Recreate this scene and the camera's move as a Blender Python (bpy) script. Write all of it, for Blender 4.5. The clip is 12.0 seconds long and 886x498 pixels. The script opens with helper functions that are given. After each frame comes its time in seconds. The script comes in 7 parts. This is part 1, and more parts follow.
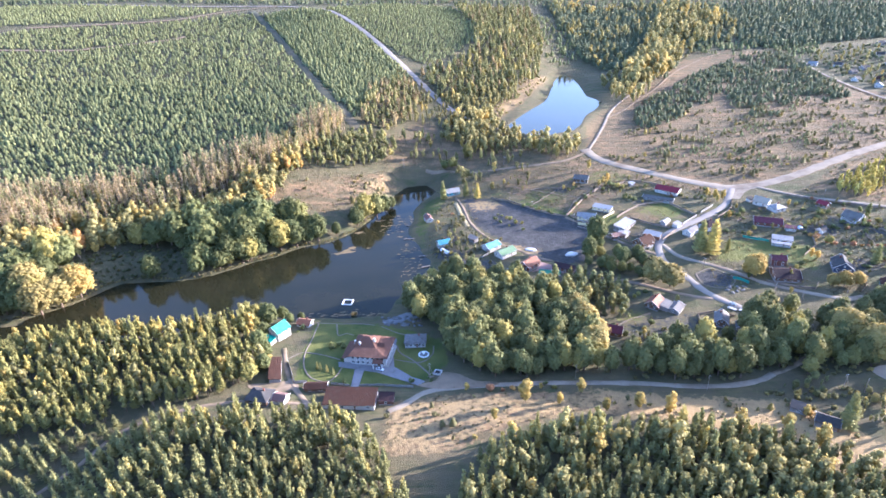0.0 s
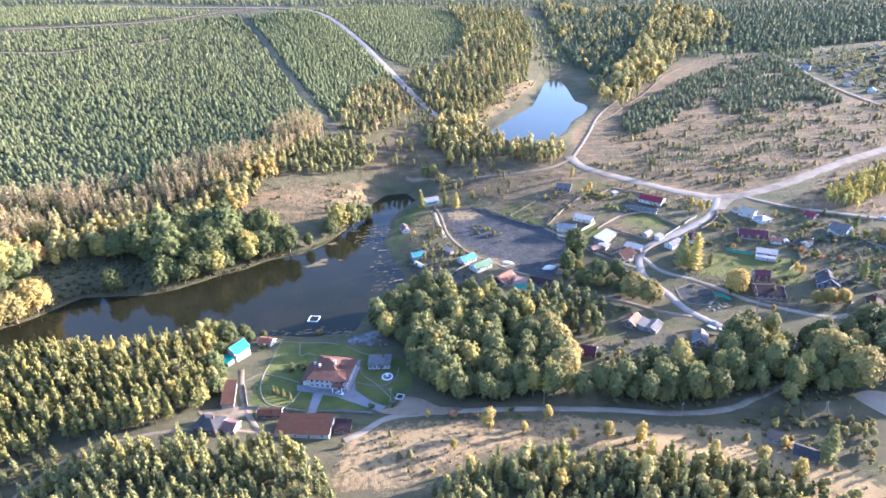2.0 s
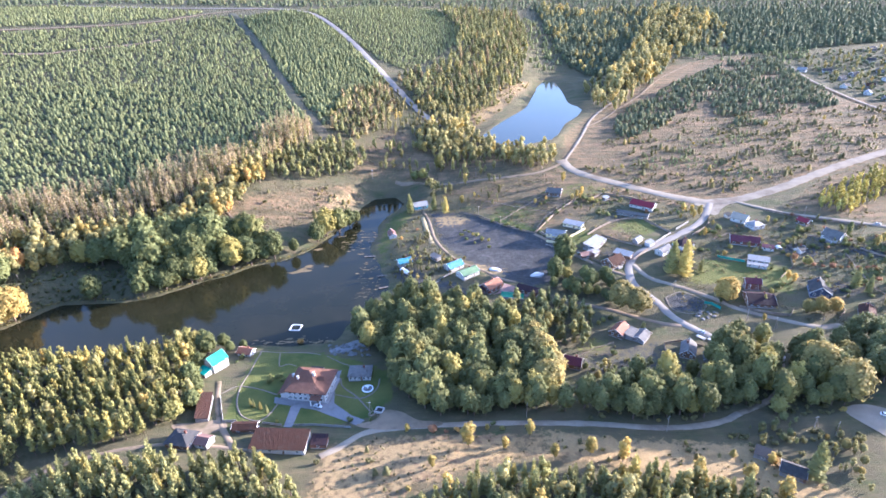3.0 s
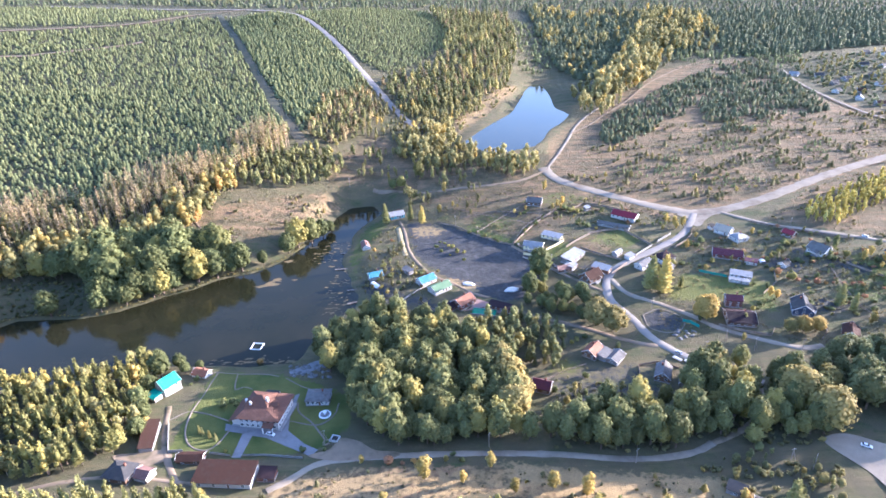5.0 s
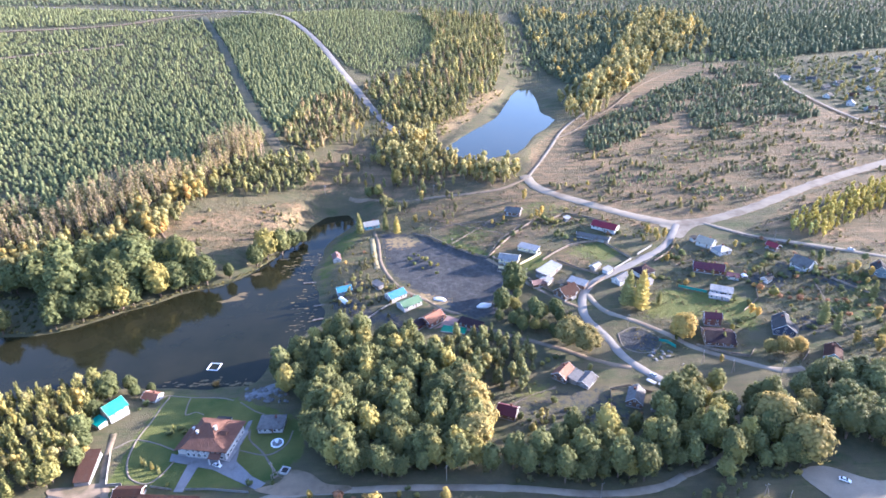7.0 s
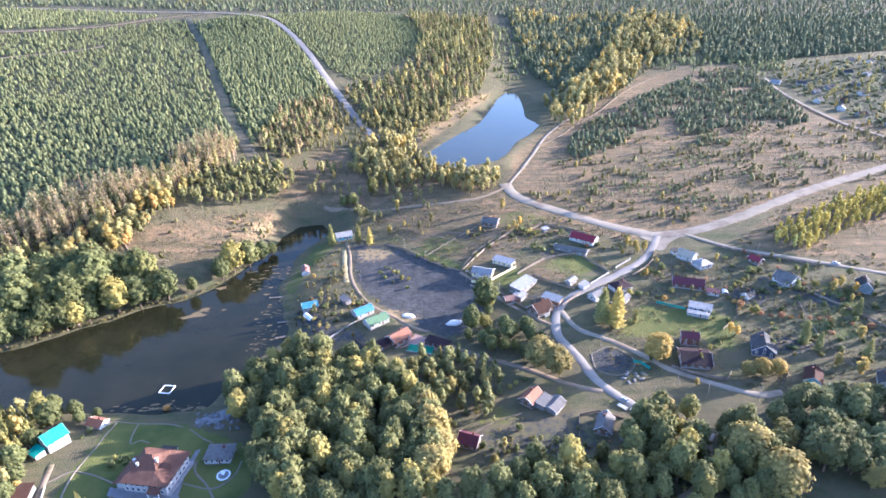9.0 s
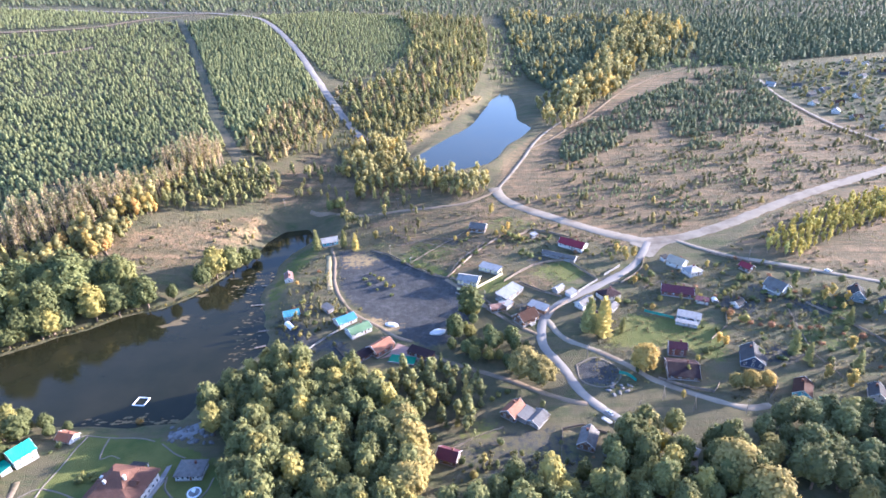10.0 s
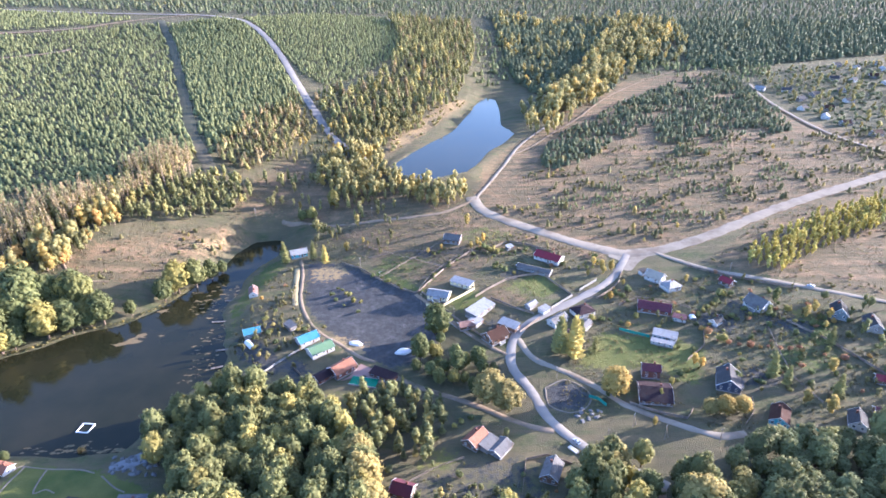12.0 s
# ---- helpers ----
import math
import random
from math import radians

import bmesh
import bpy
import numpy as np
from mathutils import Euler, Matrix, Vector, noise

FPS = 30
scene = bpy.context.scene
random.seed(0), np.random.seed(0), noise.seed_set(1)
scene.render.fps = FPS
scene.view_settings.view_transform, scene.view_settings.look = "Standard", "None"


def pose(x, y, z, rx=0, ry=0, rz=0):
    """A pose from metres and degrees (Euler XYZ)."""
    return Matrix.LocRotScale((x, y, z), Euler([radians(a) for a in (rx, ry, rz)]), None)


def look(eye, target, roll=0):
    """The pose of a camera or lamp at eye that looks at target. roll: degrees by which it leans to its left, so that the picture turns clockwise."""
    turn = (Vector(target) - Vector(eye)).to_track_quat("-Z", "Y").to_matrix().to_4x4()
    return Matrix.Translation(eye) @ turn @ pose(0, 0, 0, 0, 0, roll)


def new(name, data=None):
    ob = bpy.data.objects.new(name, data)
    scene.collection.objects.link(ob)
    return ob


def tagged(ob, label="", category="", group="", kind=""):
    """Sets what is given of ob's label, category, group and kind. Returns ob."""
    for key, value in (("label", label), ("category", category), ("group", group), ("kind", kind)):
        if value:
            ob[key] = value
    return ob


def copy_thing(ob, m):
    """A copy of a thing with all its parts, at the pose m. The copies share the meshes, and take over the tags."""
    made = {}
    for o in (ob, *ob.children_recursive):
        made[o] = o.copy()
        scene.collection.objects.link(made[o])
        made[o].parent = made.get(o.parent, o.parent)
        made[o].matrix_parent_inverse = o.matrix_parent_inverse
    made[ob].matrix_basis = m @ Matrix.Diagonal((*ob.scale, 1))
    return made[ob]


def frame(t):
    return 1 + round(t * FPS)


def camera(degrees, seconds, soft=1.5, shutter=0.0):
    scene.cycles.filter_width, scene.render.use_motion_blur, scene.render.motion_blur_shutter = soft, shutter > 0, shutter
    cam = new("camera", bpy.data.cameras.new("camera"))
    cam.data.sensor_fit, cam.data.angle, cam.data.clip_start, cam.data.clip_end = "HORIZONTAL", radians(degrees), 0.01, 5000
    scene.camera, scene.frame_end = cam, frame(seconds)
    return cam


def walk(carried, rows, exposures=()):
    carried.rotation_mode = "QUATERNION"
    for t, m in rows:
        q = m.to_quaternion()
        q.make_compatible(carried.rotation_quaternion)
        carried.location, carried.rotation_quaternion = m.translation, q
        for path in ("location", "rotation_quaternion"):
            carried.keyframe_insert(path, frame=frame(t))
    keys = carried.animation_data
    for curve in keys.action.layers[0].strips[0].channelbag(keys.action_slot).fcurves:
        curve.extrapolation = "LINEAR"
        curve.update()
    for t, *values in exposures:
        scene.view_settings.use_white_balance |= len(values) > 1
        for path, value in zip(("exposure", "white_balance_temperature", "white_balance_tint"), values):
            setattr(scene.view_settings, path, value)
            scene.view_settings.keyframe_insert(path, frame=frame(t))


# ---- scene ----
cam = camera(73.7, 12.0, soft=1.6)
PATH = [
    (0.0, 1.51, 1.42, 200.20, -0.153, -26.017, 1.758),
    (1.0, 10.62, 10.00, 200.80, -0.180, -26.005, 1.688),
    (2.0, 19.74, 18.59, 201.41, -0.216, -25.992, 1.619),
    (3.0, 28.88, 27.19, 202.01, -0.260, -25.980, 1.549),
    (4.0, 38.04, 35.79, 202.61, -0.313, -25.968, 1.480),
    (5.0, 47.22, 44.41, 203.22, -0.375, -25.955, 1.410),
    (6.0, 56.41, 53.03, 203.82, -0.445, -25.943, 1.341),
    (7.0, 65.63, 61.65, 204.42, -0.525, -25.930, 1.271),
    (8.0, 74.85, 70.29, 205.04, -0.613, -25.918, 1.202),
    (9.0, 84.11, 78.93, 205.64, -0.710, -25.905, 1.133),
    (10.0, 93.38, 87.58, 206.24, -0.815, -25.893, 1.063),
    (11.0, 102.66, 96.23, 206.85, -0.930, -25.880, 0.994),
    (12.0, 111.96, 104.90, 207.45, -1.053, -25.868, 0.924),
]
walk(cam, [(t, pose(x, y, z, 90 + pitch, roll, yaw)) for t, x, y, z, yaw, pitch, roll in PATH], exposures=[(0.0, 2.61, 4800, 27), (12.0, 2.49, 4800, 27)])

# ---------------------------------------------------------------- light
SUN_AZ, SUN_EL = radians(19.0), radians(12.5)          # azimuth from +x towards +y
sun_dir = Vector((math.cos(SUN_AZ) * math.cos(SUN_EL), math.sin(SUN_AZ) * math.cos(SUN_EL), math.sin(SUN_EL)))
world = bpy.data.worlds.new("sky")
scene.world = world
world.use_nodes = True
wn = world.node_tree
sky = wn.nodes.new("ShaderNodeTexSky")
sky.sky_type, sky.sun_disc = "NISHITA", False
sky.sun_elevation, sky.sun_rotation = SUN_EL, radians(90) - SUN_AZ
sky.air_density, sky.dust_density, sky.ozone_density = 1.0, 1.5, 1.0
wn.links.new(sky.outputs[0], wn.nodes["Background"].inputs[0])
wn.nodes["Background"].inputs[1].default_value = 0.13
sun = new("sun", bpy.data.lights.new("sun", "SUN"))
sun.data.energy, sun.data.angle, sun.data.color = 5.0, radians(0.6), (1.0, 0.80, 0.53)
sun.matrix_world = look(sun_dir * 900, (0, 0, 0))


# ---------------------------------------------------------------- materials
def node_mat(name):
    m = bpy.data.materials.new(name)
    m.use_nodes = True
    return m, m.node_tree.nodes, m.node_tree.links, m.node_tree.nodes["Principled BSDF"]


def mixed(nodes, links, fac, a, b):
    """A colour mix node; a and b are colours or sockets, fac a socket or number."""
    n = nodes.new("ShaderNodeMix")
    n.data_type = "RGBA"
    for k, v in ((0, fac), (6, a), (7, b)):
        if isinstance(v, bpy.types.NodeSocket):
            links.new(v, n.inputs[k])
        elif k:
            n.inputs[k].default_value = (*v, 1)
        else:
            n.inputs[k].default_value = v
    return n.outputs[2]


def noise_at(nodes, links, coord, scale, detail=4, lo=0.35, hi=0.65, rough=0.6):
    n = nodes.new("ShaderNodeTexNoise")
    n.inputs["Scale"].default_value, n.inputs["Detail"].default_value, n.inputs["Roughness"].default_value = scale, detail, rough
    links.new(coord, n.inputs["Vector"])
    r = nodes.new("ShaderNodeMapRange")
    r.inputs[1].default_value, r.inputs[2].default_value = lo, hi
    links.new(n.outputs["Fac"], r.inputs[0])
    return r.outputs[0]


def place(nodes, obj=False):
    if obj:
        return nodes.new("ShaderNodeTexCoord").outputs["Object"]
    return nodes.new("ShaderNodeNewGeometry").outputs["Position"]


def bump_on(nodes, links, b, height_socket, dist, strength=0.6):
    n = nodes.new("ShaderNodeBump")
    n.inputs["Distance"].default_value, n.inputs["Strength"].default_value = dist, strength
    links.new(height_socket, n.inputs["Height"])
    links.new(n.outputs[0], b.inputs["Normal"])


def surface(name, a, b, scale=0.6, fine=6.0, stain=None, rough=0.85, metal=0.0, bump=0.03, vary=0.0, spec=0.3, ribs=0.0):
    """A weathered surface: two tones, grain, optional stain, relief, and a little change from piece to piece."""
    m, n, l, p = node_mat(name)
    co = place(n, True)
    f1, f2 = noise_at(n, l, co, scale), noise_at(n, l, co, fine, 3, 0.3, 0.7)
    c = mixed(n, l, f1, a, b)
    dark = tuple(v * 0.72 for v in a)
    half = n.new("ShaderNodeMath")
    half.operation = "MULTIPLY"
    half.inputs[1].default_value = 0.45
    l.new(f2, half.inputs[0])
    c = mixed(n, l, half.outputs[0], c, dark)
    if stain:
        f3 = noise_at(n, l, co, scale * 0.45, 5, 0.52, 0.66)
        c = mixed(n, l, f3, c, stain)
    if vary:
        info = n.new("ShaderNodeObjectInfo")
        hs = n.new("ShaderNodeHueSaturation")
        rr = n.new("ShaderNodeMapRange")
        rr.inputs[3].default_value, rr.inputs[4].default_value = 1 - vary, 1 + vary
        l.new(info.outputs["Random"], rr.inputs[0])
        l.new(rr.outputs[0], hs.inputs["Value"])
        l.new(c, hs.inputs["Color"])
        c = hs.outputs[0]
    l.new(c, p.inputs["Base Color"])
    p.inputs["Roughness"].default_value, p.inputs["Metallic"].default_value = rough, metal
    p.inputs["Specular IOR Level"].default_value = spec
    if ribs:
        w = n.new("ShaderNodeTexWave")
        w.inputs["Scale"].default_value = ribs
        l.new(co, w.inputs["Vector"])
        bump_on(n, l, p, w.outputs["Fac"], 0.04, 0.8)
    else:
        bump_on(n, l, p, f2, bump)
    return m


def foliage(name, dark, light, accent, share=0.15, grain=0.9, glow=0.46, by_tree=True):
    """Leaves: tone by tree (attribute tint, or the object's random), by clump, and light coming through."""
    m, n, l, p = node_mat(name)
    geo = n.new("ShaderNodeNewGeometry")
    if by_tree:
        t = n.new("ShaderNodeAttribute")
        t.attribute_name = "tint"
        rnd = t.outputs["Fac"]
    else:
        rnd = n.new("ShaderNodeObjectInfo").outputs["Random"]
    f = noise_at(n, l, geo.outputs["Position"], grain, 3, 0.3, 0.7)
    add = n.new("ShaderNodeMath")
    add.operation = "MULTIPLY_ADD"
    add.inputs[1].default_value = 0.42
    l.new(f, add.inputs[0])
    isl = n.new("ShaderNodeMath")
    isl.operation = "MULTIPLY_ADD"
    isl.inputs[1].default_value, isl.inputs[2].default_value = 0.26, 0.14
    l.new(geo.outputs["Random Per Island"], isl.inputs[0])
    l.new(isl.outputs[0], add.inputs[2])
    c = mixed(n, l, add.outputs[0], dark, light)
    step = n.new("ShaderNodeMapRange")
    step.inputs[1].default_value, step.inputs[2].default_value = 1 - share - 0.08, 1 - share + 0.08
    l.new(rnd, step.inputs[0])
    c = mixed(n, l, step.outputs[0], c, accent)
    hs = n.new("ShaderNodeHueSaturation")
    val = n.new("ShaderNodeMath")
    val.operation = "MULTIPLY_ADD"
    val.inputs[1].default_value, val.inputs[2].default_value = 0.5, 0.75
    wrap = n.new("ShaderNodeMath")
    wrap.operation = "FRACT"
    mul = n.new("ShaderNodeMath")
    mul.operation = "MULTIPLY"
    mul.inputs[1].default_value = 7.31
    l.new(rnd, mul.inputs[0])
    l.new(mul.outputs[0], wrap.inputs[0])
    l.new(wrap.outputs[0], val.inputs[0])
    l.new(val.outputs[0], hs.inputs["Value"])
    l.new(c, hs.inputs["Color"])
    c = hs.outputs[0]
    l.new(c, p.inputs["Base Color"])
    p.inputs["Roughness"].default_value, p.inputs["Specular IOR Level"].default_value = 0.75, 0.15
    tr = n.new("ShaderNodeBsdfTranslucent")
    l.new(c, tr.inputs["Color"])
    mx = n.new("ShaderNodeMixShader")
    mx.inputs[0].default_value = glow
    l.new(p.outputs[0], mx.inputs[1])
    l.new(tr.outputs[0], mx.inputs[2])
    l.new(mx.outputs[0], n["Material Output"].inputs[0])
    return m


# ground: meadow, dry steppe grass, mown lawn, bare soil and forest litter, mixed by masks on the sheet
ground_mat, gn, gl, gp = node_mat("ground")
gco = place(gn)
g1, g2, g3 = noise_at(gn, gl, gco, 0.035, 5), noise_at(gn, gl, gco, 0.35, 5), noise_at(gn, gl, gco, 2.2, 3, 0.25, 0.75)
g4 = noise_at(gn, gl, gco, 0.11, 6, 0.42, 0.62)
furrow = gn.new("ShaderNodeMapping")
furrow.inputs["Scale"].default_value, furrow.inputs["Rotation"].default_value = (0.018, 0.16, 0.1), (0, 0, radians(-12))
gl.new(gco, furrow.inputs["Vector"])
g5 = noise_at(gn, gl, furrow.outputs[0], 1.0, 5, 0.40, 0.62, 0.65)


def ground_mask(attr):
    a = gn.new("ShaderNodeAttribute")
    a.attribute_name = attr
    s = gn.new("ShaderNodeMath")
    s.operation = "MULTIPLY_ADD"
    s.inputs[1].default_value, s.inputs[2].default_value = 0.5, -0.25
    gl.new(g2, s.inputs[0])
    t = gn.new("ShaderNodeMath")
    t.operation = "ADD"
    gl.new(s.outputs[0], t.inputs[0])
    gl.new(a.outputs["Fac"], t.inputs[1])
    r = gn.new("ShaderNodeMapRange")
    r.inputs[1].default_value, r.inputs[2].default_value = 0.35, 0.65
    gl.new(t.outputs[0], r.inputs[0])
    return r.outputs[0]


meadow = mixed(gn, gl, g2, mixed(gn, gl, g1, (0.075, 0.098, 0.036), (0.130, 0.118, 0.056)), (0.056, 0.068, 0.030))
meadow = mixed(gn, gl, g5, meadow, (0.160, 0.128, 0.072))
meadow = mixed(gn, gl, g4, meadow, (0.115, 0.100, 0.058))
steppe = mixed(gn, gl, g2, mixed(gn, gl, g1, (0.255, 0.162, 0.086), (0.190, 0.124, 0.068)), (0.30, 0.195, 0.108))
steppe = mixed(gn, gl, g4, steppe, (0.150, 0.118, 0.068))
steppe = mixed(gn, gl, g5, steppe, (0.115, 0.095, 0.050))
# The brighter yellow-green patches imitate sunlit grass.
lawn_c = mixed(gn, gl, g1, mixed(gn, gl, g3, (0.050, 0.080, 0.018), (0.078, 0.108, 0.026)), (0.165, 0.162, 0.046))
soil_c = mixed(gn, gl, g2, mixed(gn, gl, g4, (0.066, 0.066, 0.070), (0.115, 0.112, 0.110)), (0.050, 0.051, 0.052))
litter_c = mixed(gn, gl, g2, (0.080, 0.082, 0.042), (0.125, 0.108, 0.060))
sand_c = mixed(gn, gl, g2, (0.41, 0.292, 0.138), (0.33, 0.236, 0.112))
gc = meadow
for attr, col in (("litter", litter_c), ("dry", steppe), ("mown", lawn_c), ("soil", soil_c), ("sand", sand_c)):
    gc = mixed(gn, gl, ground_mask(attr), gc, col)
grain_dark = gn.new("ShaderNodeMath")
grain_dark.operation = "MULTIPLY"
grain_dark.inputs[1].default_value = 0.35
gl.new(g3, grain_dark.inputs[0])
gc = mixed(gn, gl, grain_dark.outputs[0], gc, (0.06, 0.055, 0.03))
gl.new(gc, gp.inputs["Base Color"])
gp.inputs["Roughness"].default_value, gp.inputs["Specular IOR Level"].default_value = 0.95, 0.1
bump_on(gn, gl, gp, g3, 0.35, 0.9)

water_mat, wnn, wl, wp = node_mat("pond_water")
wco = place(wnn)
wf = noise_at(wnn, wl, wco, 0.04, 4)
wl.new(mixed(wnn, wl, wf, (0.014, 0.015, 0.007), (0.021, 0.020, 0.010)), wp.inputs["Base Color"])
wp.inputs["Roughness"].default_value, wp.inputs["IOR"].default_value, wp.inputs["Specular IOR Level"].default_value = 0.08, 1.33, 0.27
bump_on(wnn, wl, wp, noise_at(wnn, wl, wco, 1.1, 3, 0.2, 0.8), 0.02, 0.25)

gravel_mat = surface("gravel", (0.30, 0.255, 0.190), (0.24, 0.203, 0.150), 0.12, 1.6, (0.18, 0.145, 0.105), 0.95, spec=0.05)
dirt_mat = surface("dirt_track", (0.27, 0.205, 0.135), (0.21, 0.16, 0.11), 0.2, 1.8, (0.12, 0.10, 0.06), 0.95, spec=0.05)
asphalt_mat = surface("grey_road", (0.275, 0.248, 0.212), (0.225, 0.204, 0.178), 0.12, 2.2, (0.30, 0.26, 0.21), 0.9, spec=0.06)
cut_mat = surface("cut_grass", (0.055, 0.060, 0.030), (0.085, 0.075, 0.042), 0.05, 0.8, (0.12, 0.10, 0.06), 0.95)
paving_mat = surface("paving", (0.21, 0.205, 0.205), (0.17, 0.168, 0.17), 0.5, 5.0, (0.14, 0.135, 0.13), 0.8)
path_mat = surface("pale_path", (0.21, 0.178, 0.135), (0.165, 0.142, 0.110), 0.5, 5.0, None, 0.95, spec=0.05)
bark_mat = surface("bark", (0.16, 0.115, 0.08), (0.10, 0.075, 0.055), 1.2, 7.0, None, 0.95)
pale_bark_mat = surface("pale_bark", (0.46, 0.345, 0.235), (0.34, 0.255, 0.175), 1.2, 7.0, None, 0.95)
wood_pole_mat = surface("weathered_pole", (0.30, 0.25, 0.20), (0.22, 0.185, 0.15), 2.0, 9.0, None, 0.9)
white_wall = surface("white_render", (0.54, 0.52, 0.485), (0.46, 0.45, 0.425), 0.5, 6.0, (0.44, 0.415, 0.375), 0.85, vary=0.06)
cream_wall = surface("cream_wall", (0.70, 0.62, 0.36), (0.64, 0.56, 0.33), 0.5, 6.0, (0.50, 0.45, 0.30), 0.85)
log_wall = surface("log_wall", (0.15, 0.090, 0.055), (0.105, 0.066, 0.04), 0.8, 8.0, (0.19, 0.13, 0.085), 0.8, vary=0.2)
grey_wall = surface("grey_board_wall", (0.27, 0.25, 0.235), (0.20, 0.19, 0.18), 0.8, 8.0, (0.15, 0.13, 0.115), 0.85, vary=0.2)
teal_wall = surface("teal_wall", (0.10, 0.36, 0.42), (0.085, 0.30, 0.36), 0.7, 8.0, (0.25, 0.36, 0.36), 0.7)
navy_wall = surface("navy_wall", (0.045, 0.06, 0.10), (0.06, 0.075, 0.115), 0.7, 8.0, None, 0.7)
brick_wall = surface("brick_wall", (0.17, 0.075, 0.05), (0.14, 0.062, 0.042), 0.9, 9.0, (0.16, 0.105, 0.08), 0.9)
plinth_mat = surface("concrete_plinth", (0.32, 0.31, 0.30), (0.25, 0.245, 0.24), 0.6, 6.0, (0.2, 0.19, 0.18), 0.9)
white_trim = surface("white_trim", (0.80, 0.80, 0.78), (0.74, 0.74, 0.73), 0.8, 8.0, None, 0.6)
terracotta_roof = surface("terracotta_roof", (0.27, 0.115, 0.058), (0.22, 0.09, 0.048), 0.6, 5.0, (0.30, 0.13, 0.08), 0.7, ribs=3.2)
crimson_roof = surface("crimson_metal_roof", (0.18, 0.016, 0.026), (0.15, 0.015, 0.024), 0.5, 6.0, (0.12, 0.022, 0.026), 0.5, ribs=4.0)
magenta_roof = surface("wine_metal_roof", (0.085, 0.013, 0.026), (0.068, 0.012, 0.022), 0.5, 6.0, (0.06, 0.018, 0.024), 0.6, ribs=4.0)
blue_roof = surface("bright_blue_metal_roof", (0.015, 0.17, 0.25), (0.014, 0.14, 0.215), 0.5, 6.0, (0.03, 0.16, 0.22), 0.4, ribs=4.0)
tarp_mat = surface("green_tarp", (0.010, 0.17, 0.085), (0.010, 0.14, 0.07), 0.6, 5.0, None, 0.6)
teal_roof = surface("turquoise_metal_roof", (0.028, 0.33, 0.26), (0.024, 0.28, 0.225), 0.5, 6.0, (0.05, 0.28, 0.24), 0.4, ribs=4.0)
mint_roof = surface("pale_green_metal_roof", (0.10, 0.185, 0.085), (0.085, 0.16, 0.075), 0.5, 6.0, (0.10, 0.16, 0.10), 0.6, ribs=4.0)
white_roof = surface("white_metal_roof", (0.26, 0.26, 0.255), (0.20, 0.20, 0.20), 0.5, 6.0, (0.16, 0.15, 0.14), 0.6, ribs=4.0, vary=0.15, spec=0.2)
slate_roof = surface("grey_slate_sheet_roof", (0.066, 0.064, 0.062), (0.050, 0.049, 0.049), 0.6, 6.0, (0.085, 0.078, 0.070), 0.9, ribs=4.0, vary=0.2, spec=0.1)
pale_slate_roof = surface("pale_weathered_slate_roof", (0.16, 0.152, 0.142), (0.115, 0.11, 0.105), 0.5, 5.0, (0.10, 0.088, 0.075), 0.85, ribs=4.0, vary=0.2, spec=0.15)
wine_slate_roof = surface("dark_wine_slate_roof", (0.042, 0.027, 0.029), (0.034, 0.022, 0.025), 0.6, 6.0, (0.05, 0.038, 0.038), 0.85, ribs=4.0, spec=0.06)
beige_roof = surface("beige_metal_roof", (0.36, 0.31, 0.23), (0.30, 0.26, 0.20), 0.5, 6.0, (0.24, 0.20, 0.16), 0.6, ribs=4.0)
teal_grey_wall = surface("blue_grey_boards", (0.16, 0.21, 0.23), (0.13, 0.17, 0.19), 0.8, 8.0, (0.20, 0.20, 0.19), 0.8)
rust_roof = surface("weathered_red_brown_roof", (0.060, 0.031, 0.022), (0.048, 0.026, 0.019), 0.6, 6.0, (0.055, 0.038, 0.030), 0.85, ribs=4.0, vary=0.15, spec=0.08)
pink_roof = surface("faded_pink_roof", (0.19, 0.105, 0.085), (0.155, 0.085, 0.07), 0.6, 6.0, (0.20, 0.13, 0.10), 0.75, ribs=4.0)
fence_mat = surface("board_fence", (0.27, 0.215, 0.165), (0.20, 0.16, 0.125), 1.0, 9.0, (0.14, 0.115, 0.09), 0.9, vary=0.2)
green_fence_mat = surface("green_sheet_fence", (0.05, 0.30, 0.24), (0.045, 0.25, 0.20), 1.0, 9.0, None, 0.5, ribs=4.0)
white_fence_mat = surface("white_sheet_fence", (0.34, 0.33, 0.315), (0.27, 0.262, 0.25), 1.0, 9.0, (0.20, 0.185, 0.17), 0.6, ribs=4.0)
weed_mat = surface("floating_weed", (0.185, 0.130, 0.058), (0.130, 0.095, 0.045), 0.6, 4.0, (0.09, 0.082, 0.042), 0.9)
stone_mat = surface("rubble_stone", (0.16, 0.152, 0.142), (0.115, 0.11, 0.105), 0.6, 5.0, (0.09, 0.082, 0.075), 0.9, vary=0.2)
sand_mat = surface("pale_sand", (0.62, 0.60, 0.56), (0.54, 0.52, 0.49), 0.6, 5.0, None, 0.95)
car_white = surface("white_car_paint", (0.78, 0.79, 0.80), (0.76, 0.77, 0.78), 0.5, 2.0, None, 0.25, bump=0.0, spec=0.5)
car_silver = surface("silver_car_paint", (0.45, 0.50, 0.56), (0.43, 0.48, 0.54), 0.5, 2.0, None, 0.25, bump=0.0, spec=0.5)
rubber_mat = surface("tyre_rubber", (0.03, 0.03, 0.03), (0.025, 0.025, 0.025), 2.0, 9.0, None, 0.9)
metal_mat = surface("grey_metal", (0.35, 0.36, 0.37), (0.30, 0.31, 0.32), 1.0, 8.0, None, 0.45, 0.8)
glass_mat, sn, sl, sp = node_mat("window_glass")
sp.inputs["Base Color"].default_value = (0.03, 0.04, 0.05, 1)
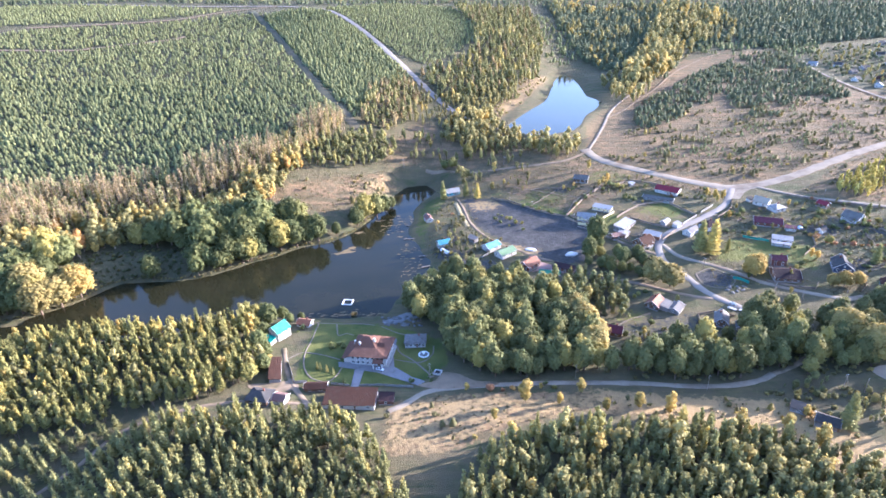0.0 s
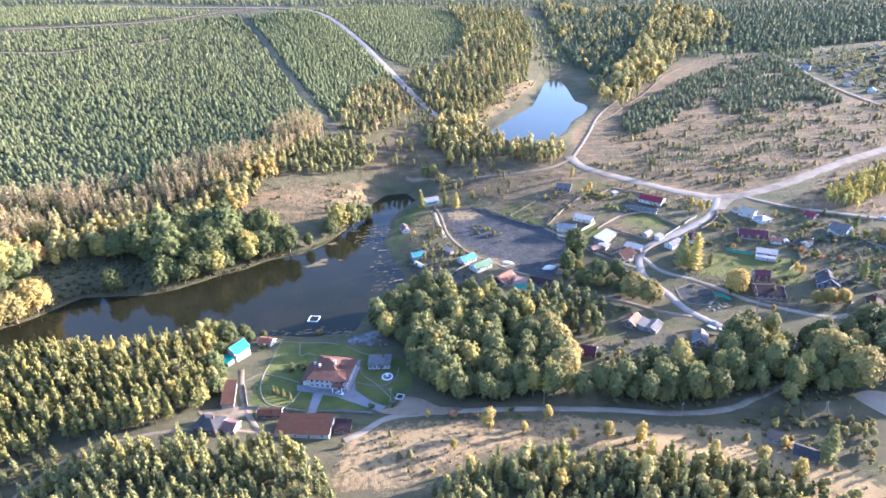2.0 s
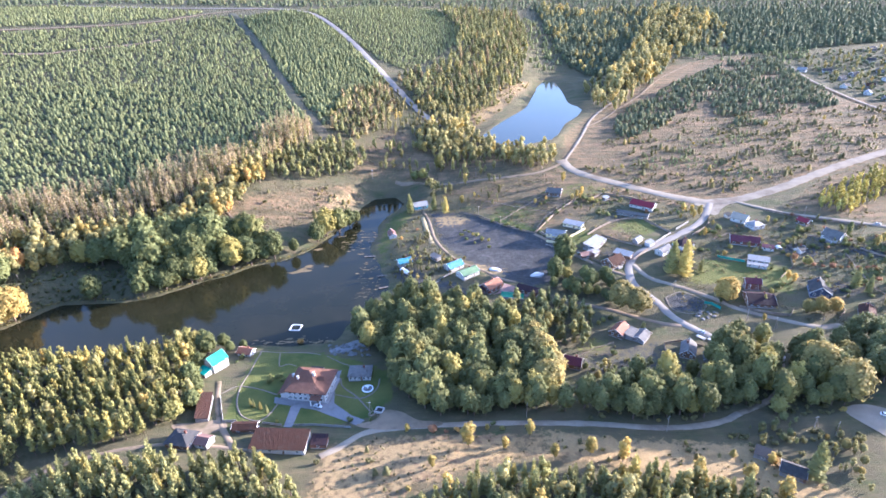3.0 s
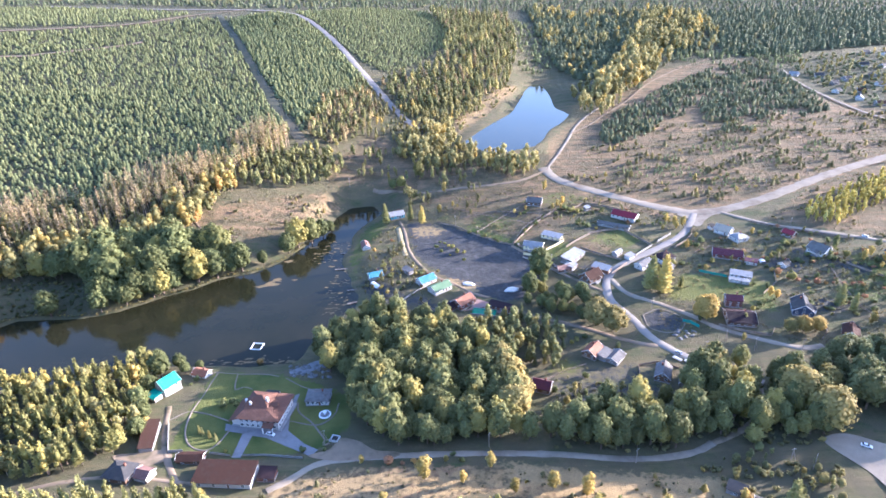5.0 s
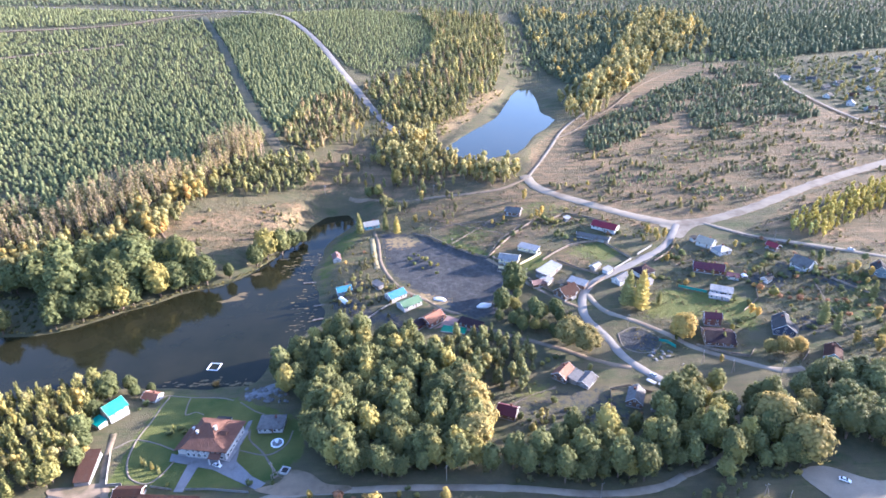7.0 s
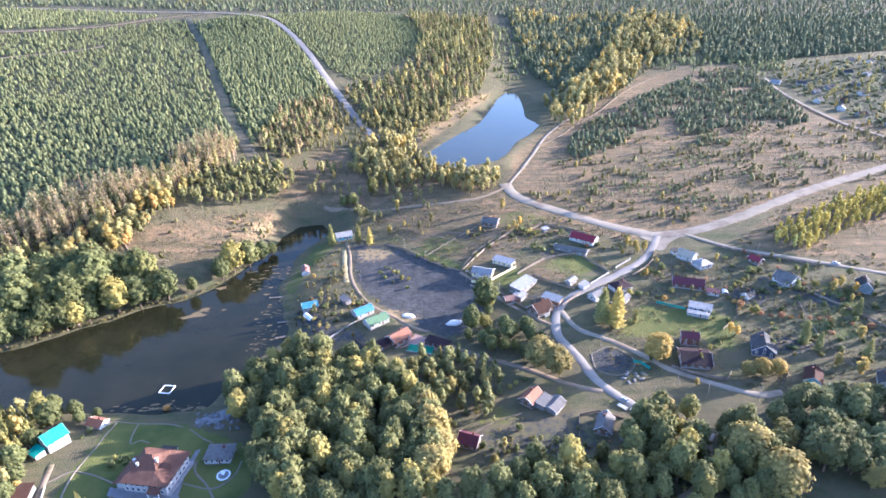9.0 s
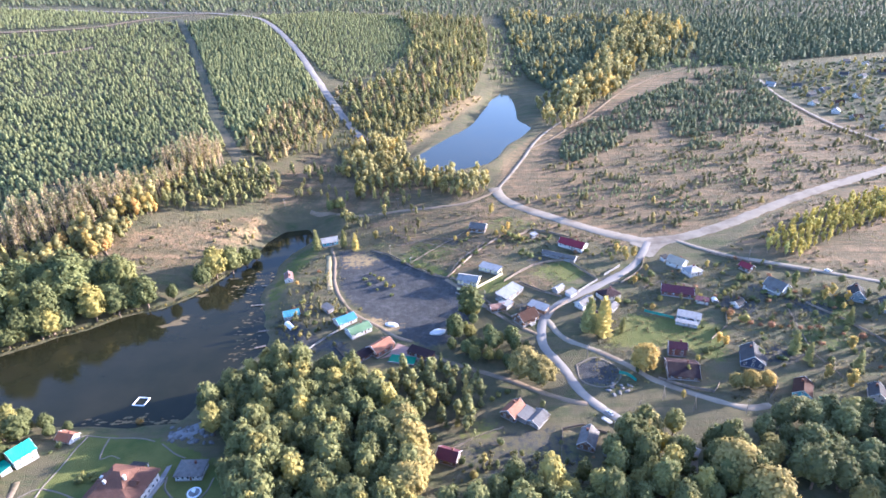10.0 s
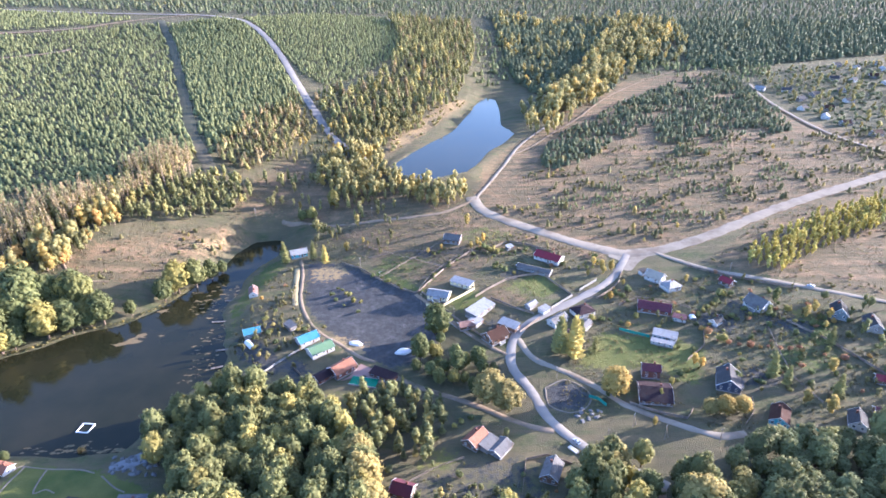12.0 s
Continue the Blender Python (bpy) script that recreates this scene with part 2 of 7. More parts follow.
sp.inputs["Roughness"].default_value, sp.inputs["Specular IOR Level"].default_value = 0.06, 0.8

pine_leaf = foliage("pine_needles", (0.140, 0.152, 0.062), (0.350, 0.322, 0.122), (0.43, 0.36, 0.115), 0.10)
# Lighter copy of the pine needles: near-stand sunlight is in the colour.
single_pine_leaf = foliage("sun_lightened_needles", (0.170, 0.180, 0.072), (0.440, 0.398, 0.140), (0.50, 0.41, 0.120), 0.12, by_tree=False)
young_pine_leaf = foliage("young_pine_needles", (0.150, 0.172, 0.078), (0.345, 0.352, 0.148), (0.39, 0.37, 0.14), 0.0)
tired_leaf = foliage("browning_needles", (0.24, 0.185, 0.095), (0.45, 0.345, 0.165), (0.31, 0.29, 0.12), 0.3)
birch_leaf = foliage("autumn_birch_leaves", (0.20, 0.182, 0.074), (0.42, 0.368, 0.140), (0.50, 0.38, 0.11), 0.12)
# Yellower copy of the pine needles, with warm sunlight put into the colour.
warm_pine_leaf = foliage("sun_tinted_pine_needles", (0.155, 0.158, 0.056), (0.335, 0.298, 0.090), (0.41, 0.335, 0.09), 0.15)
broad_leaf = foliage("broad_leaves", (0.108, 0.124, 0.048), (0.270, 0.256, 0.095), (0.36, 0.31, 0.095), 0.18, 0.8, by_tree=False)
grove_leaf = foliage("grove_leaves", (0.108, 0.126, 0.052), (0.300, 0.285, 0.115), (0.36, 0.30, 0.10), 0.18, 0.8)
willow_leaf = foliage("willow_leaves", (0.088, 0.108, 0.042), (0.225, 0.230, 0.084), (0.34, 0.295, 0.085), 0.2, 0.8, by_tree=False)
golden_leaf = foliage("golden_willow_leaves", (0.22, 0.180, 0.066), (0.41, 0.335, 0.112), (0.46, 0.34, 0.10), 0.2, 0.8, by_tree=False)
yellow_leaf = foliage("yellow_leaves", (0.30, 0.235, 0.075), (0.52, 0.41, 0.120), (0.50, 0.35, 0.09), 0.2, 0.8, by_tree=False)
orange_leaf = foliage("orange_leaves", (0.27, 0.14, 0.075), (0.42, 0.245, 0.13), (0.45, 0.30, 0.09), 0.3, 0.5, by_tree=False)
shrub_leaf = foliage("shrub_leaves", (0.120, 0.120, 0.052), (0.27, 0.235, 0.098), (0.36, 0.28, 0.08), 0.12)
# Haze and far-slope shade are mixed into these muted needle tones.
hazed_far_leaf = foliage("hazed_needles", (0.105, 0.130, 0.075), (0.230, 0.242, 0.122), (0.34, 0.30, 0.12), 0.05)
grass_leaf = foliage("coarse_grass", (0.115, 0.108, 0.050), (0.19, 0.160, 0.082), (0.22, 0.19, 0.08), 0.2)
gold_leaf = foliage("bright_autumn_leaves", (0.28, 0.215, 0.070), (0.50, 0.385, 0.105), (0.47, 0.27, 0.085), 0.22)
# Leaf tone darkened to imitate shade on the lake bank.
bank_shade_leaf = foliage("shade_dark_leaves", (0.070, 0.088, 0.036), (0.15, 0.155, 0.062), (0.22, 0.19, 0.07), 0.12)


# ---------------------------------------------------------------- the lie of the land
LAKE = [(-19.2, 556.9), (-39.5, 554.2), (-48.9, 533.8), (-52.4, 512.2), (-57.2, 495.5), (-70.1, 465), (-78.5, 446.6), (-94.6, 429.9), (-109.3, 424.8), (-119.2, 418.7), (-133.8, 405.3), (-146.3, 398.5), (-158.7, 388.3), (-172.3, 378.6), (-189.2, 372.7), (-233.6, 370.7), (-251.6, 344.4), (-272, 327.7), (-286.8, 316.5), (-420, 330), (-420, 300), (-269, 290.3), (-221.4, 296.2), (-173.1, 303.5), (-134.3, 312.9), (-114.2, 317.7), (-85.3, 316.9), (-63.7, 315.8), (-39, 318.5), (-33.4, 338), (-28, 352.2), (-20.3, 367.3), (-12.8, 376.9), (-11.9, 390.8), (-19.1, 406), (-22.8, 422.1), (-30.6, 439.6), (-31.6, 453.4), (-28.1, 469.7), (-29.6, 488.4), (-24, 508.2), (-15.4, 524.3), (-9.5, 539)]
POND = [(70.2, 661.7), (86.1, 696.3), (108, 739.3), (132.4, 784.7), (149.9, 847.3), (169.7, 928.5), (186.9, 969.7), (199.4, 950.3), (197.9, 877.7), (192.6, 809.1), (203.5, 771.2), (190.3, 736.3), (168.1, 700.4), (152.2, 656.5), (140.5, 634.8), (125.4, 628.2), (110.3, 618), (93.7, 619.4), (77.6, 636.3)]
# spot heights of the valley: east, north, height
SPOTS_NEAR = [(-120, 150, 14), (-118, 218, 12), (-158, 196, 6), (-168, 172, 7), (-60, 225, 7), (0, 200, 9), (75, 170, 8), (150, 190, 6), (240, 180, 8), (-50, 255, 5), (10, 240, 5),
    (75, 250, 3.5), (150, 250, 3.5), (95, 300, 3.5), (170, 318, 4), (235, 300, 7), (-105, 290, 5), (-190, 290, 12), (33, 405, 5), (90, 392, 3.5),
    (15, 335, 2.5), (-18, 460, 4), (10, 512, 6), (-45, 562, 12), (135, 447, 12), (180, 480, 13), (245, 488, 13), (243, 387, 9), (262, 347, 8), (330, 418, 14)]
SPOTS_FAR = [(430, 500, 17), (80, 600, 21), (165, 645, 26), (140, 720, 30), (10, 727, 35), (-56, 866, 66), (-112, 658, 54), (-181, 532, 38), (-110, 500, 16),
    (-220, 440, 12), (-320, 1108, 104), (-262, 1200, 125), (124, 1036, 66), (270, 900, 42), (400, 700, 25), (602, 927, 28), (513, 1181, 52), (700, 600, 22),
    (-600, 700, 70), (-230, 660, 56), (192, 990, 33), (222, 930, 34), (214, 850, 33), (205, 1050, 40), (165, 965, 37), (225, 780, 32), (20, 222, 9), (80, 224, 6.5), (130, 221, 4.6), (168, 212, 5.0)]
SPOTS = np.array(SPOTS_NEAR + SPOTS_FAR, float)


def bowl(r):
    return np.sqrt(r * r + 30.0 ** 2)


def fit_hills():
    n = len(SPOTS)
    d = np.linalg.norm(SPOTS[:, None, :2] - SPOTS[None, :, :2], axis=2)
    a = np.zeros((n + 3, n + 3))
    a[:n, :n] = bowl(d) - np.eye(n) * 4.0
    a[:n, n:] = np.c_[np.ones(n), SPOTS[:, :2]]
    a[n:, :n] = a[:n, n:].T
    return np.linalg.solve(a, np.r_[SPOTS[:, 2], 0, 0, 0])


HILLS = fit_hills()


def hill(x, y):
    out = np.zeros(len(x))
    for k, (a, b, _) in enumerate(SPOTS):
        out += HILLS[k] * bowl(np.hypot(x - a, y - b))
    n = len(SPOTS)
    out += HILLS[n] + HILLS[n + 1] * x + HILLS[n + 2] * y
    out = np.where(out > 120, 120 + (out - 120) * 0.45, out)
    return np.clip(out, 1.2, 175)


def edge_distance(x, y, poly):
    """Distance to a closed outline, negative inside."""
    a = np.asarray(poly, float)
    d, ins = np.full(x.shape, 1e9), np.zeros(x.shape, bool)
    for (ax, ay), (bx, by) in zip(a, np.roll(a, -1, 0)):
        ex, ey = bx - ax, by - ay
        u = np.clip(((x - ax) * ex + (y - ay) * ey) / (ex * ex + ey * ey), 0, 1)
        d = np.minimum(d, np.hypot(x - ax - u * ex, y - ay - u * ey))
        ins ^= ((ay > y) != (by > y)) & (x < (bx - ax) * (y - ay) / (by - ay + 1e-12) + ax)
    return np.where(ins, -d, d)


def height(x, y):
    x, y = np.atleast_1d(np.asarray(x, float)), np.atleast_1d(np.asarray(y, float))
    z = hill(x, y)
    for poly, level, width in ((LAKE, 0.0, 22.0), (POND, 30.0, 18.0)):
        d = edge_distance(x, y, poly)
        s = np.clip(d / width, 0, 1)
        s = s * s * (3 - 2 * s)
        z = np.where(d < 0, level + np.maximum(d * 0.25, -2.0), level + (z - level) * s + np.minimum(d, 0.6) * (1 - s))
    return z


def zat(x, y):
    return float(height(x, y)[0])


def mesh_from(name, verts, tris, mats, mat_index=None, attrs=None, smooth=False):
    """One mesh from arrays of vertices and triangles."""
    me = bpy.data.meshes.new(name)
    verts, tris = np.asarray(verts, np.float32), np.asarray(tris, np.int32)
    me.vertices.add(len(verts))
    me.vertices.foreach_set("co", verts.ravel())
    me.loops.add(tris.size)
    me.loops.foreach_set("vertex_index", tris.ravel())
    me.polygons.add(len(tris))
    me.polygons.foreach_set("loop_start", np.arange(0, tris.size, 3, dtype=np.int32))
    for m in mats:
        me.materials.append(m)
    if mat_index is not None:
        me.polygons.foreach_set("material_index", np.asarray(mat_index, np.int32))
    me.polygons.foreach_set("use_smooth", np.full(len(tris), smooth, bool))
    me.update(calc_edges=True)
    for key, val in (attrs or {}).items():
        at = me.attributes.new(key, "FLOAT", "POINT")
        at.data.foreach_set("value", np.asarray(val, np.float32))
    return me


def spread(lo, hi, step, far_lo, far_hi, grow=1.09):
    mid = list(np.arange(lo, hi, step))
    s, v, right = step, mid[-1], []
    while v < far_hi:
        s = min(s * grow, 220)
        v += s
        right.append(v)
    s, v, left = step, mid[0], []
    while v > far_lo:
        s = min(s * grow, 220)
        v -= s
        left.append(v)
    return np.array(left[::-1] + mid + right)


# land cover outlines
FIELD = [(150, 548), (180, 600), (223, 692), (326, 720), (472, 751), (640, 770), (620, 640), (484, 590), (363, 532), (269, 487), (228, 500)]
FIELD_ALL = [(152, 576), (168, 640), (205, 705), (262, 835), (400, 1020), (560, 1090), (572, 960), (560, 830), (600, 740), (720, 700), (620, 660), (484, 594), (363, 530), (300, 496), (253, 482), (214, 503), (165, 543)]
FIELD_EAST = [(300, 470), (360, 525), (480, 590), (700, 640), (720, 480), (400, 415)]
SLOPE = [(-30, 228), (-5, 234), (42, 234), (100, 232), (160, 224), (172, 206), (210, 170), (160, 178), (130, 205), (60, 218), (24, 205), (-5, 190), (-32, 192)]
CLEARING = [(-163, 484), (-153, 502), (-127, 519), (-95, 540), (-60, 558), (-44, 550), (-60, 518), (-88, 474), (-103, 462), (-123, 472), (-144, 470)]
VALLEY = [(-65, 600), (-30, 681), (1, 661), (-10, 581), (-60, 566)]
SAND_BANK = [(-90, 508), (-80, 532), (-56, 556), (-44, 552), (-60, 518), (-76, 506)]
POND_SHORE = [(60, 690), (100, 760), (140, 860), (160, 930), (128, 900), (90, 800), (60, 740)]
POND_SAND = [(146, 600), (160, 660), (186, 706), (206, 742), (236, 772), (230, 736), (206, 690), (182, 640), (166, 600), (154, 580)]
# Sandy strip; its pale sand tone also imitates sun on the dry slope.
SUNLIT_SLOPE_SAND = [(66, 237), (105, 230), (158, 226), (175, 212), (186, 196), (214, 164), (190, 176), (165, 196), (145, 203), (119, 208), (97, 215), (79, 223)]
FIELD_SAND = [(17, 494), (40, 498), (52, 482), (38, 470), (22, 472)]
YARD_SAND = [(40, 408), (58, 405), (70, 398), (70, 384), (59, 386), (48, 398)]
SOIL = [(14, 503), (43, 496), (75, 467), (100, 445), (117, 422), (113, 399), (100, 380), (84, 374), (67, 386), (52, 401), (34, 424), (24, 442), (18, 473)]
PIT = [(167, 352), (179, 357), (189, 346), (185, 336), (176, 333), (167, 339)]
# The soil tone over this plot also stands in for tree shade.
SHADE_PLOT = [(96, 296), (150, 312), (160, 285), (140, 262), (105, 270)]
MEADOW = [(185, 365), (196, 384), (207, 398), (222, 394), (252, 386), (262, 376), (245, 346), (229, 362), (207, 364)]
LAWN = [(-80, 246), (-82, 262), (-83, 275), (-82, 290), (-83, 311), (-46, 306), (-24, 297), (-4, 285), (-1, 264), (-8, 250), (-20, 244), (-46, 243), (-62, 245)]
GARDENS = [(40, 520), (95, 455), (130, 470), (180, 500), (150, 545), (90, 555)]
DUG_PLOTS = [[(262, 398), (276, 416), (296, 404), (282, 388)], [(304, 404), (322, 410), (336, 392), (318, 378)], [(196, 436), (210, 446), (218, 436), (206, 428)], [(150, 462), (166, 474), (176, 464), (160, 452)],
             [(270, 350), (282, 362), (296, 352), (284, 342)], [(92, 500), (108, 512), (118, 500), (104, 490)], [(-8, 424), (4, 432), (12, 420), (2, 412)], [(252, 444), (262, 452), (270, 444), (258, 436)]]
GREEN_PLOTS = [[(150, 446), (176, 470), (198, 456), (172, 432)], [(60, 480), (76, 506), (112, 496), (96, 470)], [(44, 362), (56, 358), (72, 352), (84, 346), (70, 338), (52, 344)], [(288, 366), (310, 384), (336, 366), (314, 350)], [(98, 300), (104, 316), (124, 308), (112, 294)],
               [(106, 520), (150, 540), (180, 520), (150, 508)]]
STREAM_MEADOW = [(-30, 575), (0, 660), (30, 640), (90, 612), (140, 592), (120, 563), (60, 560), (10, 560)]
NORTH_MEADOW = [(20, 530), (50, 556), (110, 562), (140, 575), (160, 548), (190, 524), (240, 490), (228, 476), (200, 496), (160, 520), (120, 535), (70, 530)]
DARK_GARDENS = [[(-14, 412), (4, 404), (16, 390), (28, 376), (18, 368), (2, 380), (-10, 396)], [(18, 388), (34, 384), (44, 366), (30, 362)]]
SHORE_GRASS = [(-8, 520), (2, 508), (-6, 480), (-14, 450), (-18, 420), (-27, 440), (-26, 470), (-22, 500)]
YARDS_DRY = [[(140, 440), (158, 456), (172, 440), (165, 425), (150, 425)], [(100, 450), (118, 477), (138, 500), (150, 480), (134, 462), (112, 448)], [(58, 516), (81, 499), (104, 479), (92, 466), (62, 492)]]
YARDS_GREEN = [[(160, 455), (184, 462), (195, 446), (178, 432)], [(114, 432), (126, 442), (140, 446), (142, 434), (126, 422)], [(316, 400), (330, 412), (344, 398), (330, 372), (312, 380)], [(62, 488), (92, 464), (104, 450), (96, 446), (66, 476)]]
YARDS_BARE = [[(134, 412), (150, 416), (165, 420), (156, 408), (140, 402)], [(290, 420), (300, 428), (306, 412), (296, 402)], [(262, 352), (276, 362), (290, 352), (276, 340)]]
WOODS = {}


def cover(x, y, poly, soft):
    return np.clip(0.5 - edge_distance(x, y, poly) / soft, 0, 1)


def build_ground():
    xs, ys = spread(-330, 430, 3.8, -2600, 3000, 1.05), spread(130, 620, 3.8, -700, 4200, 1.035)
    gx, gy = np.meshgrid(xs, ys)
    x, y = gx.ravel(), gy.ravel()
    z = height(x, y)
    rough = np.array([noise.noise((a * 0.11, b * 0.11, 3.0)) for a, b in zip(x, y)])
    wet = np.minimum(edge_distance(x, y, LAKE), edge_distance(x, y, POND))
    z = z + np.where(wet > 3, rough * np.clip((wet - 3) / 20, 0, 1) * 0.35, 0)
    nx, ny = len(xs), len(ys)
    i = (np.arange(ny - 1)[:, None] * nx + np.arange(nx - 1)[None, :]).ravel()
    tris = np.concatenate([np.c_[i, i + 1, i + nx + 1], np.c_[i, i + nx + 1, i + nx]])
    dry = np.max([cover(x, y, p, s) for p, s in ((FIELD_ALL, 8), (FIELD_EAST, 12), (SLOPE, 8), (POND_SHORE, 12), (POND_SAND, 14))], axis=0)
    dry = np.maximum(dry, 0.68 * cover(x, y, CLEARING, 10))
    dry = np.maximum(dry, 0.72 * cover(x, y, GARDENS, 20))
    dry = np.maximum(dry, 0.85 * cover(x, y, NORTH_MEADOW, 16))
    dry = np.max([dry] + [0.72 * cover(x, y, p, 5) for p in YARDS_DRY], axis=0)
    dry = np.maximum(dry, 0.80 * cover(x, y, VALLEY, 24))
    dry = np.maximum(dry, 0.78 * cover(x, y, STREAM_MEADOW, 20))
    mown = np.max([cover(x, y, LAWN, 3), 0.8 * cover(x, y, MEADOW, 8), 0.62 * cover(x, y, SHORE_GRASS, 6)] + [0.5 * cover(x, y, p, 6) for p in GREEN_PLOTS] + [0.7 * cover(x, y, p, 4) for p in YARDS_GREEN], axis=0)
    soil = np.max([cover(x, y, p, 8) for p in (SOIL, PIT)] + [0.45 * cover(x, y, SHADE_PLOT, 10)] + [0.62 * cover(x, y, p, 5) for p in DUG_PLOTS] + [0.7 * cover(x, y, p, 6) for p in DARK_GARDENS] + [0.55 * cover(x, y, p, 4) for p in YARDS_BARE], axis=0)
    sand = np.max([0.42 * cover(x, y, SAND_BANK, 16), 0.12 * cover(x, y, CLEARING, 14), 0.55 * cover(x, y, SLOPE, 8), 0.58 * cover(x, y, POND_SHORE, 14), 0.30 * cover(x, y, POND_SAND, 16), cover(x, y, SUNLIT_SLOPE_SAND, 10), 0.58 * cover(x, y, FIELD_SAND, 8), 0.6 * cover(x, y, YARD_SAND, 6)], axis=0)
    litter = np.max([cover(x, y, p, 10) for p in WOODS.values()], axis=0)
    me = mesh_from("ground", np.c_[x, y, z], tris, [ground_mat], attrs={"dry": dry, "mown": mown, "soil": soil, "sand": sand, "litter": litter}, smooth=True)
    tagged(new("ground", me), "rolling valley ground with meadow, dry grass and bare soil", "ground", kind="structure")


def smooth_line(pts, step=2.5, closed=False):
    """A Catmull-Rom line through the points, in even steps."""
    p = [Vector((a, b)) for a, b in pts]
    q = [p[-1]] + p + [p[0], p[1]] if closed else [2 * p[0] - p[1]] + p + [2 * p[-1] - p[-2]]
    out = []
    for k in range(1, len(q) - 2):
        a, b, c, d = q[k - 1:k + 3]
        n = max(2, int((c - b).length / step))
        for j in range(n):
            t = j / n
            out.append(0.5 * ((2 * b) + (c - a) * t + (2 * a - 5 * b + 4 * c - d) * t * t + (3 * b - a - 3 * c + d) * t ** 3))
    if not closed:
        out.append(p[-1])
    return out


def ribbon(name, pts, width, mat, label, category="road", lift=0.22, wobble=0.2, step=2.5):
    """A road, track or path laid over the ground, with a slight crown and ragged edges."""
    line = smooth_line(pts, step)
    verts, tris = [], []
    for k, c in enumerate(line):
        d = (line[min(k + 1, len(line) - 1)] - line[max(k - 1, 0)]).normalized()
        s = Vector((-d.y, d.x))
        w = width * 0.5 * (1 + wobble * (noise.noise((c.x * 0.13, c.y * 0.13, 7.0)) + 0.8 * noise.noise((c.x * 0.5, c.y * 0.5, 2.0))))
        for j, u in enumerate((-1.1, -0.85, 0.0, 0.85, 1.1)):
            q = c + s * w * u
            verts.append((q.x, q.y, (-0.32, -0.02, 0.03, -0.02, -0.32)[j] + lift))
        if k:
            o = (k - 1) * 5
            for j in range(4):
                tris += [(o + j, o + j + 1, o + j + 6), (o + j, o + j + 6, o + j + 5)]
    v = np.array(verts)
    far = np.clip((np.hypot(v[:, 0], v[:, 1]) - 450) / 700, 0, 1)
    v[:, 2] += height(v[:, 0], v[:, 1]) + far * 1.5
    return tagged(new(name, mesh_from(name, v, tris, [mat], smooth=True)), label, category, kind="structure")


def patch(name, outline, mat, label, category="paving", lift=0.2, closed_smooth=True, kind="structure"):
    """A flat area laid over the ground."""
    line = smooth_line(outline, 2.0, True) if closed_smooth else [Vector(p) for p in outline]
    bm = bmesh.new()
    f = bm.faces.new([bm.verts.new((p.x, p.y, 0)) for p in line])
    bmesh.ops.triangulate(bm, faces=[f])
    bmesh.ops.subdivide_edges(bm, edges=[e for e in bm.edges if e.calc_length() > 6], cuts=2, use_grid_fill=True)
    bmesh.ops.triangulate(bm, faces=bm.faces)
    for v in bm.verts:
        v.co.z = zat(v.co.x, v.co.y) + lift
    bmesh.ops.recalc_face_normals(bm, faces=bm.faces)
    if sum(f.normal.z for f in bm.faces) < 0:
        bmesh.ops.reverse_faces(bm, faces=bm.faces)
    me = bpy.data.meshes.new(name)
    bm.to_mesh(me)
    bm.free()
    me.materials.append(mat)
    return tagged(new(name, me), label, category, kind=kind)


def water_sheet(name, outline, level, label):
    bm = bmesh.new()
    f = bm.faces.new([bm.verts.new((p.x, p.y, level)) for p in smooth_line(outline, 4.0, True)])
    if f.normal.z < 0:
        f.normal_flip()
    bmesh.ops.triangulate(bm, faces=bm.faces)
    bmesh.ops.recalc_face_normals(bm, faces=bm.faces)
    if sum(f.normal.z for f in bm.faces) < 0:
        bmesh.ops.reverse_faces(bm, faces=bm.faces)
    me = bpy.data.meshes.new(name)
    bm.to_mesh(me)
    bm.free()
    me.materials.append(water_mat)
    return tagged(new(name, me), label, "water", kind="structure")


# ---------------------------------------------------------------- trees
rng = np.random.default_rng(7)


def ico(level=1):
    bm = bmesh.new()
    bmesh.ops.create_icosphere(bm, subdivisions=level, radius=1.0)
    v = np.array([w.co[:] for w in bm.verts])
    f = np.array([[w.index for w in a.verts] for a in bm.faces])
    bm.free()
    return v, f


ICO1, ICO2 = ico(1), ico(2)


class Shape:
    """Gathers triangles; piece 0 is wood, piece 1 is leaves."""

    def __init__(self):
        self.v, self.f, self.m, self.n = [], [], [], 0

    def add(self, v, f, m):
        self.v.append(np.asarray(v, float))
        self.f.append(np.asarray(f, int) + self.n)
        self.m.append(np.full(len(f), m))
        self.n += len(v)

    def done(self):
        return np.concatenate(self.v), np.concatenate(self.f), np.concatenate(self.m)

    def only(self, piece):
        v, f, m = self.done()
        f = f[m == piece]
        used, inv = np.unique(f, return_inverse=True)
        return v[used], inv.reshape(f.shape)


def stem(sh, base, top, r0, r1, sides=6):
    """A tapered limb from base to top."""
    base, top = Vector(base), Vector(top)
    q = (top - base).to_track_quat("Z", "Y")
    v = []
    for c, r in ((base, r0), (top, r1)):
        for k in range(sides):
            a = 2 * math.pi * k / sides
            v.append(c + q @ Vector((math.cos(a) * r, math.sin(a) * r, 0)))
    f = []
    for k in range(sides):
        j = (k + 1) % sides
        f += [(k, j, sides + j), (k, sides + j, sides + k)]
    sh.add([w[:] for w in v], f, 0)


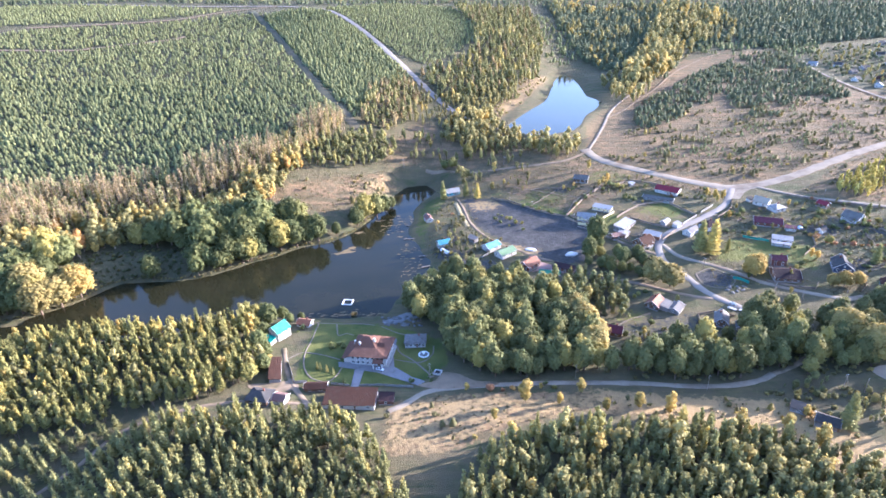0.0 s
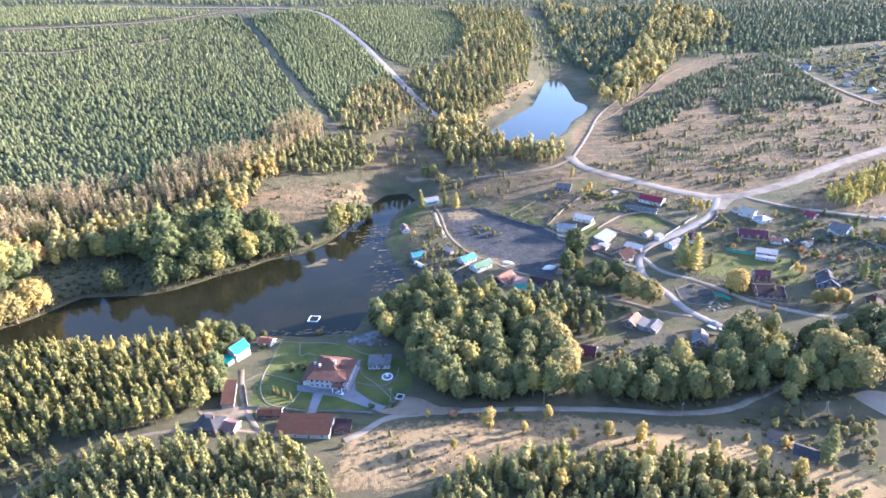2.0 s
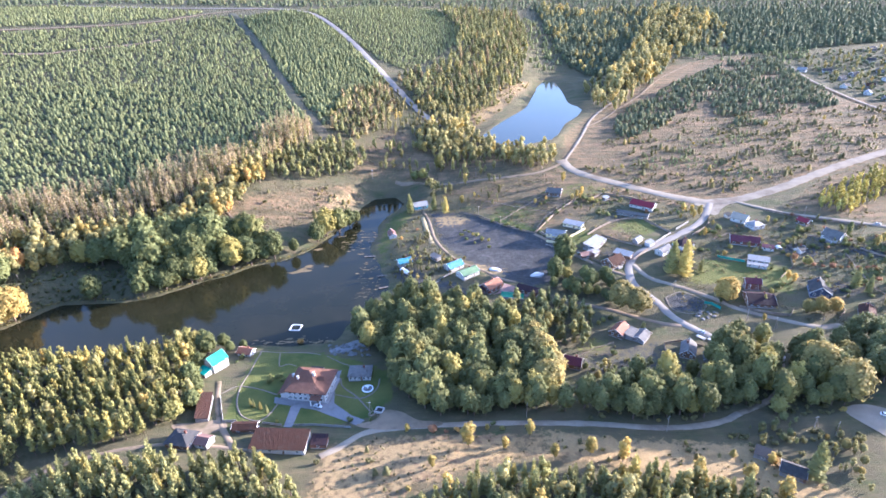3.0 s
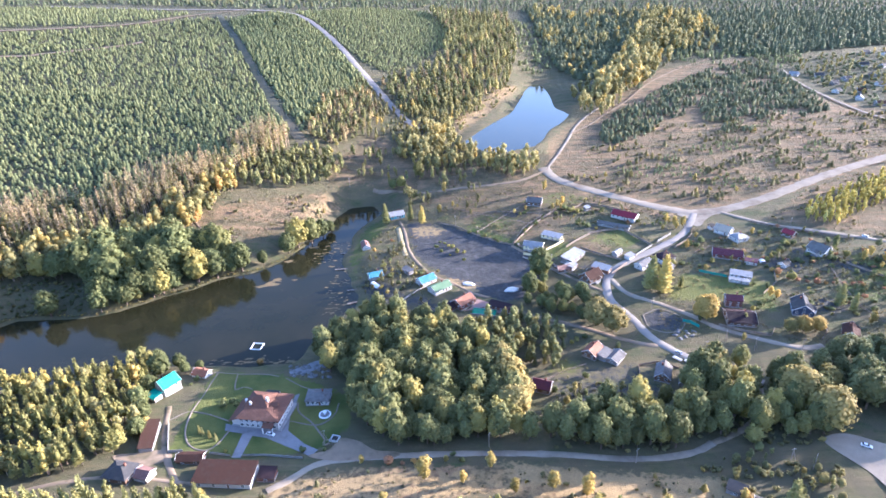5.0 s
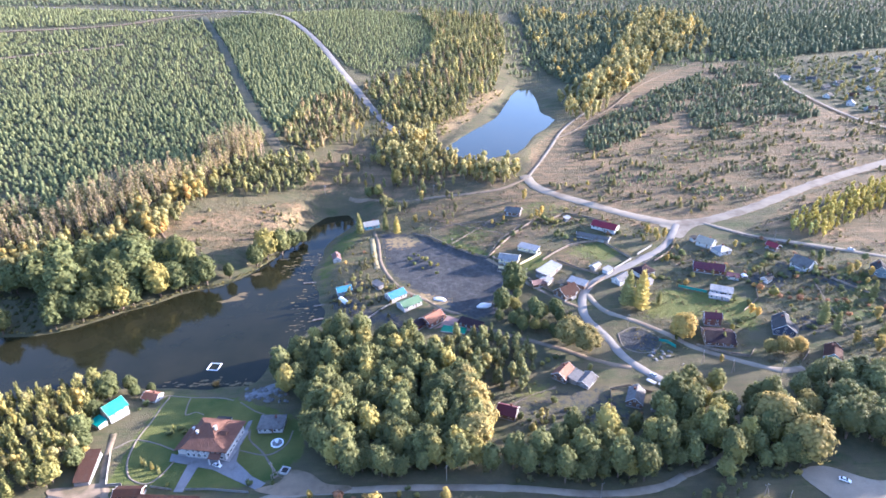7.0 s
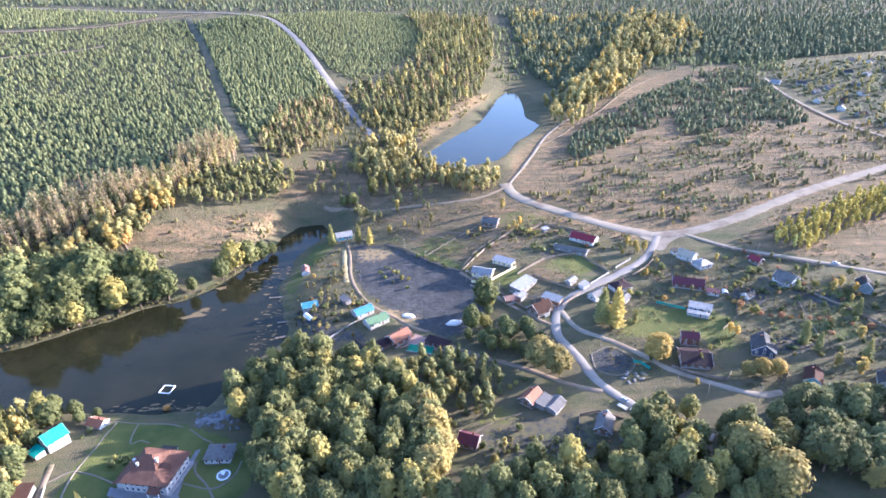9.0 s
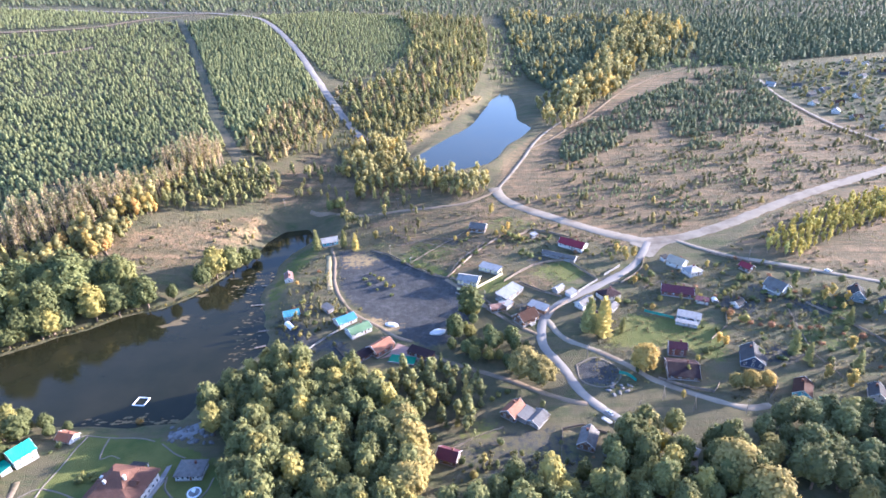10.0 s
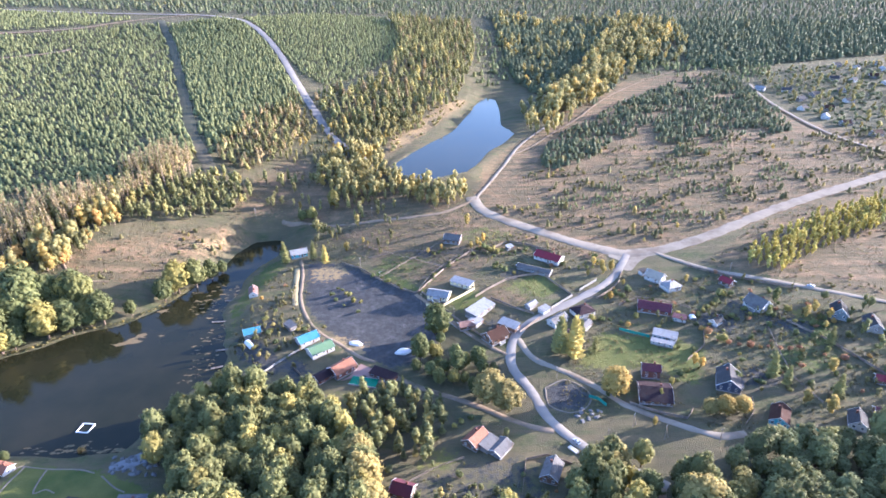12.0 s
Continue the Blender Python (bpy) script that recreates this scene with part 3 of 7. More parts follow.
def leaf_cards(sh, centres, normals, size, r):
    """Small folded leaf sprays, one at each centre."""
    n = len(centres)
    nrm = normals + r.normal(0, 0.38, (n, 3))
    nrm /= np.linalg.norm(nrm, axis=1)[:, None]
    side = np.cross(nrm, r.normal(0, 1, (n, 3)))
    side /= np.linalg.norm(side, axis=1)[:, None]
    up = np.cross(nrm, side)
    s = size * r.uniform(0.6, 1.3, (n, 1))
    a, b = centres - side * s, centres + up * s * 0.7 + nrm * s * 0.25
    c, d = centres + side * s, centres - up * s * 0.7 + nrm * s * 0.1
    v = np.stack([a, b, c, d], 1).reshape(-1, 3)
    k = np.arange(n) * 4
    sh.add(v, np.concatenate([np.c_[k, k + 1, k + 3], np.c_[k + 1, k + 2, k + 3]]), 1)


def lobe(sh, c, rad, r, cards, size, fine=False):
    """A lumpy mass of leaves with sprays standing off it."""
    v, f = ICO2 if fine else ICO1
    w = v * (np.asarray(rad) * 0.9) * r.uniform(0.78, 1.15, (len(v), 1)) + c
    sh.add(w, f, 1)
    d = r.normal(0, 1, (cards, 3))
    d[:, 2] = np.abs(d[:, 2]) * 1.1 - 0.45
    d /= np.linalg.norm(d, axis=1)[:, None]
    leaf_cards(sh, c + d * np.asarray(rad) * r.uniform(0.86, 1.2, (cards, 1)), d, size, r)


def tuft(sh, c, rad, r, cards, size, heart=None):
    """A mass of leaf sprays alone, thickest on its upper side; they turn away from the heart of the crown."""
    d = r.normal(0, 1, (cards, 3))
    d[:, 2] = np.abs(d[:, 2]) * 1.15 - 0.5
    d /= np.linalg.norm(d, axis=1)[:, None]
    at = c + d * np.asarray(rad) * r.uniform(0.7, 1.15, (cards, 1))
    if heart is not None:
        out = at - np.asarray(heart)
        d = 0.45 * d + out / np.linalg.norm(out, axis=1)[:, None]
    leaf_cards(sh, at, d, size, r)


def broad_tree(seed, h=13.0, rad=3.7, lobes=34, cards=17, size=0.50):
    """A rounded crown, built up of many small leafy masses, on a forked trunk."""
    r, sh = np.random.default_rng(seed), Shape()
    stem(sh, (0, 0, -0.6), (0.15, 0.1, h * 0.34), 0.026 * h, 0.018 * h, 7)
    heart = np.array((0, 0, h * 0.50))
    half = np.array((rad, rad, h * 0.44))
    v, f = ICO2
    sh.add(v * half * 0.80 * r.uniform(0.86, 1.10, (len(v), 1)) + heart, f, 1)
    lean = r.uniform(-0.18, 0.18, 2) * rad
    for k in range(lobes):
        a = 2.4 * k + r.uniform(-0.3, 0.3)
        u = 1.0 - 1.55 * (k + 0.5) / lobes
        s = math.sqrt(max(0.0, 1 - u * u))
        d = np.array((math.cos(a) * s, math.sin(a) * s, u))
        c = heart + d * half * r.uniform(0.72, 0.92) + np.array((lean[0], lean[1], 0)) * max(0.0, u)
        q = rad * r.uniform(0.20, 0.34)
        w, g = ICO1
        sh.add(w * np.array((q, q, q * 1.15)) * 0.62 * r.uniform(0.85, 1.15, (len(w), 1)) + c, g, 1)
        tuft(sh, c, np.array((q, q, q * 1.2)), r, cards, size, heart - np.array((0, 0, h * 0.12)))
        if k % 6 == 0:
            stem(sh, (0, 0, h * 0.24), c, 0.010 * h, 0.004 * h, 5)
    return sh


def slim_tree(seed, h=13.0, rad=2.2, lobes=6, cards=18, size=0.55, low=0.2):
    """A birch or poplar: a slim crown, lumpy all the way up."""
    r, sh = np.random.default_rng(seed), Shape()
    stem(sh, (0, 0, -0.5), (0, 0, h * 0.8), 0.014 * h, 0.004 * h, 5)
    for k in range(lobes):
        u = (k + 0.5) / lobes
        z = low + (0.97 - low) * u
        q = rad * (0.35 + 0.75 * math.sin(math.pi * min(1, (1 - u) * 0.9 + 0.12)))
        a = r.uniform(0, 6.28)
        lobe(sh, np.array((math.cos(a) * q * 0.35, math.sin(a) * q * 0.35, h * z)), np.array((q * 0.75, q * 0.75, h * 0.62 / lobes + q * 0.25)), r, cards, size)
    return sh


def conifer(seed, h=14.0, rad=2.6, whorls=9, per=7, low=0.12, droop=0.12, curve=0.62, wood=0.013, core=True):
    """A pine: whorls of needle sprays round a straight stem."""
    r, sh = np.random.default_rng(seed), Shape()
    stem(sh, (0, 0, -0.6), (0, 0, h * 0.95), wood * h, 0.003 * h, 5)
    if core:
        k = 7
        a = np.arange(k) * 2 * np.pi / k
        q = rad * 0.5 * r.uniform(0.75, 1.25, k)
        ring = np.c_[np.cos(a) * q, np.sin(a) * q, np.full(k, h * (low + 0.1))]
        q2 = rad * 0.4 * r.uniform(0.75, 1.25, k)
        ring2 = np.c_[np.cos(a) * q2, np.sin(a) * q2, np.full(k, h * (low + 0.5 * (1 - low)))]
        v = np.concatenate([ring, ring2, [[0, 0, h * 0.96]]])
        f = []
        for i in range(k):
            j = (i + 1) % k
            f += [(i, j, k + j), (i, k + j, k + i), (k + i, k + j, 2 * k)]
        sh.add(v, f, 1)
    for w in range(whorls):
        u = (w + 0.3) / whorls
        z = h * (low + (0.98 - low) * u)
        q = rad * (1 - u) ** curve * r.uniform(0.85, 1.12) + 0.12
        n = max(4, int(per * (1 - 0.35 * u)))
        a0 = r.uniform(0, 6.28)
        for k in range(n):
            a = a0 + 2 * math.pi * k / n + r.uniform(-0.25, 0.25)
            e = q * r.uniform(0.75, 1.2)
            ca, sa = math.cos(a), math.sin(a)
            wd = max(0.34 * e, 0.22) * r.uniform(0.9, 1.4)
            zz = z + r.uniform(-0.03, 0.03) * h
            lift = h * 0.045 * (0.6 + u)
            v = [(ca * 0.1 * e, sa * 0.1 * e, zz + lift * 0.3),
                 (ca * 0.62 * e - sa * wd, sa * 0.62 * e + ca * wd, zz - droop * e * 0.5),
                 (ca * e, sa * e, zz - droop * e * 0.35 + lift),
                 (ca * 0.62 * e + sa * wd, sa * 0.62 * e - ca * wd, zz - droop * e * 0.5),
                 (ca * 0.55 * e, sa * 0.55 * e, zz + lift)]
            sh.add(v, [(0, 1, 4), (1, 2, 4), (2, 3, 4), (3, 0, 4)], 1)
    return sh


def far_conifer(seed, h=9.0, rad=2.0, layers=3):
    """A small young pine for wide plantations: jagged tiers."""
    r, sh = np.random.default_rng(seed), Shape()
    for t in range(layers):
        u = t / layers
        k = 8
        a = np.arange(k) * 2 * np.pi / k + r.uniform(0, 6)
        q = rad * (1 - u * 0.62) * np.where(np.arange(k) % 2, r.uniform(0.45, 0.65, k), r.uniform(0.85, 1.2, k))
        z = h * (0.12 + 0.66 * u)
        ring = np.c_[np.cos(a) * q, np.sin(a) * q, z + r.uniform(-0.05, 0.05, k) * h]
        tip = [[r.uniform(-0.15, 0.15), r.uniform(-0.15, 0.15), z + h * (0.30 - 0.03 * t)]]
        sh.add(np.concatenate([ring, tip]), [(i, (i + 1) % k, k) for i in range(k)], 1)
    return sh


def tall_thin_pine(seed, h=19.0, rad=1.7):
    """A drawn-up pine: long bare pale stem and a sparse top."""
    r, sh = np.random.default_rng(seed), Shape()
    stem(sh, (0, 0, -0.6), (r.uniform(-0.5, 0.5), r.uniform(-0.5, 0.5), h), 0.22, 0.06, 5)
    for k in range(44):
        z = h * r.uniform(0.45, 1.0)
        q = rad * (1.25 - (z / h - 0.5) * 1.6) * r.uniform(0.3, 1.0)
        a = r.uniform(0, 6.28)
        c = np.array((math.cos(a) * q, math.sin(a) * q, z))
        leaf_cards(sh, c[None], np.array([[math.cos(a) * 0.5, math.sin(a) * 0.5, 0.8]]), 0.62, r)
    for k in range(9):
        z = h * r.uniform(0.2, 0.6)
        a = r.uniform(0, 6.28)
        stem(sh, (0, 0, z), (math.cos(a) * 1.2, math.sin(a) * 1.2, z + 0.3), 0.04, 0.02, 3)
    return sh


def round_pine(seed, h=13.0, rad=3.0, lobes=8, cards=8):
    """An older pine: a rounded, tufted crown high on the stem."""
    r, sh = np.random.default_rng(seed), Shape()
    stem(sh, (0, 0, -0.6), (0, 0, h * 0.85), 0.017 * h, 0.006 * h, 6)
    for k in range(lobes):
        u = (k + 0.5) / lobes
        q = rad * (1.0 - 0.72 * u) * r.uniform(0.85, 1.1)
        a = 2.4 * k
        e = max(0.5 * q, 0.5)
        lobe(sh, np.array((math.cos(a) * q * 0.5, math.sin(a) * q * 0.5, h * (0.34 + 0.6 * u))), np.array((e, e, h * 0.085 + 0.2 * e)), r, cards, 0.42)
    lobe(sh, np.array((0, 0, h * 0.55)), np.array((rad * 0.5, rad * 0.5, h * 0.3)), r, 10, 0.5)
    return sh


def shrub(seed, h=2.2, rad=1.5, lobes=3, cards=10, size=0.36):
    r, sh = np.random.default_rng(seed), Shape()
    for k in range(lobes):
        a, q = r.uniform(0, 6.28), rad * r.uniform(0.1, 0.6)
        e = rad * r.uniform(0.4, 0.65)
        lobe(sh, np.array((math.cos(a) * q, math.sin(a) * q, h * r.uniform(0.3, 0.6))), np.array((e, e, h * 0.36)), r, cards, size)
    stem(sh, (0, 0, -0.3), (0, 0, h * 0.4), 0.07, 0.04, 4)
    return sh


def scatter(poly, gap, seed, jitter=0.5, keep=0.93, avoid=(), clumps=0.0, gaps=-0.02):
    """Places in an outline, about gap apart."""
    r = np.random.default_rng(seed)
    a = np.asarray(poly, float)
    gx, gy = np.meshgrid(np.arange(a[:, 0].min(), a[:, 0].max(), gap), np.arange(a[:, 1].min(), a[:, 1].max(), gap))
    gx[1::2] += gap * 0.5
    x = gx.ravel() + r.uniform(-jitter, jitter, gx.size) * gap
    y = gy.ravel() + r.uniform(-jitter, jitter, gx.size) * gap
    ok = (edge_distance(x, y, a) < 0) & (r.uniform(0, 1, x.size) < keep)
    if clumps:
        ok &= np.array([noise.noise((a * clumps, b * clumps * 1.6, seed * 1.3)) for a, b in zip(x, y)]) > gaps
    for line, w in avoid:
        p = [Vector(q) for q in line]
        for b, c in zip(p, p[1:]):
            e = c - b
            u = np.clip(((x - b.x) * e.x + (y - b.y) * e.y) / e.length_squared, 0, 1)
            ok &= np.hypot(x - b.x - u * e.x, y - b.y - u * e.y) > w
    for water in (LAKE, POND):
        ok &= edge_distance(x, y, water) > 1.5
    return np.c_[x, y][ok]


def plant(name, shapes, pts, leaf, wood, label, category, lo=0.75, hi=1.25, seed=1, clump=0.0):
    """A wood or thicket as one mesh: each place takes one of the shapes, turned and sized at random."""
    r = np.random.default_rng(seed)
    pts = np.asarray(pts, float).reshape(-1, 2)
    pick = r.integers(0, len(shapes), len(pts))
    vs, fs, ms, ts, off = [], [], [], [], 0
    for k, sh in enumerate(shapes):
        v, f, m = sh.done()
        p = pts[pick == k]
        if not len(p):
            continue
        n = len(p)
        a, s = r.uniform(0, 6.28, n), r.uniform(lo, hi, n)
        if clump:
            s = s * (1 + clump * np.array([noise.noise((q[0] * 0.02, q[1] * 0.02, 1.7)) for q in p]))
        tall = s * r.uniform(0.88, 1.14, n)
        ca, sa = np.cos(a) * s, np.sin(a) * s
        w = np.empty((n, len(v), 3), np.float32)
        w[:, :, 0] = ca[:, None] * v[:, 0] - sa[:, None] * v[:, 1] + p[:, 0:1]
        w[:, :, 1] = sa[:, None] * v[:, 0] + ca[:, None] * v[:, 1] + p[:, 1:2]
        w[:, :, 2] = tall[:, None] * v[:, 2] + height(p[:, 0], p[:, 1])[:, None]
        vs.append(w.reshape(-1, 3))
        fs.append((f[None] + (np.arange(n) * len(v))[:, None, None]).reshape(-1, 3) + off)
        ms.append(np.tile(m, n))
        ts.append(np.repeat(r.uniform(0, 1, n), len(v)))
        off += n * len(v)
    me = mesh_from(name, np.concatenate(vs), np.concatenate(fs), [wood, leaf], np.concatenate(ms), {"tint": np.concatenate(ts)}, smooth=True)
    return tagged(new(name, me), label, category, kind="stuff")


def tree_kind(name, sh, leaf, wood, label, category, group):
    """A tree to be copied: trunk and crown under one base."""
    base = tagged(new(name), label, category, group)
    for piece, part_name, mat in ((0, "trunk", wood), (1, "crown", leaf)):
        v, f = sh.only(piece)
        ob = new(part_name, mesh_from(part_name, v, f, [mat], smooth=True))
        ob.parent = base
    return base


class Trees:
    """Kinds of single trees, each built once; every further one is a copy."""

    def __init__(self, name, shapes, leaf, wood, label, category, group):
        self.kinds = [tree_kind(name, sh, leaf, wood, label, category, group) for sh in shapes]
        self.used = [False] * len(shapes)

    def put(self, x, y, size=1.0, tall=1.0, kind=None, turn=None, label=""):
        k = int(rng.integers(len(self.kinds))) if kind is None else kind
        a = rng.uniform(0, 6.28) if turn is None else turn
        m = Matrix.LocRotScale((x, y, zat(x, y) - 0.1), Euler((0, 0, a)), (size, size, size * tall))
        if self.used[k]:
            ob = copy_thing(self.kinds[k], m)
        else:
            ob = self.kinds[k]
            ob.matrix_basis = m
            self.used[k] = True
        if label:
            ob["label"] = label
        return ob

    def fill(self, pts, lo=0.8, hi=1.2, low_tall=0.9, high_tall=1.15):
        for x, y in pts:
            self.put(x, y, rng.uniform(lo, hi), rng.uniform(low_tall, high_tall))

    def end(self):
        """Kinds never used would lie at the origin: take them away."""
        for k, ob in enumerate(self.kinds):
            if not self.used[k]:
                for o in [*ob.children, ob]:
                    bpy.data.objects.remove(o)


# ---------------------------------------------------------------- roads and paths
ROADS = {}
ROADS["pond"] = [(262, 812), (238, 780), (214, 742), (196, 706), (180, 664), (162, 622), (148, 592), (147, 578)]
ROADS["main"] = [(143, 592), (150, 568), (165, 550), (186, 533), (214, 511), (238, 496), (253, 490), (278, 494), (318, 511), (359, 535), (411, 565), (485, 602), (620, 668)]
ROADS["west"] = [(147, 588), (119, 566), (90, 560), (64, 559), (23, 557), (-20, 572)]
ROADS["village"] = [(250, 489), (237, 466), (224, 450), (201, 432), (178, 417), (162, 404), (154, 389), (152, 370), (159, 351), (165, 330), (175, 314), (187, 301), (198, 293), (208, 285)]
ROADS["link"] = [(206, 286), (199, 270), (188, 257), (176, 250), (166, 246)]
ROADS["grove_lane"] = [(82, 371), (90, 365), (103, 356), (118, 348), (132, 340), (145, 331), (158, 324), (166, 321)]
ROADS["loop"] = [(158, 394), (165, 376), (182, 362), (195, 349), (204, 337), (218, 326), (230, 318), (242, 312), (254, 313)]
ROADS["lane"] = [(97, 446), (112, 426), (123, 410), (139, 391), (154, 377)]
ROADS["east"] = [(270, 491), (281, 479), (299, 462), (315, 453), (341, 439), (367, 425), (420, 400)]
ROADS["south"] = [(-30, 222), (-22, 228), (-12, 237), (2, 240), (29, 241), (64, 242), (95, 241), (121, 238), (139, 238), (156, 241), (166, 246)]
ROADS["track"] = [(8, 508), (14, 484), (19, 451), (28, 426), (39, 409), (52, 398), (65, 386), (76, 380)]
ROADS["forest"] = [(-820, 1450), (-560, 1360), (-410, 1320), (-335, 1300), (-253, 1245), (-193, 1176), (-149, 1098), (-107, 1002), (-69, 901), (-38, 824), (-12, 766), (6, 730), (28, 704), (40, 680)]
ROADS["upper"] = [(-335, 1300), (-414, 1236), (-470, 1170), (-560, 1130), (-720, 1090)]
ROADS["strip"] = [(-690, 935), (-569, 935), (-531, 952), (-444, 1005), (-425, 1031)]
ROADS["cut"] = [(-366, 1225), (-278, 1042), (-192, 838), (-131, 692), (-102, 640), (-84, 612)]
ROADS["street"] = [(587, 1007), (572, 930), (561, 839), (558, 775), (563, 730), (578, 684), (600, 650)]
ROADS["field_path"] = [(540, 1110), (440, 1030), (372, 950), (320, 868), (284, 812), (246, 762), (214, 716), (190, 690)]
ROADS["bank"] = [(-157, 488), (-150, 478), (-140, 471), (-128, 467), (-116, 468)]
ROADS["wood_track"] = [(-60, 226), (-101, 228), (-150, 214), (-165, 190), (-182, 160)]
ribbon("road_main", ROADS["main"], 9.5, gravel_mat, "wide pale gravel road sweeping past the village")
ribbon("road_pond", ROADS["pond"], 2.8, gravel_mat, "sandy track past the upper pond", lift=0.2)
ribbon("road_village", ROADS["village"], 5.2, asphalt_mat, "narrow grey village road", lift=0.26)
ribbon("road_link", ROADS["link"], 3.0, dirt_mat, "narrow dirt link under the trees", lift=0.2)
ribbon("road_loop", ROADS["loop"], 3.8, gravel_mat, "pale gravel lane past the cottages", lift=0.24)
ribbon("road_grove_lane", ROADS["grove_lane"], 3.2, dirt_mat, "grey lane between grove and village road", lift=0.24)
ribbon("road_lane", ROADS["lane"], 2.6, dirt_mat, "dirt lane beside the garden fences", lift=0.23)
ribbon("road_east", ROADS["east"], 4.0, gravel_mat, "gravel road behind the cottages", lift=0.24)
ribbon("road_south", ROADS["south"], 3.5, gravel_mat, "pale grey gravel road below the grove", lift=0.28)
ribbon("road_west", ROADS["west"], 3.2, dirt_mat, "dirt track over the dry meadow")
ribbon("grass_bank", [(8, 494), (10, 482), (13, 462), (17, 442)], 3.6, surface("dry_grass_bank", (0.34, 0.27, 0.14), (0.27, 0.22, 0.11), 0.3, 2.0), "strip of tall dry grass beside the track", "grass", lift=0.3)
ribbon("road_field_track", ROADS["track"], 2.4, dirt_mat, "sandy track beside the dark field")
ribbon("road_forest", ROADS["forest"], 8.6, asphalt_mat, "grey road climbing through the pine woods", step=6)
ribbon("road_upper", ROADS["upper"], 7.0, dirt_mat, "sandy track through the plantation", step=6)
ribbon("road_strip", ROADS["strip"], 7.0, dirt_mat, "sandy strip between pine blocks", step=6)
ribbon("road_street", ROADS["street"], 4.5, gravel_mat, "gravel street of the far hamlet", step=5)
ribbon("road_field_path", ROADS["field_path"], 2.0, dirt_mat, "footpath over the dry field", step=5)
ribbon("road_cutting", ROADS["cut"], 11, cut_mat, "dark grassy cutting through the pine wood", "clearing", step=6)
ribbon("pit_rim", PIT + PIT[:1], 0.9, path_mat, "pale trodden rim round the dug pit", "path", 0.2, 0.3, 1.5)
ribbon("road_bank_track", ROADS["bank"], 1.3, dirt_mat, "wheel track round the clearing")
ribbon("road_wood_track", ROADS["wood_track"], 2.2, dirt_mat, "forest track between the pines")
patch("pavement_parking", [(214, 243), (226, 247), (243, 238), (262, 240), (262, 228), (238, 228), (236, 205), (226, 205), (222, 224)], gravel_mat, "grey parking place by the big willow", "parking", 0.3)
patch("pavement_junction", [(236, 488), (248, 495), (262, 497), (284, 497), (268, 487), (256, 478), (246, 466), (240, 470), (242, 480)], gravel_mat, "wide gravel apron at the road junction", "pavement", 0.25)
patch("pavement_turning", [(-17, 242.5), (-8, 246.5), (-4, 254), (5, 251.5), (13, 245), (24, 243), (22, 239.5), (8, 239), (-5, 239)], dirt_mat, "pale gravel turning place by the estate gate", "pavement", 0.34)

# ---------------------------------------------------------------- woods
PINE_MAIN = [(-470, 430), (-370, 446), (-318, 457), (-272, 487), (-226, 519), (-172, 547), (-136, 600), (-104, 650), (-153, 769), (-228, 941), (-337, 1190), (-406, 1190), (-520, 1120), (-700, 1070), (-860, 980), (-760, 700)]
PINE_UP = [(-1000, 1010), (-760, 1110), (-575, 1150), (-480, 1190), (-430, 1260), (-560, 1340), (-800, 1430), (-1300, 1400)]
PINE_STRIP = [(-330, 1175), (-262, 1225), (-193, 1176), (-149, 1098), (-107, 1002), (-69, 901), (-44, 830), (-80, 745), (-98, 647), (-153, 769), (-228, 941)]
PINE_EAST = [(-225, 1240), (-120, 1330), (20, 1360), (60, 1180), (52, 1054), (12, 948), (-30, 890), (-62, 925), (-120, 1040), (-170, 1150)]
OLD_PINES = [(25, 1350), (190, 1370), (182, 1150), (164, 1030), (140, 893), (100, 820), (30, 770), (-6, 760), (-30, 820), (-30, 850), (12, 892), (49, 987), (60, 1150)]
FAR_WOOD = [(240, 1480), (640, 1520), (610, 1300), (530, 1150), (413, 1096), (310, 975), (262, 950), (236, 1060), (232, 1200)]
FAR_WOOD_EAST = [(620, 1520), (1300, 1560), (1100, 1250), (816, 1170), (610, 1100), (545, 1120)]
HILL_TOP = [(-1300, 1420), (-700, 1480), (-380, 1340), (-200, 1300), (0, 1370), (600, 1540), (1300, 1570), (1600, 2000), (0, 1900), (-1500, 1900)]
THIN_PINES = [(-400, 392), (-300, 402), (-238, 448), (-200, 474), (-166, 505), (-136, 556), (-104, 612), (-112, 645), (-140, 620), (-166, 565), (-215, 520), (-290, 482), (-400, 450)]
YELLOW_EDGE = [(-400, 352), (-304, 352), (-246, 402), (-205, 428), (-172, 446), (-150, 478), (-132, 530), (-140, 545), (-168, 500), (-205, 470), (-240, 445), (-330, 404)]
SHORE_WILLOWS = [(-310, 352), (-245, 405), (-204, 424), (-172, 446), (-124, 458), (-108, 432), (-116, 418), (-138, 398), (-166, 382), (-190, 372), (-236, 366), (-262, 338), (-300, 316)]
GROVE = [(-30, 322), (-18, 348), (12, 354), (46, 345), (62, 332), (80, 308), (81, 276), (78, 250), (48, 247), (20, 248), (4, 262), (-6, 292)]
GROVE_EAST = [(60, 346), (72, 352), (84, 356), (100, 352), (114, 340), (112, 316), (106, 302), (94, 302), (84, 306), (74, 318)]
GROVE_LANE = [(104, 404), (116, 406), (118, 392), (128, 378), (142, 364), (146, 352), (138, 342), (118, 352), (100, 362), (94, 374), (106, 384)]
ROW = [(80, 250), (86, 258), (99, 258), (127, 268), (140, 272), (160, 272), (172, 300), (203, 297), (228, 278), (228, 256), (212, 242), (180, 242), (176, 250), (160, 246), (150, 243), (120, 240), (98, 243)]
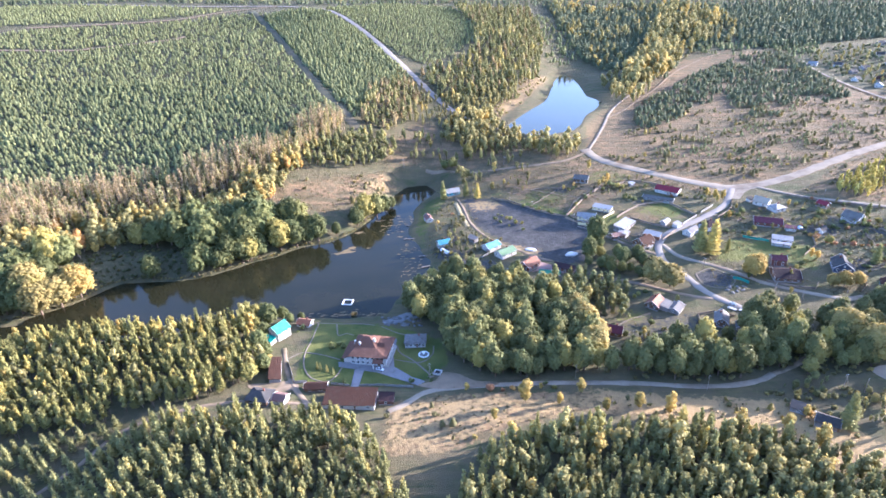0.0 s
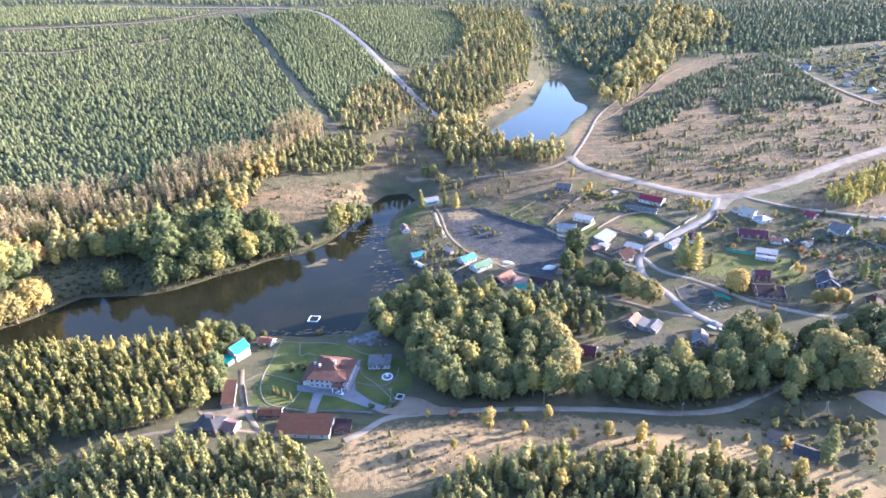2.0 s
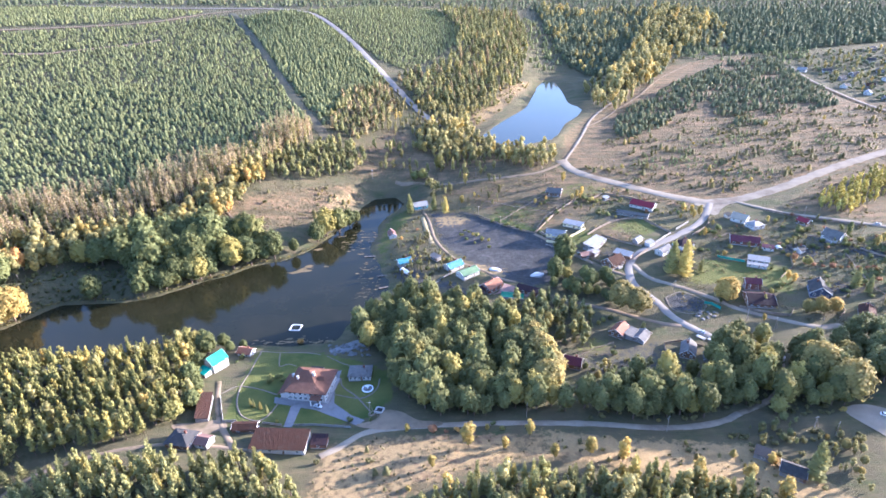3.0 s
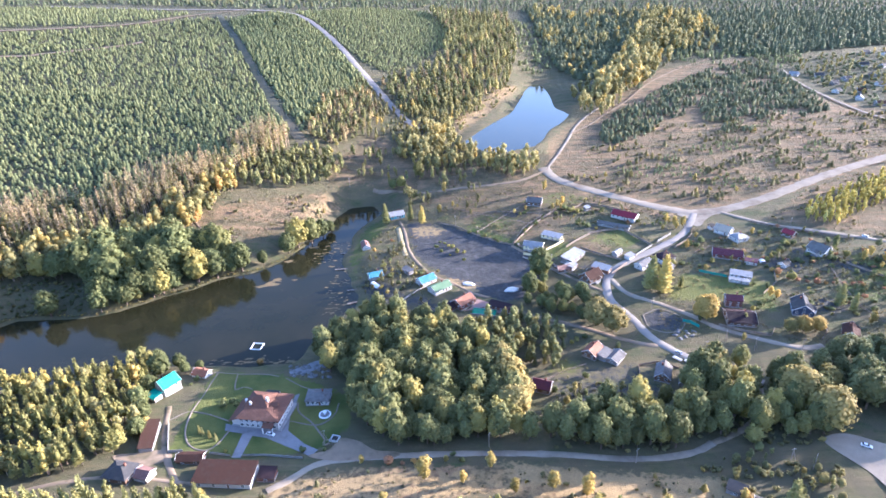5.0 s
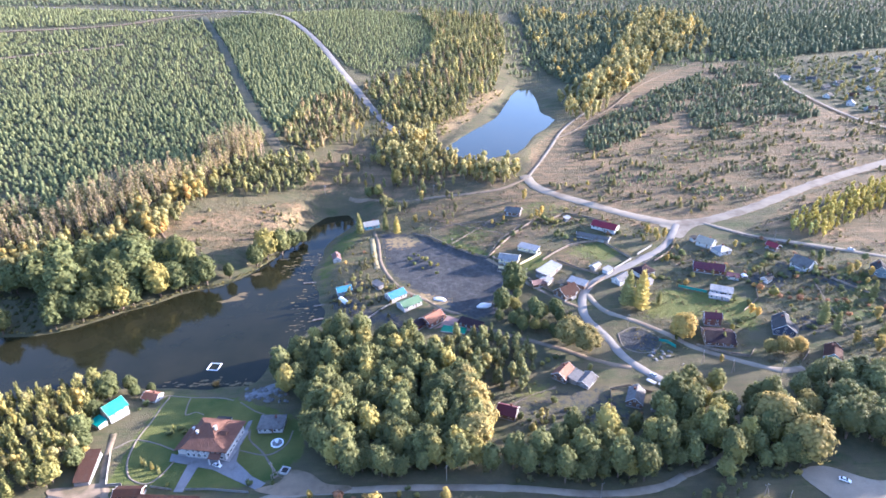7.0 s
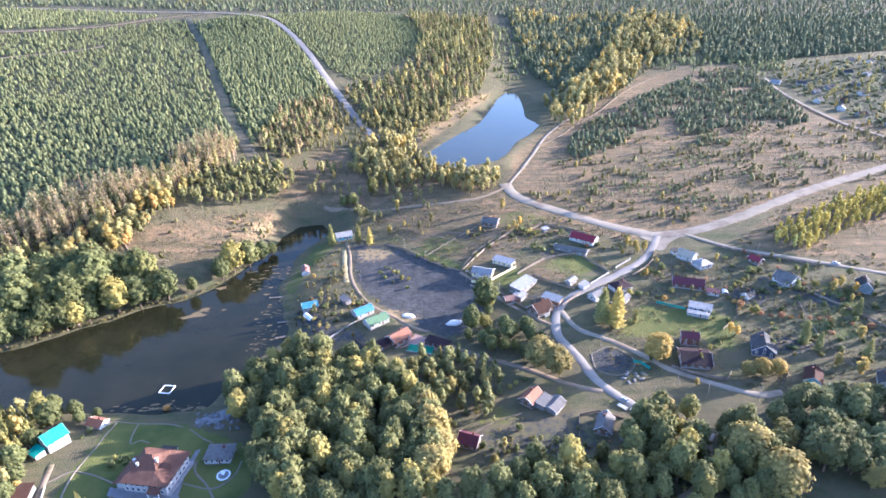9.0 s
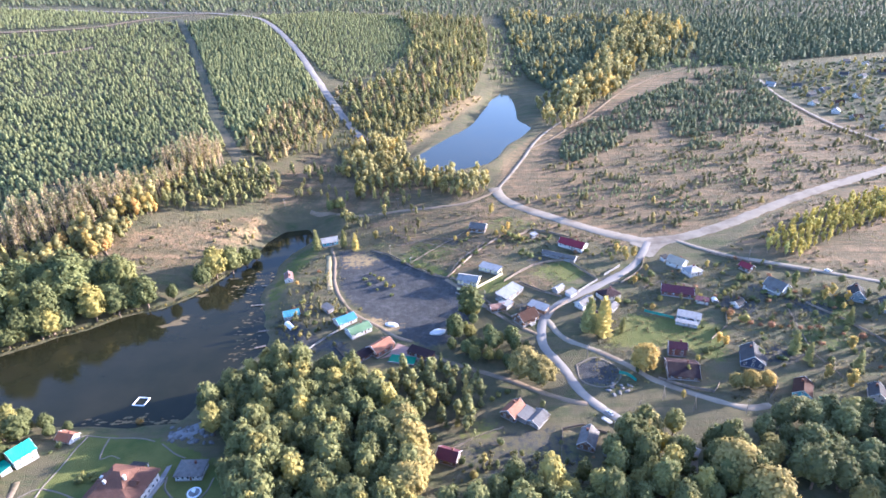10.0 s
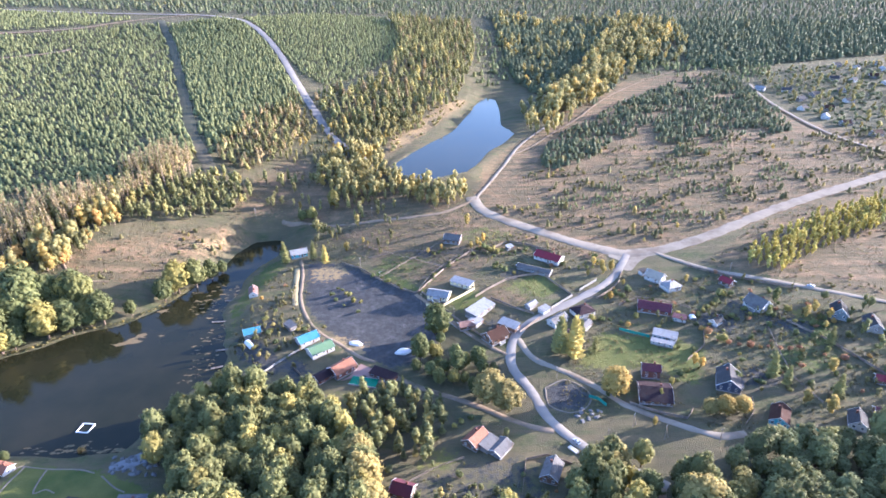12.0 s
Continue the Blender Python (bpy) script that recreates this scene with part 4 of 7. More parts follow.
EAST_GROVE = [(238, 302), (260, 308), (290, 300), (330, 306), (340, 270), (300, 250), (250, 252), (234, 256), (233, 281)]
PINES_WEST = [(-262, 262), (-250, 285), (-200, 297), (-160, 296), (-128, 316), (-112, 306), (-108, 294), (-108, 282), (-99, 266), (-98, 244), (-106, 236), (-128, 228), (-155, 222), (-178, 210), (-205, 207), (-262, 204)]
PINES_CORNER = [(-250, 198), (-215, 202), (-200, 182), (-195, 138), (-250, 138)]
PINES_MID = [(-132, 212), (-104, 214), (-52, 216), (-38, 202), (-28, 186), (-16, 165), (-8, 140), (-6, 132), (-132, 132), (-136, 165), (-134, 195)]
PINES_RIGHT = [(28, 200), (42, 207), (106, 208), (137, 200), (164, 184), (173, 170), (190, 150), (184, 132), (0, 132), (-4, 150), (0, 166), (10, 185)]
FIELD_PINES = [(212, 655), (234, 735), (262, 770), (300, 800), (343, 862), (414, 945), (525, 1060), (580, 1050), (572, 960), (549, 839), (523, 770), (474, 739), (445, 758), (400, 712), (392, 690), (357, 684), (360, 720), (341, 752), (312, 735), (272, 682), (230, 650)]
POND_WEST = [(-12, 766), (49, 810), (100, 850), (96, 780), (62, 740), (50, 690), (28, 704), (6, 730)]
POND_SOUTH = [(0, 660), (30, 715), (62, 680), (66, 640), (92, 610), (132, 614), (142, 588), (116, 566), (76, 594), (27, 602), (4, 625)]
POND_EAST = [(240, 840), (284, 930), (335, 1060), (398, 1190), (480, 1400), (560, 1480), (590, 1350), (470, 1110), (395, 1020), (322, 870), (262, 820)]
CUT_PINES = [(-98, 690), (-88, 755), (-60, 800), (-44, 790), (-26, 730), (-40, 655), (-67, 618), (-92, 645)]
BARE_BANK = [(-264, 352), (-247, 361), (-221, 373), (-184, 380), (-190, 402), (-214, 406), (-245, 404), (-270, 382)]
BIRCH_ROWS = [(322, 462), (336, 482), (356, 498), (417, 533), (476, 561), (566, 601), (566, 570), (430, 504), (372, 472), (342, 452)]
VALLEY_PINES = [(-142, 532), (-134, 575), (-108, 606), (-70, 622), (-44, 600), (-58, 576), (-92, 552), (-120, 538)]
VALLEY_TREES = [(-30, 570), (-62, 660), (-40, 700), (0, 660), (40, 650), (90, 606), (74, 570), (60, 560), (40, 530), (10, 545)]
for key, poly in (("a", PINE_MAIN), ("b", PINE_STRIP), ("c", PINE_EAST), ("d", OLD_PINES), ("e", FAR_WOOD), ("f", FAR_WOOD_EAST), ("g", THIN_PINES), ("h", GROVE), ("i", ROW),
                  ("j", PINES_WEST), ("k", PINES_MID), ("l", PINES_RIGHT), ("m", SHORE_WILLOWS), ("n", EAST_GROVE), ("o", PINE_UP), ("p", PINES_CORNER), ("q", YELLOW_EDGE), ("r", GROVE_LANE), ("s", HILL_TOP), ("t", [(585, 790), (592, 900), (610, 1010), (724, 1114), (874, 1154), (900, 900), (760, 760), (660, 730)])):
    WOODS[key] = poly
build_ground()
water_sheet("water_lake", LAKE, 0.0, "dark still lake water with soft reflections")
water_sheet("water_pond", POND, 30.0, "blue upper pond among the trees")

far_kinds = [far_conifer(s, 5.4 + 0.6 * (s % 3), 2.4) for s in range(6)]
road_gaps = [(ROADS["forest"], 7), (ROADS["upper"], 7), (ROADS["strip"], 8), (ROADS["cut"], 6)]
main_pines = scatter(PINE_MAIN, 4.7, 11, 0.62, avoid=road_gaps, clumps=0.05, gaps=-0.56)
main_pines = main_pines[(main_pines[:, 1] < 780) | (np.arange(len(main_pines)) % 5 < 3)]
plant("pine_plantation", far_kinds, main_pines, young_pine_leaf, bark_mat, "dense plantation of young green pines on the hillside", "pine wood", clump=0.25)
plant("pine_plantation", far_kinds, scatter(PINE_UP, 8.5, 12, avoid=road_gaps), young_pine_leaf, bark_mat, "young pine plantation along the hilltop road", "pine wood", lo=0.9, hi=1.5)
plant("pine_plantation", far_kinds, scatter(PINE_STRIP, 5.0, 13, avoid=road_gaps), young_pine_leaf, bark_mat, "strip of young pines between cutting and road", "pine wood", lo=1.0, hi=1.55)
plant("pine_plantation", far_kinds, scatter(PINE_EAST, 5.4, 14, avoid=road_gaps), young_pine_leaf, bark_mat, "dense young pine block beside the forest road", "pine wood")
plant("far_forest", far_kinds, scatter(HILL_TOP, 17, 16), hazed_far_leaf, bark_mat, "distant pine forest on the ridge", "forest", lo=1.5, hi=2.4)
mix_kinds = [conifer(30 + s, 15, 3.4, 6, 6) for s in range(1)] + [round_pine(33 + s, 14, 4.0, 7, 6) for s in range(3)]
plant("old_pine_wood", mix_kinds, scatter(OLD_PINES, 10.0, 17, avoid=road_gaps), pine_leaf, bark_mat, "tall mature pine wood above the pond", "pine wood", lo=0.85, hi=1.55)
plant("old_pine_wood", mix_kinds, scatter(OLD_PINES, 17, 57, avoid=road_gaps), tired_leaf, bark_mat, "yellowing tall trees above the pond", "pine wood", lo=0.8, hi=1.4)
plant("far_forest", far_kinds, scatter(FAR_WOOD, 8.5, 18, clumps=0.008, gaps=-0.3), hazed_far_leaf, bark_mat, "distant mixed pine forest", "forest", lo=1.4, hi=2.8)
plant("far_forest", far_kinds, scatter(FAR_WOOD_EAST, 9.5, 19), hazed_far_leaf, bark_mat, "distant forest on the far slope, shade in its colour", "forest", lo=1.4, hi=2.8)
plant("thin_pine_belt", [tall_thin_pine(50 + s, 16 + s) for s in range(5)], scatter(THIN_PINES, 4.2, 20, keep=0.9, clumps=0.022, gaps=-0.22), tired_leaf, pale_bark_mat, "belt of thin browning pines with bare pale trunks", "pine belt", lo=0.95, hi=1.35)
plant("belt_pines", mix_kinds, scatter(THIN_PINES, 8.6, 55), pine_leaf, bark_mat, "green pines among the browning belt", "pine wood", lo=0.75, hi=1.3)
plant("undergrowth", [slim_tree(60 + s, 8, 2.0, 4, 16) for s in range(3)], scatter(THIN_PINES, 9.0, 21), birch_leaf, bark_mat, "young yellowing birches under thin pines", "undergrowth")
slim_kinds = [slim_tree(70 + s, 11 + s, 2.5) for s in range(4)]
far_slim = [slim_tree(75 + s, 11 + s, 2.9, 4, 9, 0.8) for s in range(4)]
plant("birch_wood", slim_kinds, scatter(YELLOW_EDGE, 6.0, 22, clumps=0.03, gaps=-0.1), birch_leaf, pale_bark_mat, "autumn yellow birches along the lake slope", "birch wood", lo=0.95, hi=1.6)
plant("autumn_trees", [slim_tree(66 + s, 10 + s, 3.0, 7, 20) for s in range(3)], scatter(YELLOW_EDGE, 11.0, 24, keep=0.75), gold_leaf, pale_bark_mat, "bright yellow and orange trees along the lake slope", "birch wood", lo=0.8, hi=1.5)
plant("old_pine_wood", mix_kinds, scatter(YELLOW_EDGE, 8.2, 23), pine_leaf, bark_mat, "scattered green pines among yellow birches", "pine wood", lo=0.6, hi=1.0)
plant("pine_wood", [round_pine(80 + s, 12.5 + 0.6 * s, 2.7, 7, 9) for s in range(5)] + [conifer(80 + s, 12.5 + s, 2.5, 8, 6, 0.2, curve=0.45) for s in range(2)], scatter(PINES_WEST, 4.7, 24, avoid=[(ROADS["wood_track"], 2.6)]), warm_pine_leaf, bark_mat, "dense pine wood beside the lake, sunlight put in its colour", "pine wood", lo=0.75, hi=1.2)
plant("pine_wood", [round_pine(84, 14, 2.6, 6, 7)] + [conifer(184 + s, 13 + s, 2.3, 8, 6, 0.2) for s in range(3)], scatter(PINES_CORNER, 4.8, 25), pine_leaf, bark_mat, "pine wood beyond the forest track", "pine wood", lo=0.75, hi=1.2)
plant("cut_pines", mix_kinds, scatter(CUT_PINES, 8.0, 66), pine_leaf, bark_mat, "green pines at the end of the cutting", "pine wood", lo=0.6, hi=1.2)
plant("cut_pines", mix_kinds, scatter(CUT_PINES, 9.5, 26), tired_leaf, bark_mat, "brownish pines at the end of the cutting", "pine wood", lo=0.7, hi=1.2)
small_pines = [conifer(95 + s, 5.5, 1.7, 6, 6, low=0.05) for s in range(4)]
tuft_pines = [round_pine(95, 5.0, 1.8, 4, 6)] + [far_conifer(120 + s, 5.0, 1.9) for s in range(3)]
plant("field_pines", tuft_pines, scatter(FIELD_PINES, 5.4, 27, clumps=0.024, gaps=-0.2), hazed_far_leaf, bark_mat, "thicket of young dark pines on the dry field", "pine thicket", lo=0.8, hi=2.0)
plant("pond_birches", far_slim, scatter(POND_WEST, 8.0, 28, keep=0.8), birch_leaf, pale_bark_mat, "golden birches above the pond", "birch wood", lo=0.6, hi=1.0)
plant("pond_pines", small_pines, scatter(POND_WEST, 7.0, 29, keep=0.7), pine_leaf, bark_mat, "green pines above the pond", "pine thicket", lo=1.0, hi=2.0)
plant("pond_trees", far_slim, scatter(POND_SOUTH, 6.5, 30), birch_leaf, pale_bark_mat, "golden birches and willows below the pond", "birch wood", lo=0.6, hi=1.4)
plant("far_birches", far_slim, scatter(POND_EAST, 9.5, 31, keep=0.8, clumps=0.02, gaps=-0.15), birch_leaf, pale_bark_mat, "line of golden birches behind the pond", "birch wood", lo=1.1, hi=2.1)
plant("far_forest", far_kinds, scatter(POND_EAST, 10.0, 71), hazed_far_leaf, bark_mat, "pines between the golden birches behind the pond", "forest", lo=1.0, hi=2.0)
plant("valley_pines", mix_kinds + slim_kinds, scatter(VALLEY_PINES, 5.8, 37), pine_leaf, bark_mat, "green pines and birches at the valley mouth", "pine wood", lo=0.6, hi=1.15)
plant("valley_trees", slim_kinds, scatter(VALLEY_TREES, 9.0, 32, keep=0.75, clumps=0.03, gaps=-0.12, avoid=[(ROADS["forest"], 6), (ROADS["west"], 4)]), birch_leaf, bark_mat, "willows and birches in the damp valley", "tree", lo=0.5, hi=1.05)
plant("valley_pines", mix_kinds, scatter(VALLEY_TREES, 11.0, 132, keep=0.7, clumps=0.03, gaps=-0.05, avoid=[(ROADS["forest"], 6), (ROADS["west"], 4)]), pine_leaf, bark_mat, "dark pines in the damp valley", "pine wood", lo=0.5, hi=0.95)
shrubs = [shrub(100 + s) for s in range(4)]
FIELD_CLUMPS = [[(240, 571), (267, 595), (298, 580), (337, 552), (322, 530), (276, 546)], [(195, 572), (244, 609), (280, 622), (277, 594), (232, 560)], [(375, 722), (441, 741), (407, 682), (362, 675)],
                [(419, 646), (461, 661), (434, 614), (408, 615)], [(300, 640), (360, 664), (372, 640), (316, 618)], [(340, 600), (390, 622), (396, 604), (350, 584)]]
for k, poly in enumerate(FIELD_CLUMPS):
    plant("field_pines", tuft_pines, scatter(poly, 4.6, 130 + k, clumps=0.06, gaps=-0.05), young_pine_leaf, bark_mat, "clump of small pines on the dry field", "pine thicket", lo=0.4, hi=1.0)
plant("field_shrubs", tuft_pines + shrubs, scatter(FIELD, 5.5, 33, keep=0.6, clumps=0.028, avoid=[(ROADS["main"], 8)]), shrub_leaf, bark_mat, "scattered young pines and bushes on the dry field", "bushes", lo=0.5, hi=1.65)
plant("field_shrubs", shrubs, scatter(FIELD_EAST, 6, 34, keep=0.5, clumps=0.03, avoid=[(ROADS["main"], 8), (ROADS["east"], 5)]), shrub_leaf, bark_mat, "scattered bushes on dry grass", "bushes", lo=0.4, hi=1.2)
plant("slope_shrubs", shrubs + tuft_pines, scatter(SLOPE, 7.5, 35, keep=0.7, clumps=0.04), shrub_leaf, bark_mat, "bushes and young pines on the dry slope", "bushes", lo=0.4, hi=1.3)
plant("hamlet_trees", far_slim, scatter([(584, 760), (600, 900), (620, 1060), (900, 1150), (900, 800), (640, 720)], 25, 39, keep=0.8), birch_leaf, bark_mat, "golden trees between the far houses", "tree", lo=0.6, hi=1.1)
plant("far_gold", far_slim, scatter(FAR_WOOD, 17, 38, clumps=0.014, gaps=0.0), birch_leaf, pale_bark_mat, "golden birches in the distant forest", "birch wood", lo=0.9, hi=1.5)
plant("far_shrubs", shrubs, scatter([(580, 740), (590, 900), (620, 1090), (900, 1150), (900, 800), (640, 720)], 13, 36), hazed_far_leaf, bark_mat, "gardens and bushes of the far hamlet", "bushes", lo=1.0, hi=3.0)
plant("far_forest", far_kinds, scatter([(411, 1171), (582, 1219), (686, 1115), (592, 1021), (454, 1061)], 9, 64, clumps=0.01, gaps=-0.2), young_pine_leaf, bark_mat, "scattered pines above the dry field", "forest", lo=0.9, hi=1.8)
plant("pond_trees", far_slim, scatter([(219, 851), (306, 940), (296, 832), (228, 735), (217, 774)], 10, 65, keep=0.7), birch_leaf, pale_bark_mat, "golden willows on the far pond shore", "birch wood", lo=0.8, hi=1.6)
plant("valley_trees", slim_kinds + small_pines, scatter([(-10, 597), (36, 616), (86, 550), (85, 501), (43, 505), (18, 523), (0, 557)], 7.5, 67, keep=0.8, avoid=[(ROADS["west"], 4), (ROADS["track"], 4)], clumps=0.03, gaps=-0.1), shrub_leaf, bark_mat, "small trees and bushes in the stream valley", "tree", lo=0.3, hi=0.8)
plant("roadside_trees", far_slim + mix_kinds[:2], scatter([(-69, 901), (-38, 824), (-12, 766), (28, 704), (10, 660), (-30, 690), (-60, 790)], 9, 68, avoid=[(ROADS["forest"], 7)]), shrub_leaf, bark_mat, "trees lining the forest road", "tree", lo=0.45, hi=0.85)
plant("clearing_bushes", shrubs + tuft_pines, scatter([(-158, 484), (-128, 516), (-92, 540), (-58, 562), (-48, 540), (-54, 500), (-88, 470), (-120, 462)], 8, 69, keep=0.6, clumps=0.03, gaps=-0.05), shrub_leaf, bark_mat, "bushes and small pines on the clearing", "bushes", lo=0.6, hi=1.9)
plant("pond_bushes", shrubs, scatter(POND_SHORE, 8, 77, keep=0.6), birch_leaf, bark_mat, "golden bushes on the sandy pond bank", "bushes", lo=0.8, hi=2.0)

broad_kinds = [broad_tree(200 + s, 12.5 + 1.1 * s, 3.5 + 0.3 * s) for s in range(6)]
broad = Trees("broadleaf_tree", broad_kinds, broad_leaf, bark_mat, "broad green tree turning yellow, in a dense grove", "tree", "grove trees")
broad.fill(scatter(GROVE, 5.5, 40, 0.38), 0.78, 1.15, 0.9, 1.2)
plant("east_grove", [slim_tree(205 + s, 13 + s, 2.7, 7, 20, 0.5) for s in range(3)] + [conifer(208 + s, 13, 2.6, 9, 7, 0.1) for s in range(2)], scatter(GROVE_EAST, 4.8, 41, avoid=[(ROADS["grove_lane"], 4)]), grove_leaf, bark_mat, "dense dark grove of slim trees behind the cottages", "grove", lo=0.6, hi=1.0)
broad.fill(scatter(ROW, 6.1, 42, 0.4, avoid=[(ROADS["village"], 3.4), (ROADS["link"], 1.5), (ROADS["south"], 4)]), 0.75, 1.12)
plant("road_grove", broad_kinds, scatter(EAST_GROVE, 7.4, 43), grove_leaf, bark_mat, "dense grove beyond the parking place", "grove", lo=0.85, hi=1.3)
willow = Trees("willow_tree", [broad_tree(220 + s, 11 + s, 4.2, 38, 18) for s in range(4)], willow_leaf, bark_mat, "rounded grey-green willow beside the water", "tree", "lakeside willows")
shore = scatter(SHORE_WILLOWS, 8.6, 44, 0.45)
willow.fill(shore[edge_distance(shore[:, 0], shore[:, 1], BARE_BANK) > 0], 1.0, 1.65)
willow.fill(scatter(GROVE_LANE, 7.6, 45, 0.45, avoid=[(ROADS["village"], 6), (ROADS["lane"], 3), (ROADS["grove_lane"], 5)]), 0.5, 0.85)
willow.put(111, 401, 1.15, 1.0, 3, label="round olive-green tree beside the dark field")
golden = Trees("golden_willow", [broad_tree(230 + s, 12, 4.6, 64, 20, 0.42) for s in range(2)], golden_leaf, bark_mat, "golden autumn willow with dense rounded crown", "tree", "golden willows")
golden.put(220, 252, 2.0, 0.95, 0, label="huge pale golden willow beside the parking place")
golden.put(137, 344, 1.9, 0.8, 1, label="big golden willow beside the village road")
# Gold crowns at the grove's right edge stand in for sunlight there.
for x, y, s in ((77, 266, 0.9), (80, 277, 1.0), (78, 290, 0.9), (73, 302, 0.85), (186, 296, 0.9), (214, 268, 1.0), (-266, 331, 1.2), (-258, 340, 1.3), (-250, 350, 1.15), (-274, 340, 1.2), (258, 327, 0.45), (250, 326, 0.5), (243, 327, 0.42), (145, 338, 0.9), (201, 344, 0.78)):
    golden.put(x, y, s)
willow.put(149.5, 252, 1.15, 0.9, 1, label="round yellow-green tree beside the grey road")
willow.put(130, 256, 0.9, 0.9, 2)
for x, y, s in ((-61, 478, 1.7), (-70, 469, 1.85), (-54, 490, 1.3), (-76, 459, 1.3), (-50, 500, 0.9), (-90, 440, 0.6), (-150, 397, 0.9), (7, 568, 0.9), (-1, 566, 0.8), (23, 587, 0.8), (-118, 322, 0.8), (-130, 326, 0.75), (-104, 316, 0.7), (-109, 304, 0.8), (-113, 313, 0.85), (-122, 316, 0.8), (-98, 309, 0.6), (-92, 314, 0.45), (-108, 290, 0.7), (-106, 275, 0.7), (-101, 266, 0.75), (-99, 256, 0.7), (-103, 246, 0.8)):
    willow.put(x, y, s)
bank = smooth_line([(-57, 497), (-70, 466), (-79, 447), (-95, 431), (-109, 426), (-120, 420), (-134, 406), (-147, 399), (-160, 389), (-173, 380), (-190, 374), (-234, 372), (-252, 346), (-273, 329), (-290, 318)], 7.5)
for k, c in enumerate(bank):
    if k > 3 and not 5 < k < 10 and edge_distance(np.array([c.x - 2]), np.array([c.y + 3]), BARE_BANK)[0] > 2 and k % 3:
        willow.put(c.x - 1.6 + rng.uniform(-1, 1), c.y + 1.6 + rng.uniform(-1, 1), rng.uniform(0.85, 1.35), rng.uniform(0.9, 1.2))
# Bushes added on the bare bank; their dark leaves stand in for shade.
plant("bank_shrubs", [shrub(405 + s, 1.8, 1.5, 3, 9) for s in range(3)], scatter(BARE_BANK, 3.6, 144, keep=0.9), bank_shade_leaf, bark_mat, "low bushes added to darken the bare lake bank like shade", "bushes", lo=0.5, hi=1.3)
reed_line = [(c.x + rng.uniform(-1.2, 0.6), c.y + rng.uniform(-0.6, 1.2)) for c in smooth_line([(v.x, v.y) for v in bank], 1.6)]
plant("bank_reeds", [shrub(400 + s, 1.3, 0.9) for s in range(3)], reed_line, shrub_leaf, bark_mat, "low reeds and bushes at the water's edge", "reeds", lo=0.6, hi=1.3)
pines = Trees("pine_tree", [conifer(240 + s, 11 + s, 2.3, 10, 7, 0.15, curve=0.5) for s in range(4)] + [round_pine(246 + s, 11 + s, 2.4, 8, 12) for s in range(4)], single_pine_leaf, bark_mat, "green pine lightened as if sunlit, in a dense stand", "pine tree", "pines of the near stand")
plant("track_wood", [conifer(284 + s, 9.0, 2.2, 7, 6, 0.1, curve=0.6) for s in range(3)], scatter([(-200, 203), (-165, 214), (-134, 218), (-134, 195), (-136, 150), (-192, 150)], 4.6, 72, keep=0.9, avoid=[(ROADS["wood_track"], 2.2)]), pine_leaf, bark_mat, "shaded young pines beside the forest track", "thicket", lo=0.7, hi=1.15)
plant("slope_thicket", broad_kinds[:2] + slim_kinds, scatter([(166, 242), (190, 240), (180, 222), (162, 224)], 5.0, 73, avoid=[(ROADS["south"], 4)]), grove_leaf, bark_mat, "thicket of small trees beside the grey road", "thicket", lo=0.2, hi=0.5)
plant("slope_thicket", broad_kinds[:2] + slim_kinds, scatter([(191, 231), (212, 224), (195, 195), (184, 206)], 5.2, 74), birch_leaf, bark_mat, "yellowing thicket on the dry slope", "thicket", lo=0.25, hi=0.55)
plant("cottage_thicket", shrubs + slim_kinds[:2] + broad_kinds[:1], scatter([(92, 262), (88, 300), (112, 312), (124, 304), (150, 328), (176, 306), (170, 258), (130, 262)], 6.2, 75, keep=0.8, avoid=[(ROADS["village"], 5), ([(126, 322), (132, 314)], 8), ([(152, 300), (166, 288)], 8), ([(91, 287), (92, 288)], 7)], clumps=0.05, gaps=-0.05), grove_leaf, bark_mat, "bushes and young trees round the old cottages", "bushes", lo=0.25, hi=0.6)
near_mid, near_right = scatter(PINES_MID, 3.9, 46), scatter(PINES_RIGHT, 4.0, 47)
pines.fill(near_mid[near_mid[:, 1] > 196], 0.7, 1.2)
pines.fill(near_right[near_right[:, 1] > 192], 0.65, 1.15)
plant("stand_birches", slim_kinds, scatter(PINES_RIGHT, 11, 48, keep=0.6), birch_leaf, pale_bark_mat, "yellow birches among the near pines", "birch wood", lo=0.8, hi=1.2)
plant("stand_birches", slim_kinds, scatter([(84, 206), (137, 200), (164, 184), (190, 150), (184, 132), (96, 132)], 7.0, 51, keep=0.75), birch_leaf, pale_bark_mat, "yellow-green birches at the end of the near stand", "birch wood", lo=0.75, hi=1.1)
plant("stand_birches", slim_kinds, scatter(PINES_WEST, 9, 49, keep=0.5), birch_leaf, pale_bark_mat, "yellowing birches among lakeside pines", "birch wood", lo=0.7, hi=1.05)
plant("pine_wood", [conifer(187 + s, 11 + s, 2.3, 8, 6, 0.18, curve=0.5) for s in range(3)] + [round_pine(190 + s, 11 + s, 2.4, 7, 9) for s in range(3)], np.concatenate([near_mid[near_mid[:, 1] <= 196], near_right[near_right[:, 1] <= 192]]), pine_leaf, bark_mat, "dense pine stand on the near slope", "pine wood", lo=0.7, hi=1.15)
yellow = Trees("yellow_tree", [slim_tree(260 + s, 10 + s, 2.6, 8, 40) for s in range(3)], yellow_leaf, bark_mat, "bright yellow autumn tree with slim crown", "tree", "yellow trees")
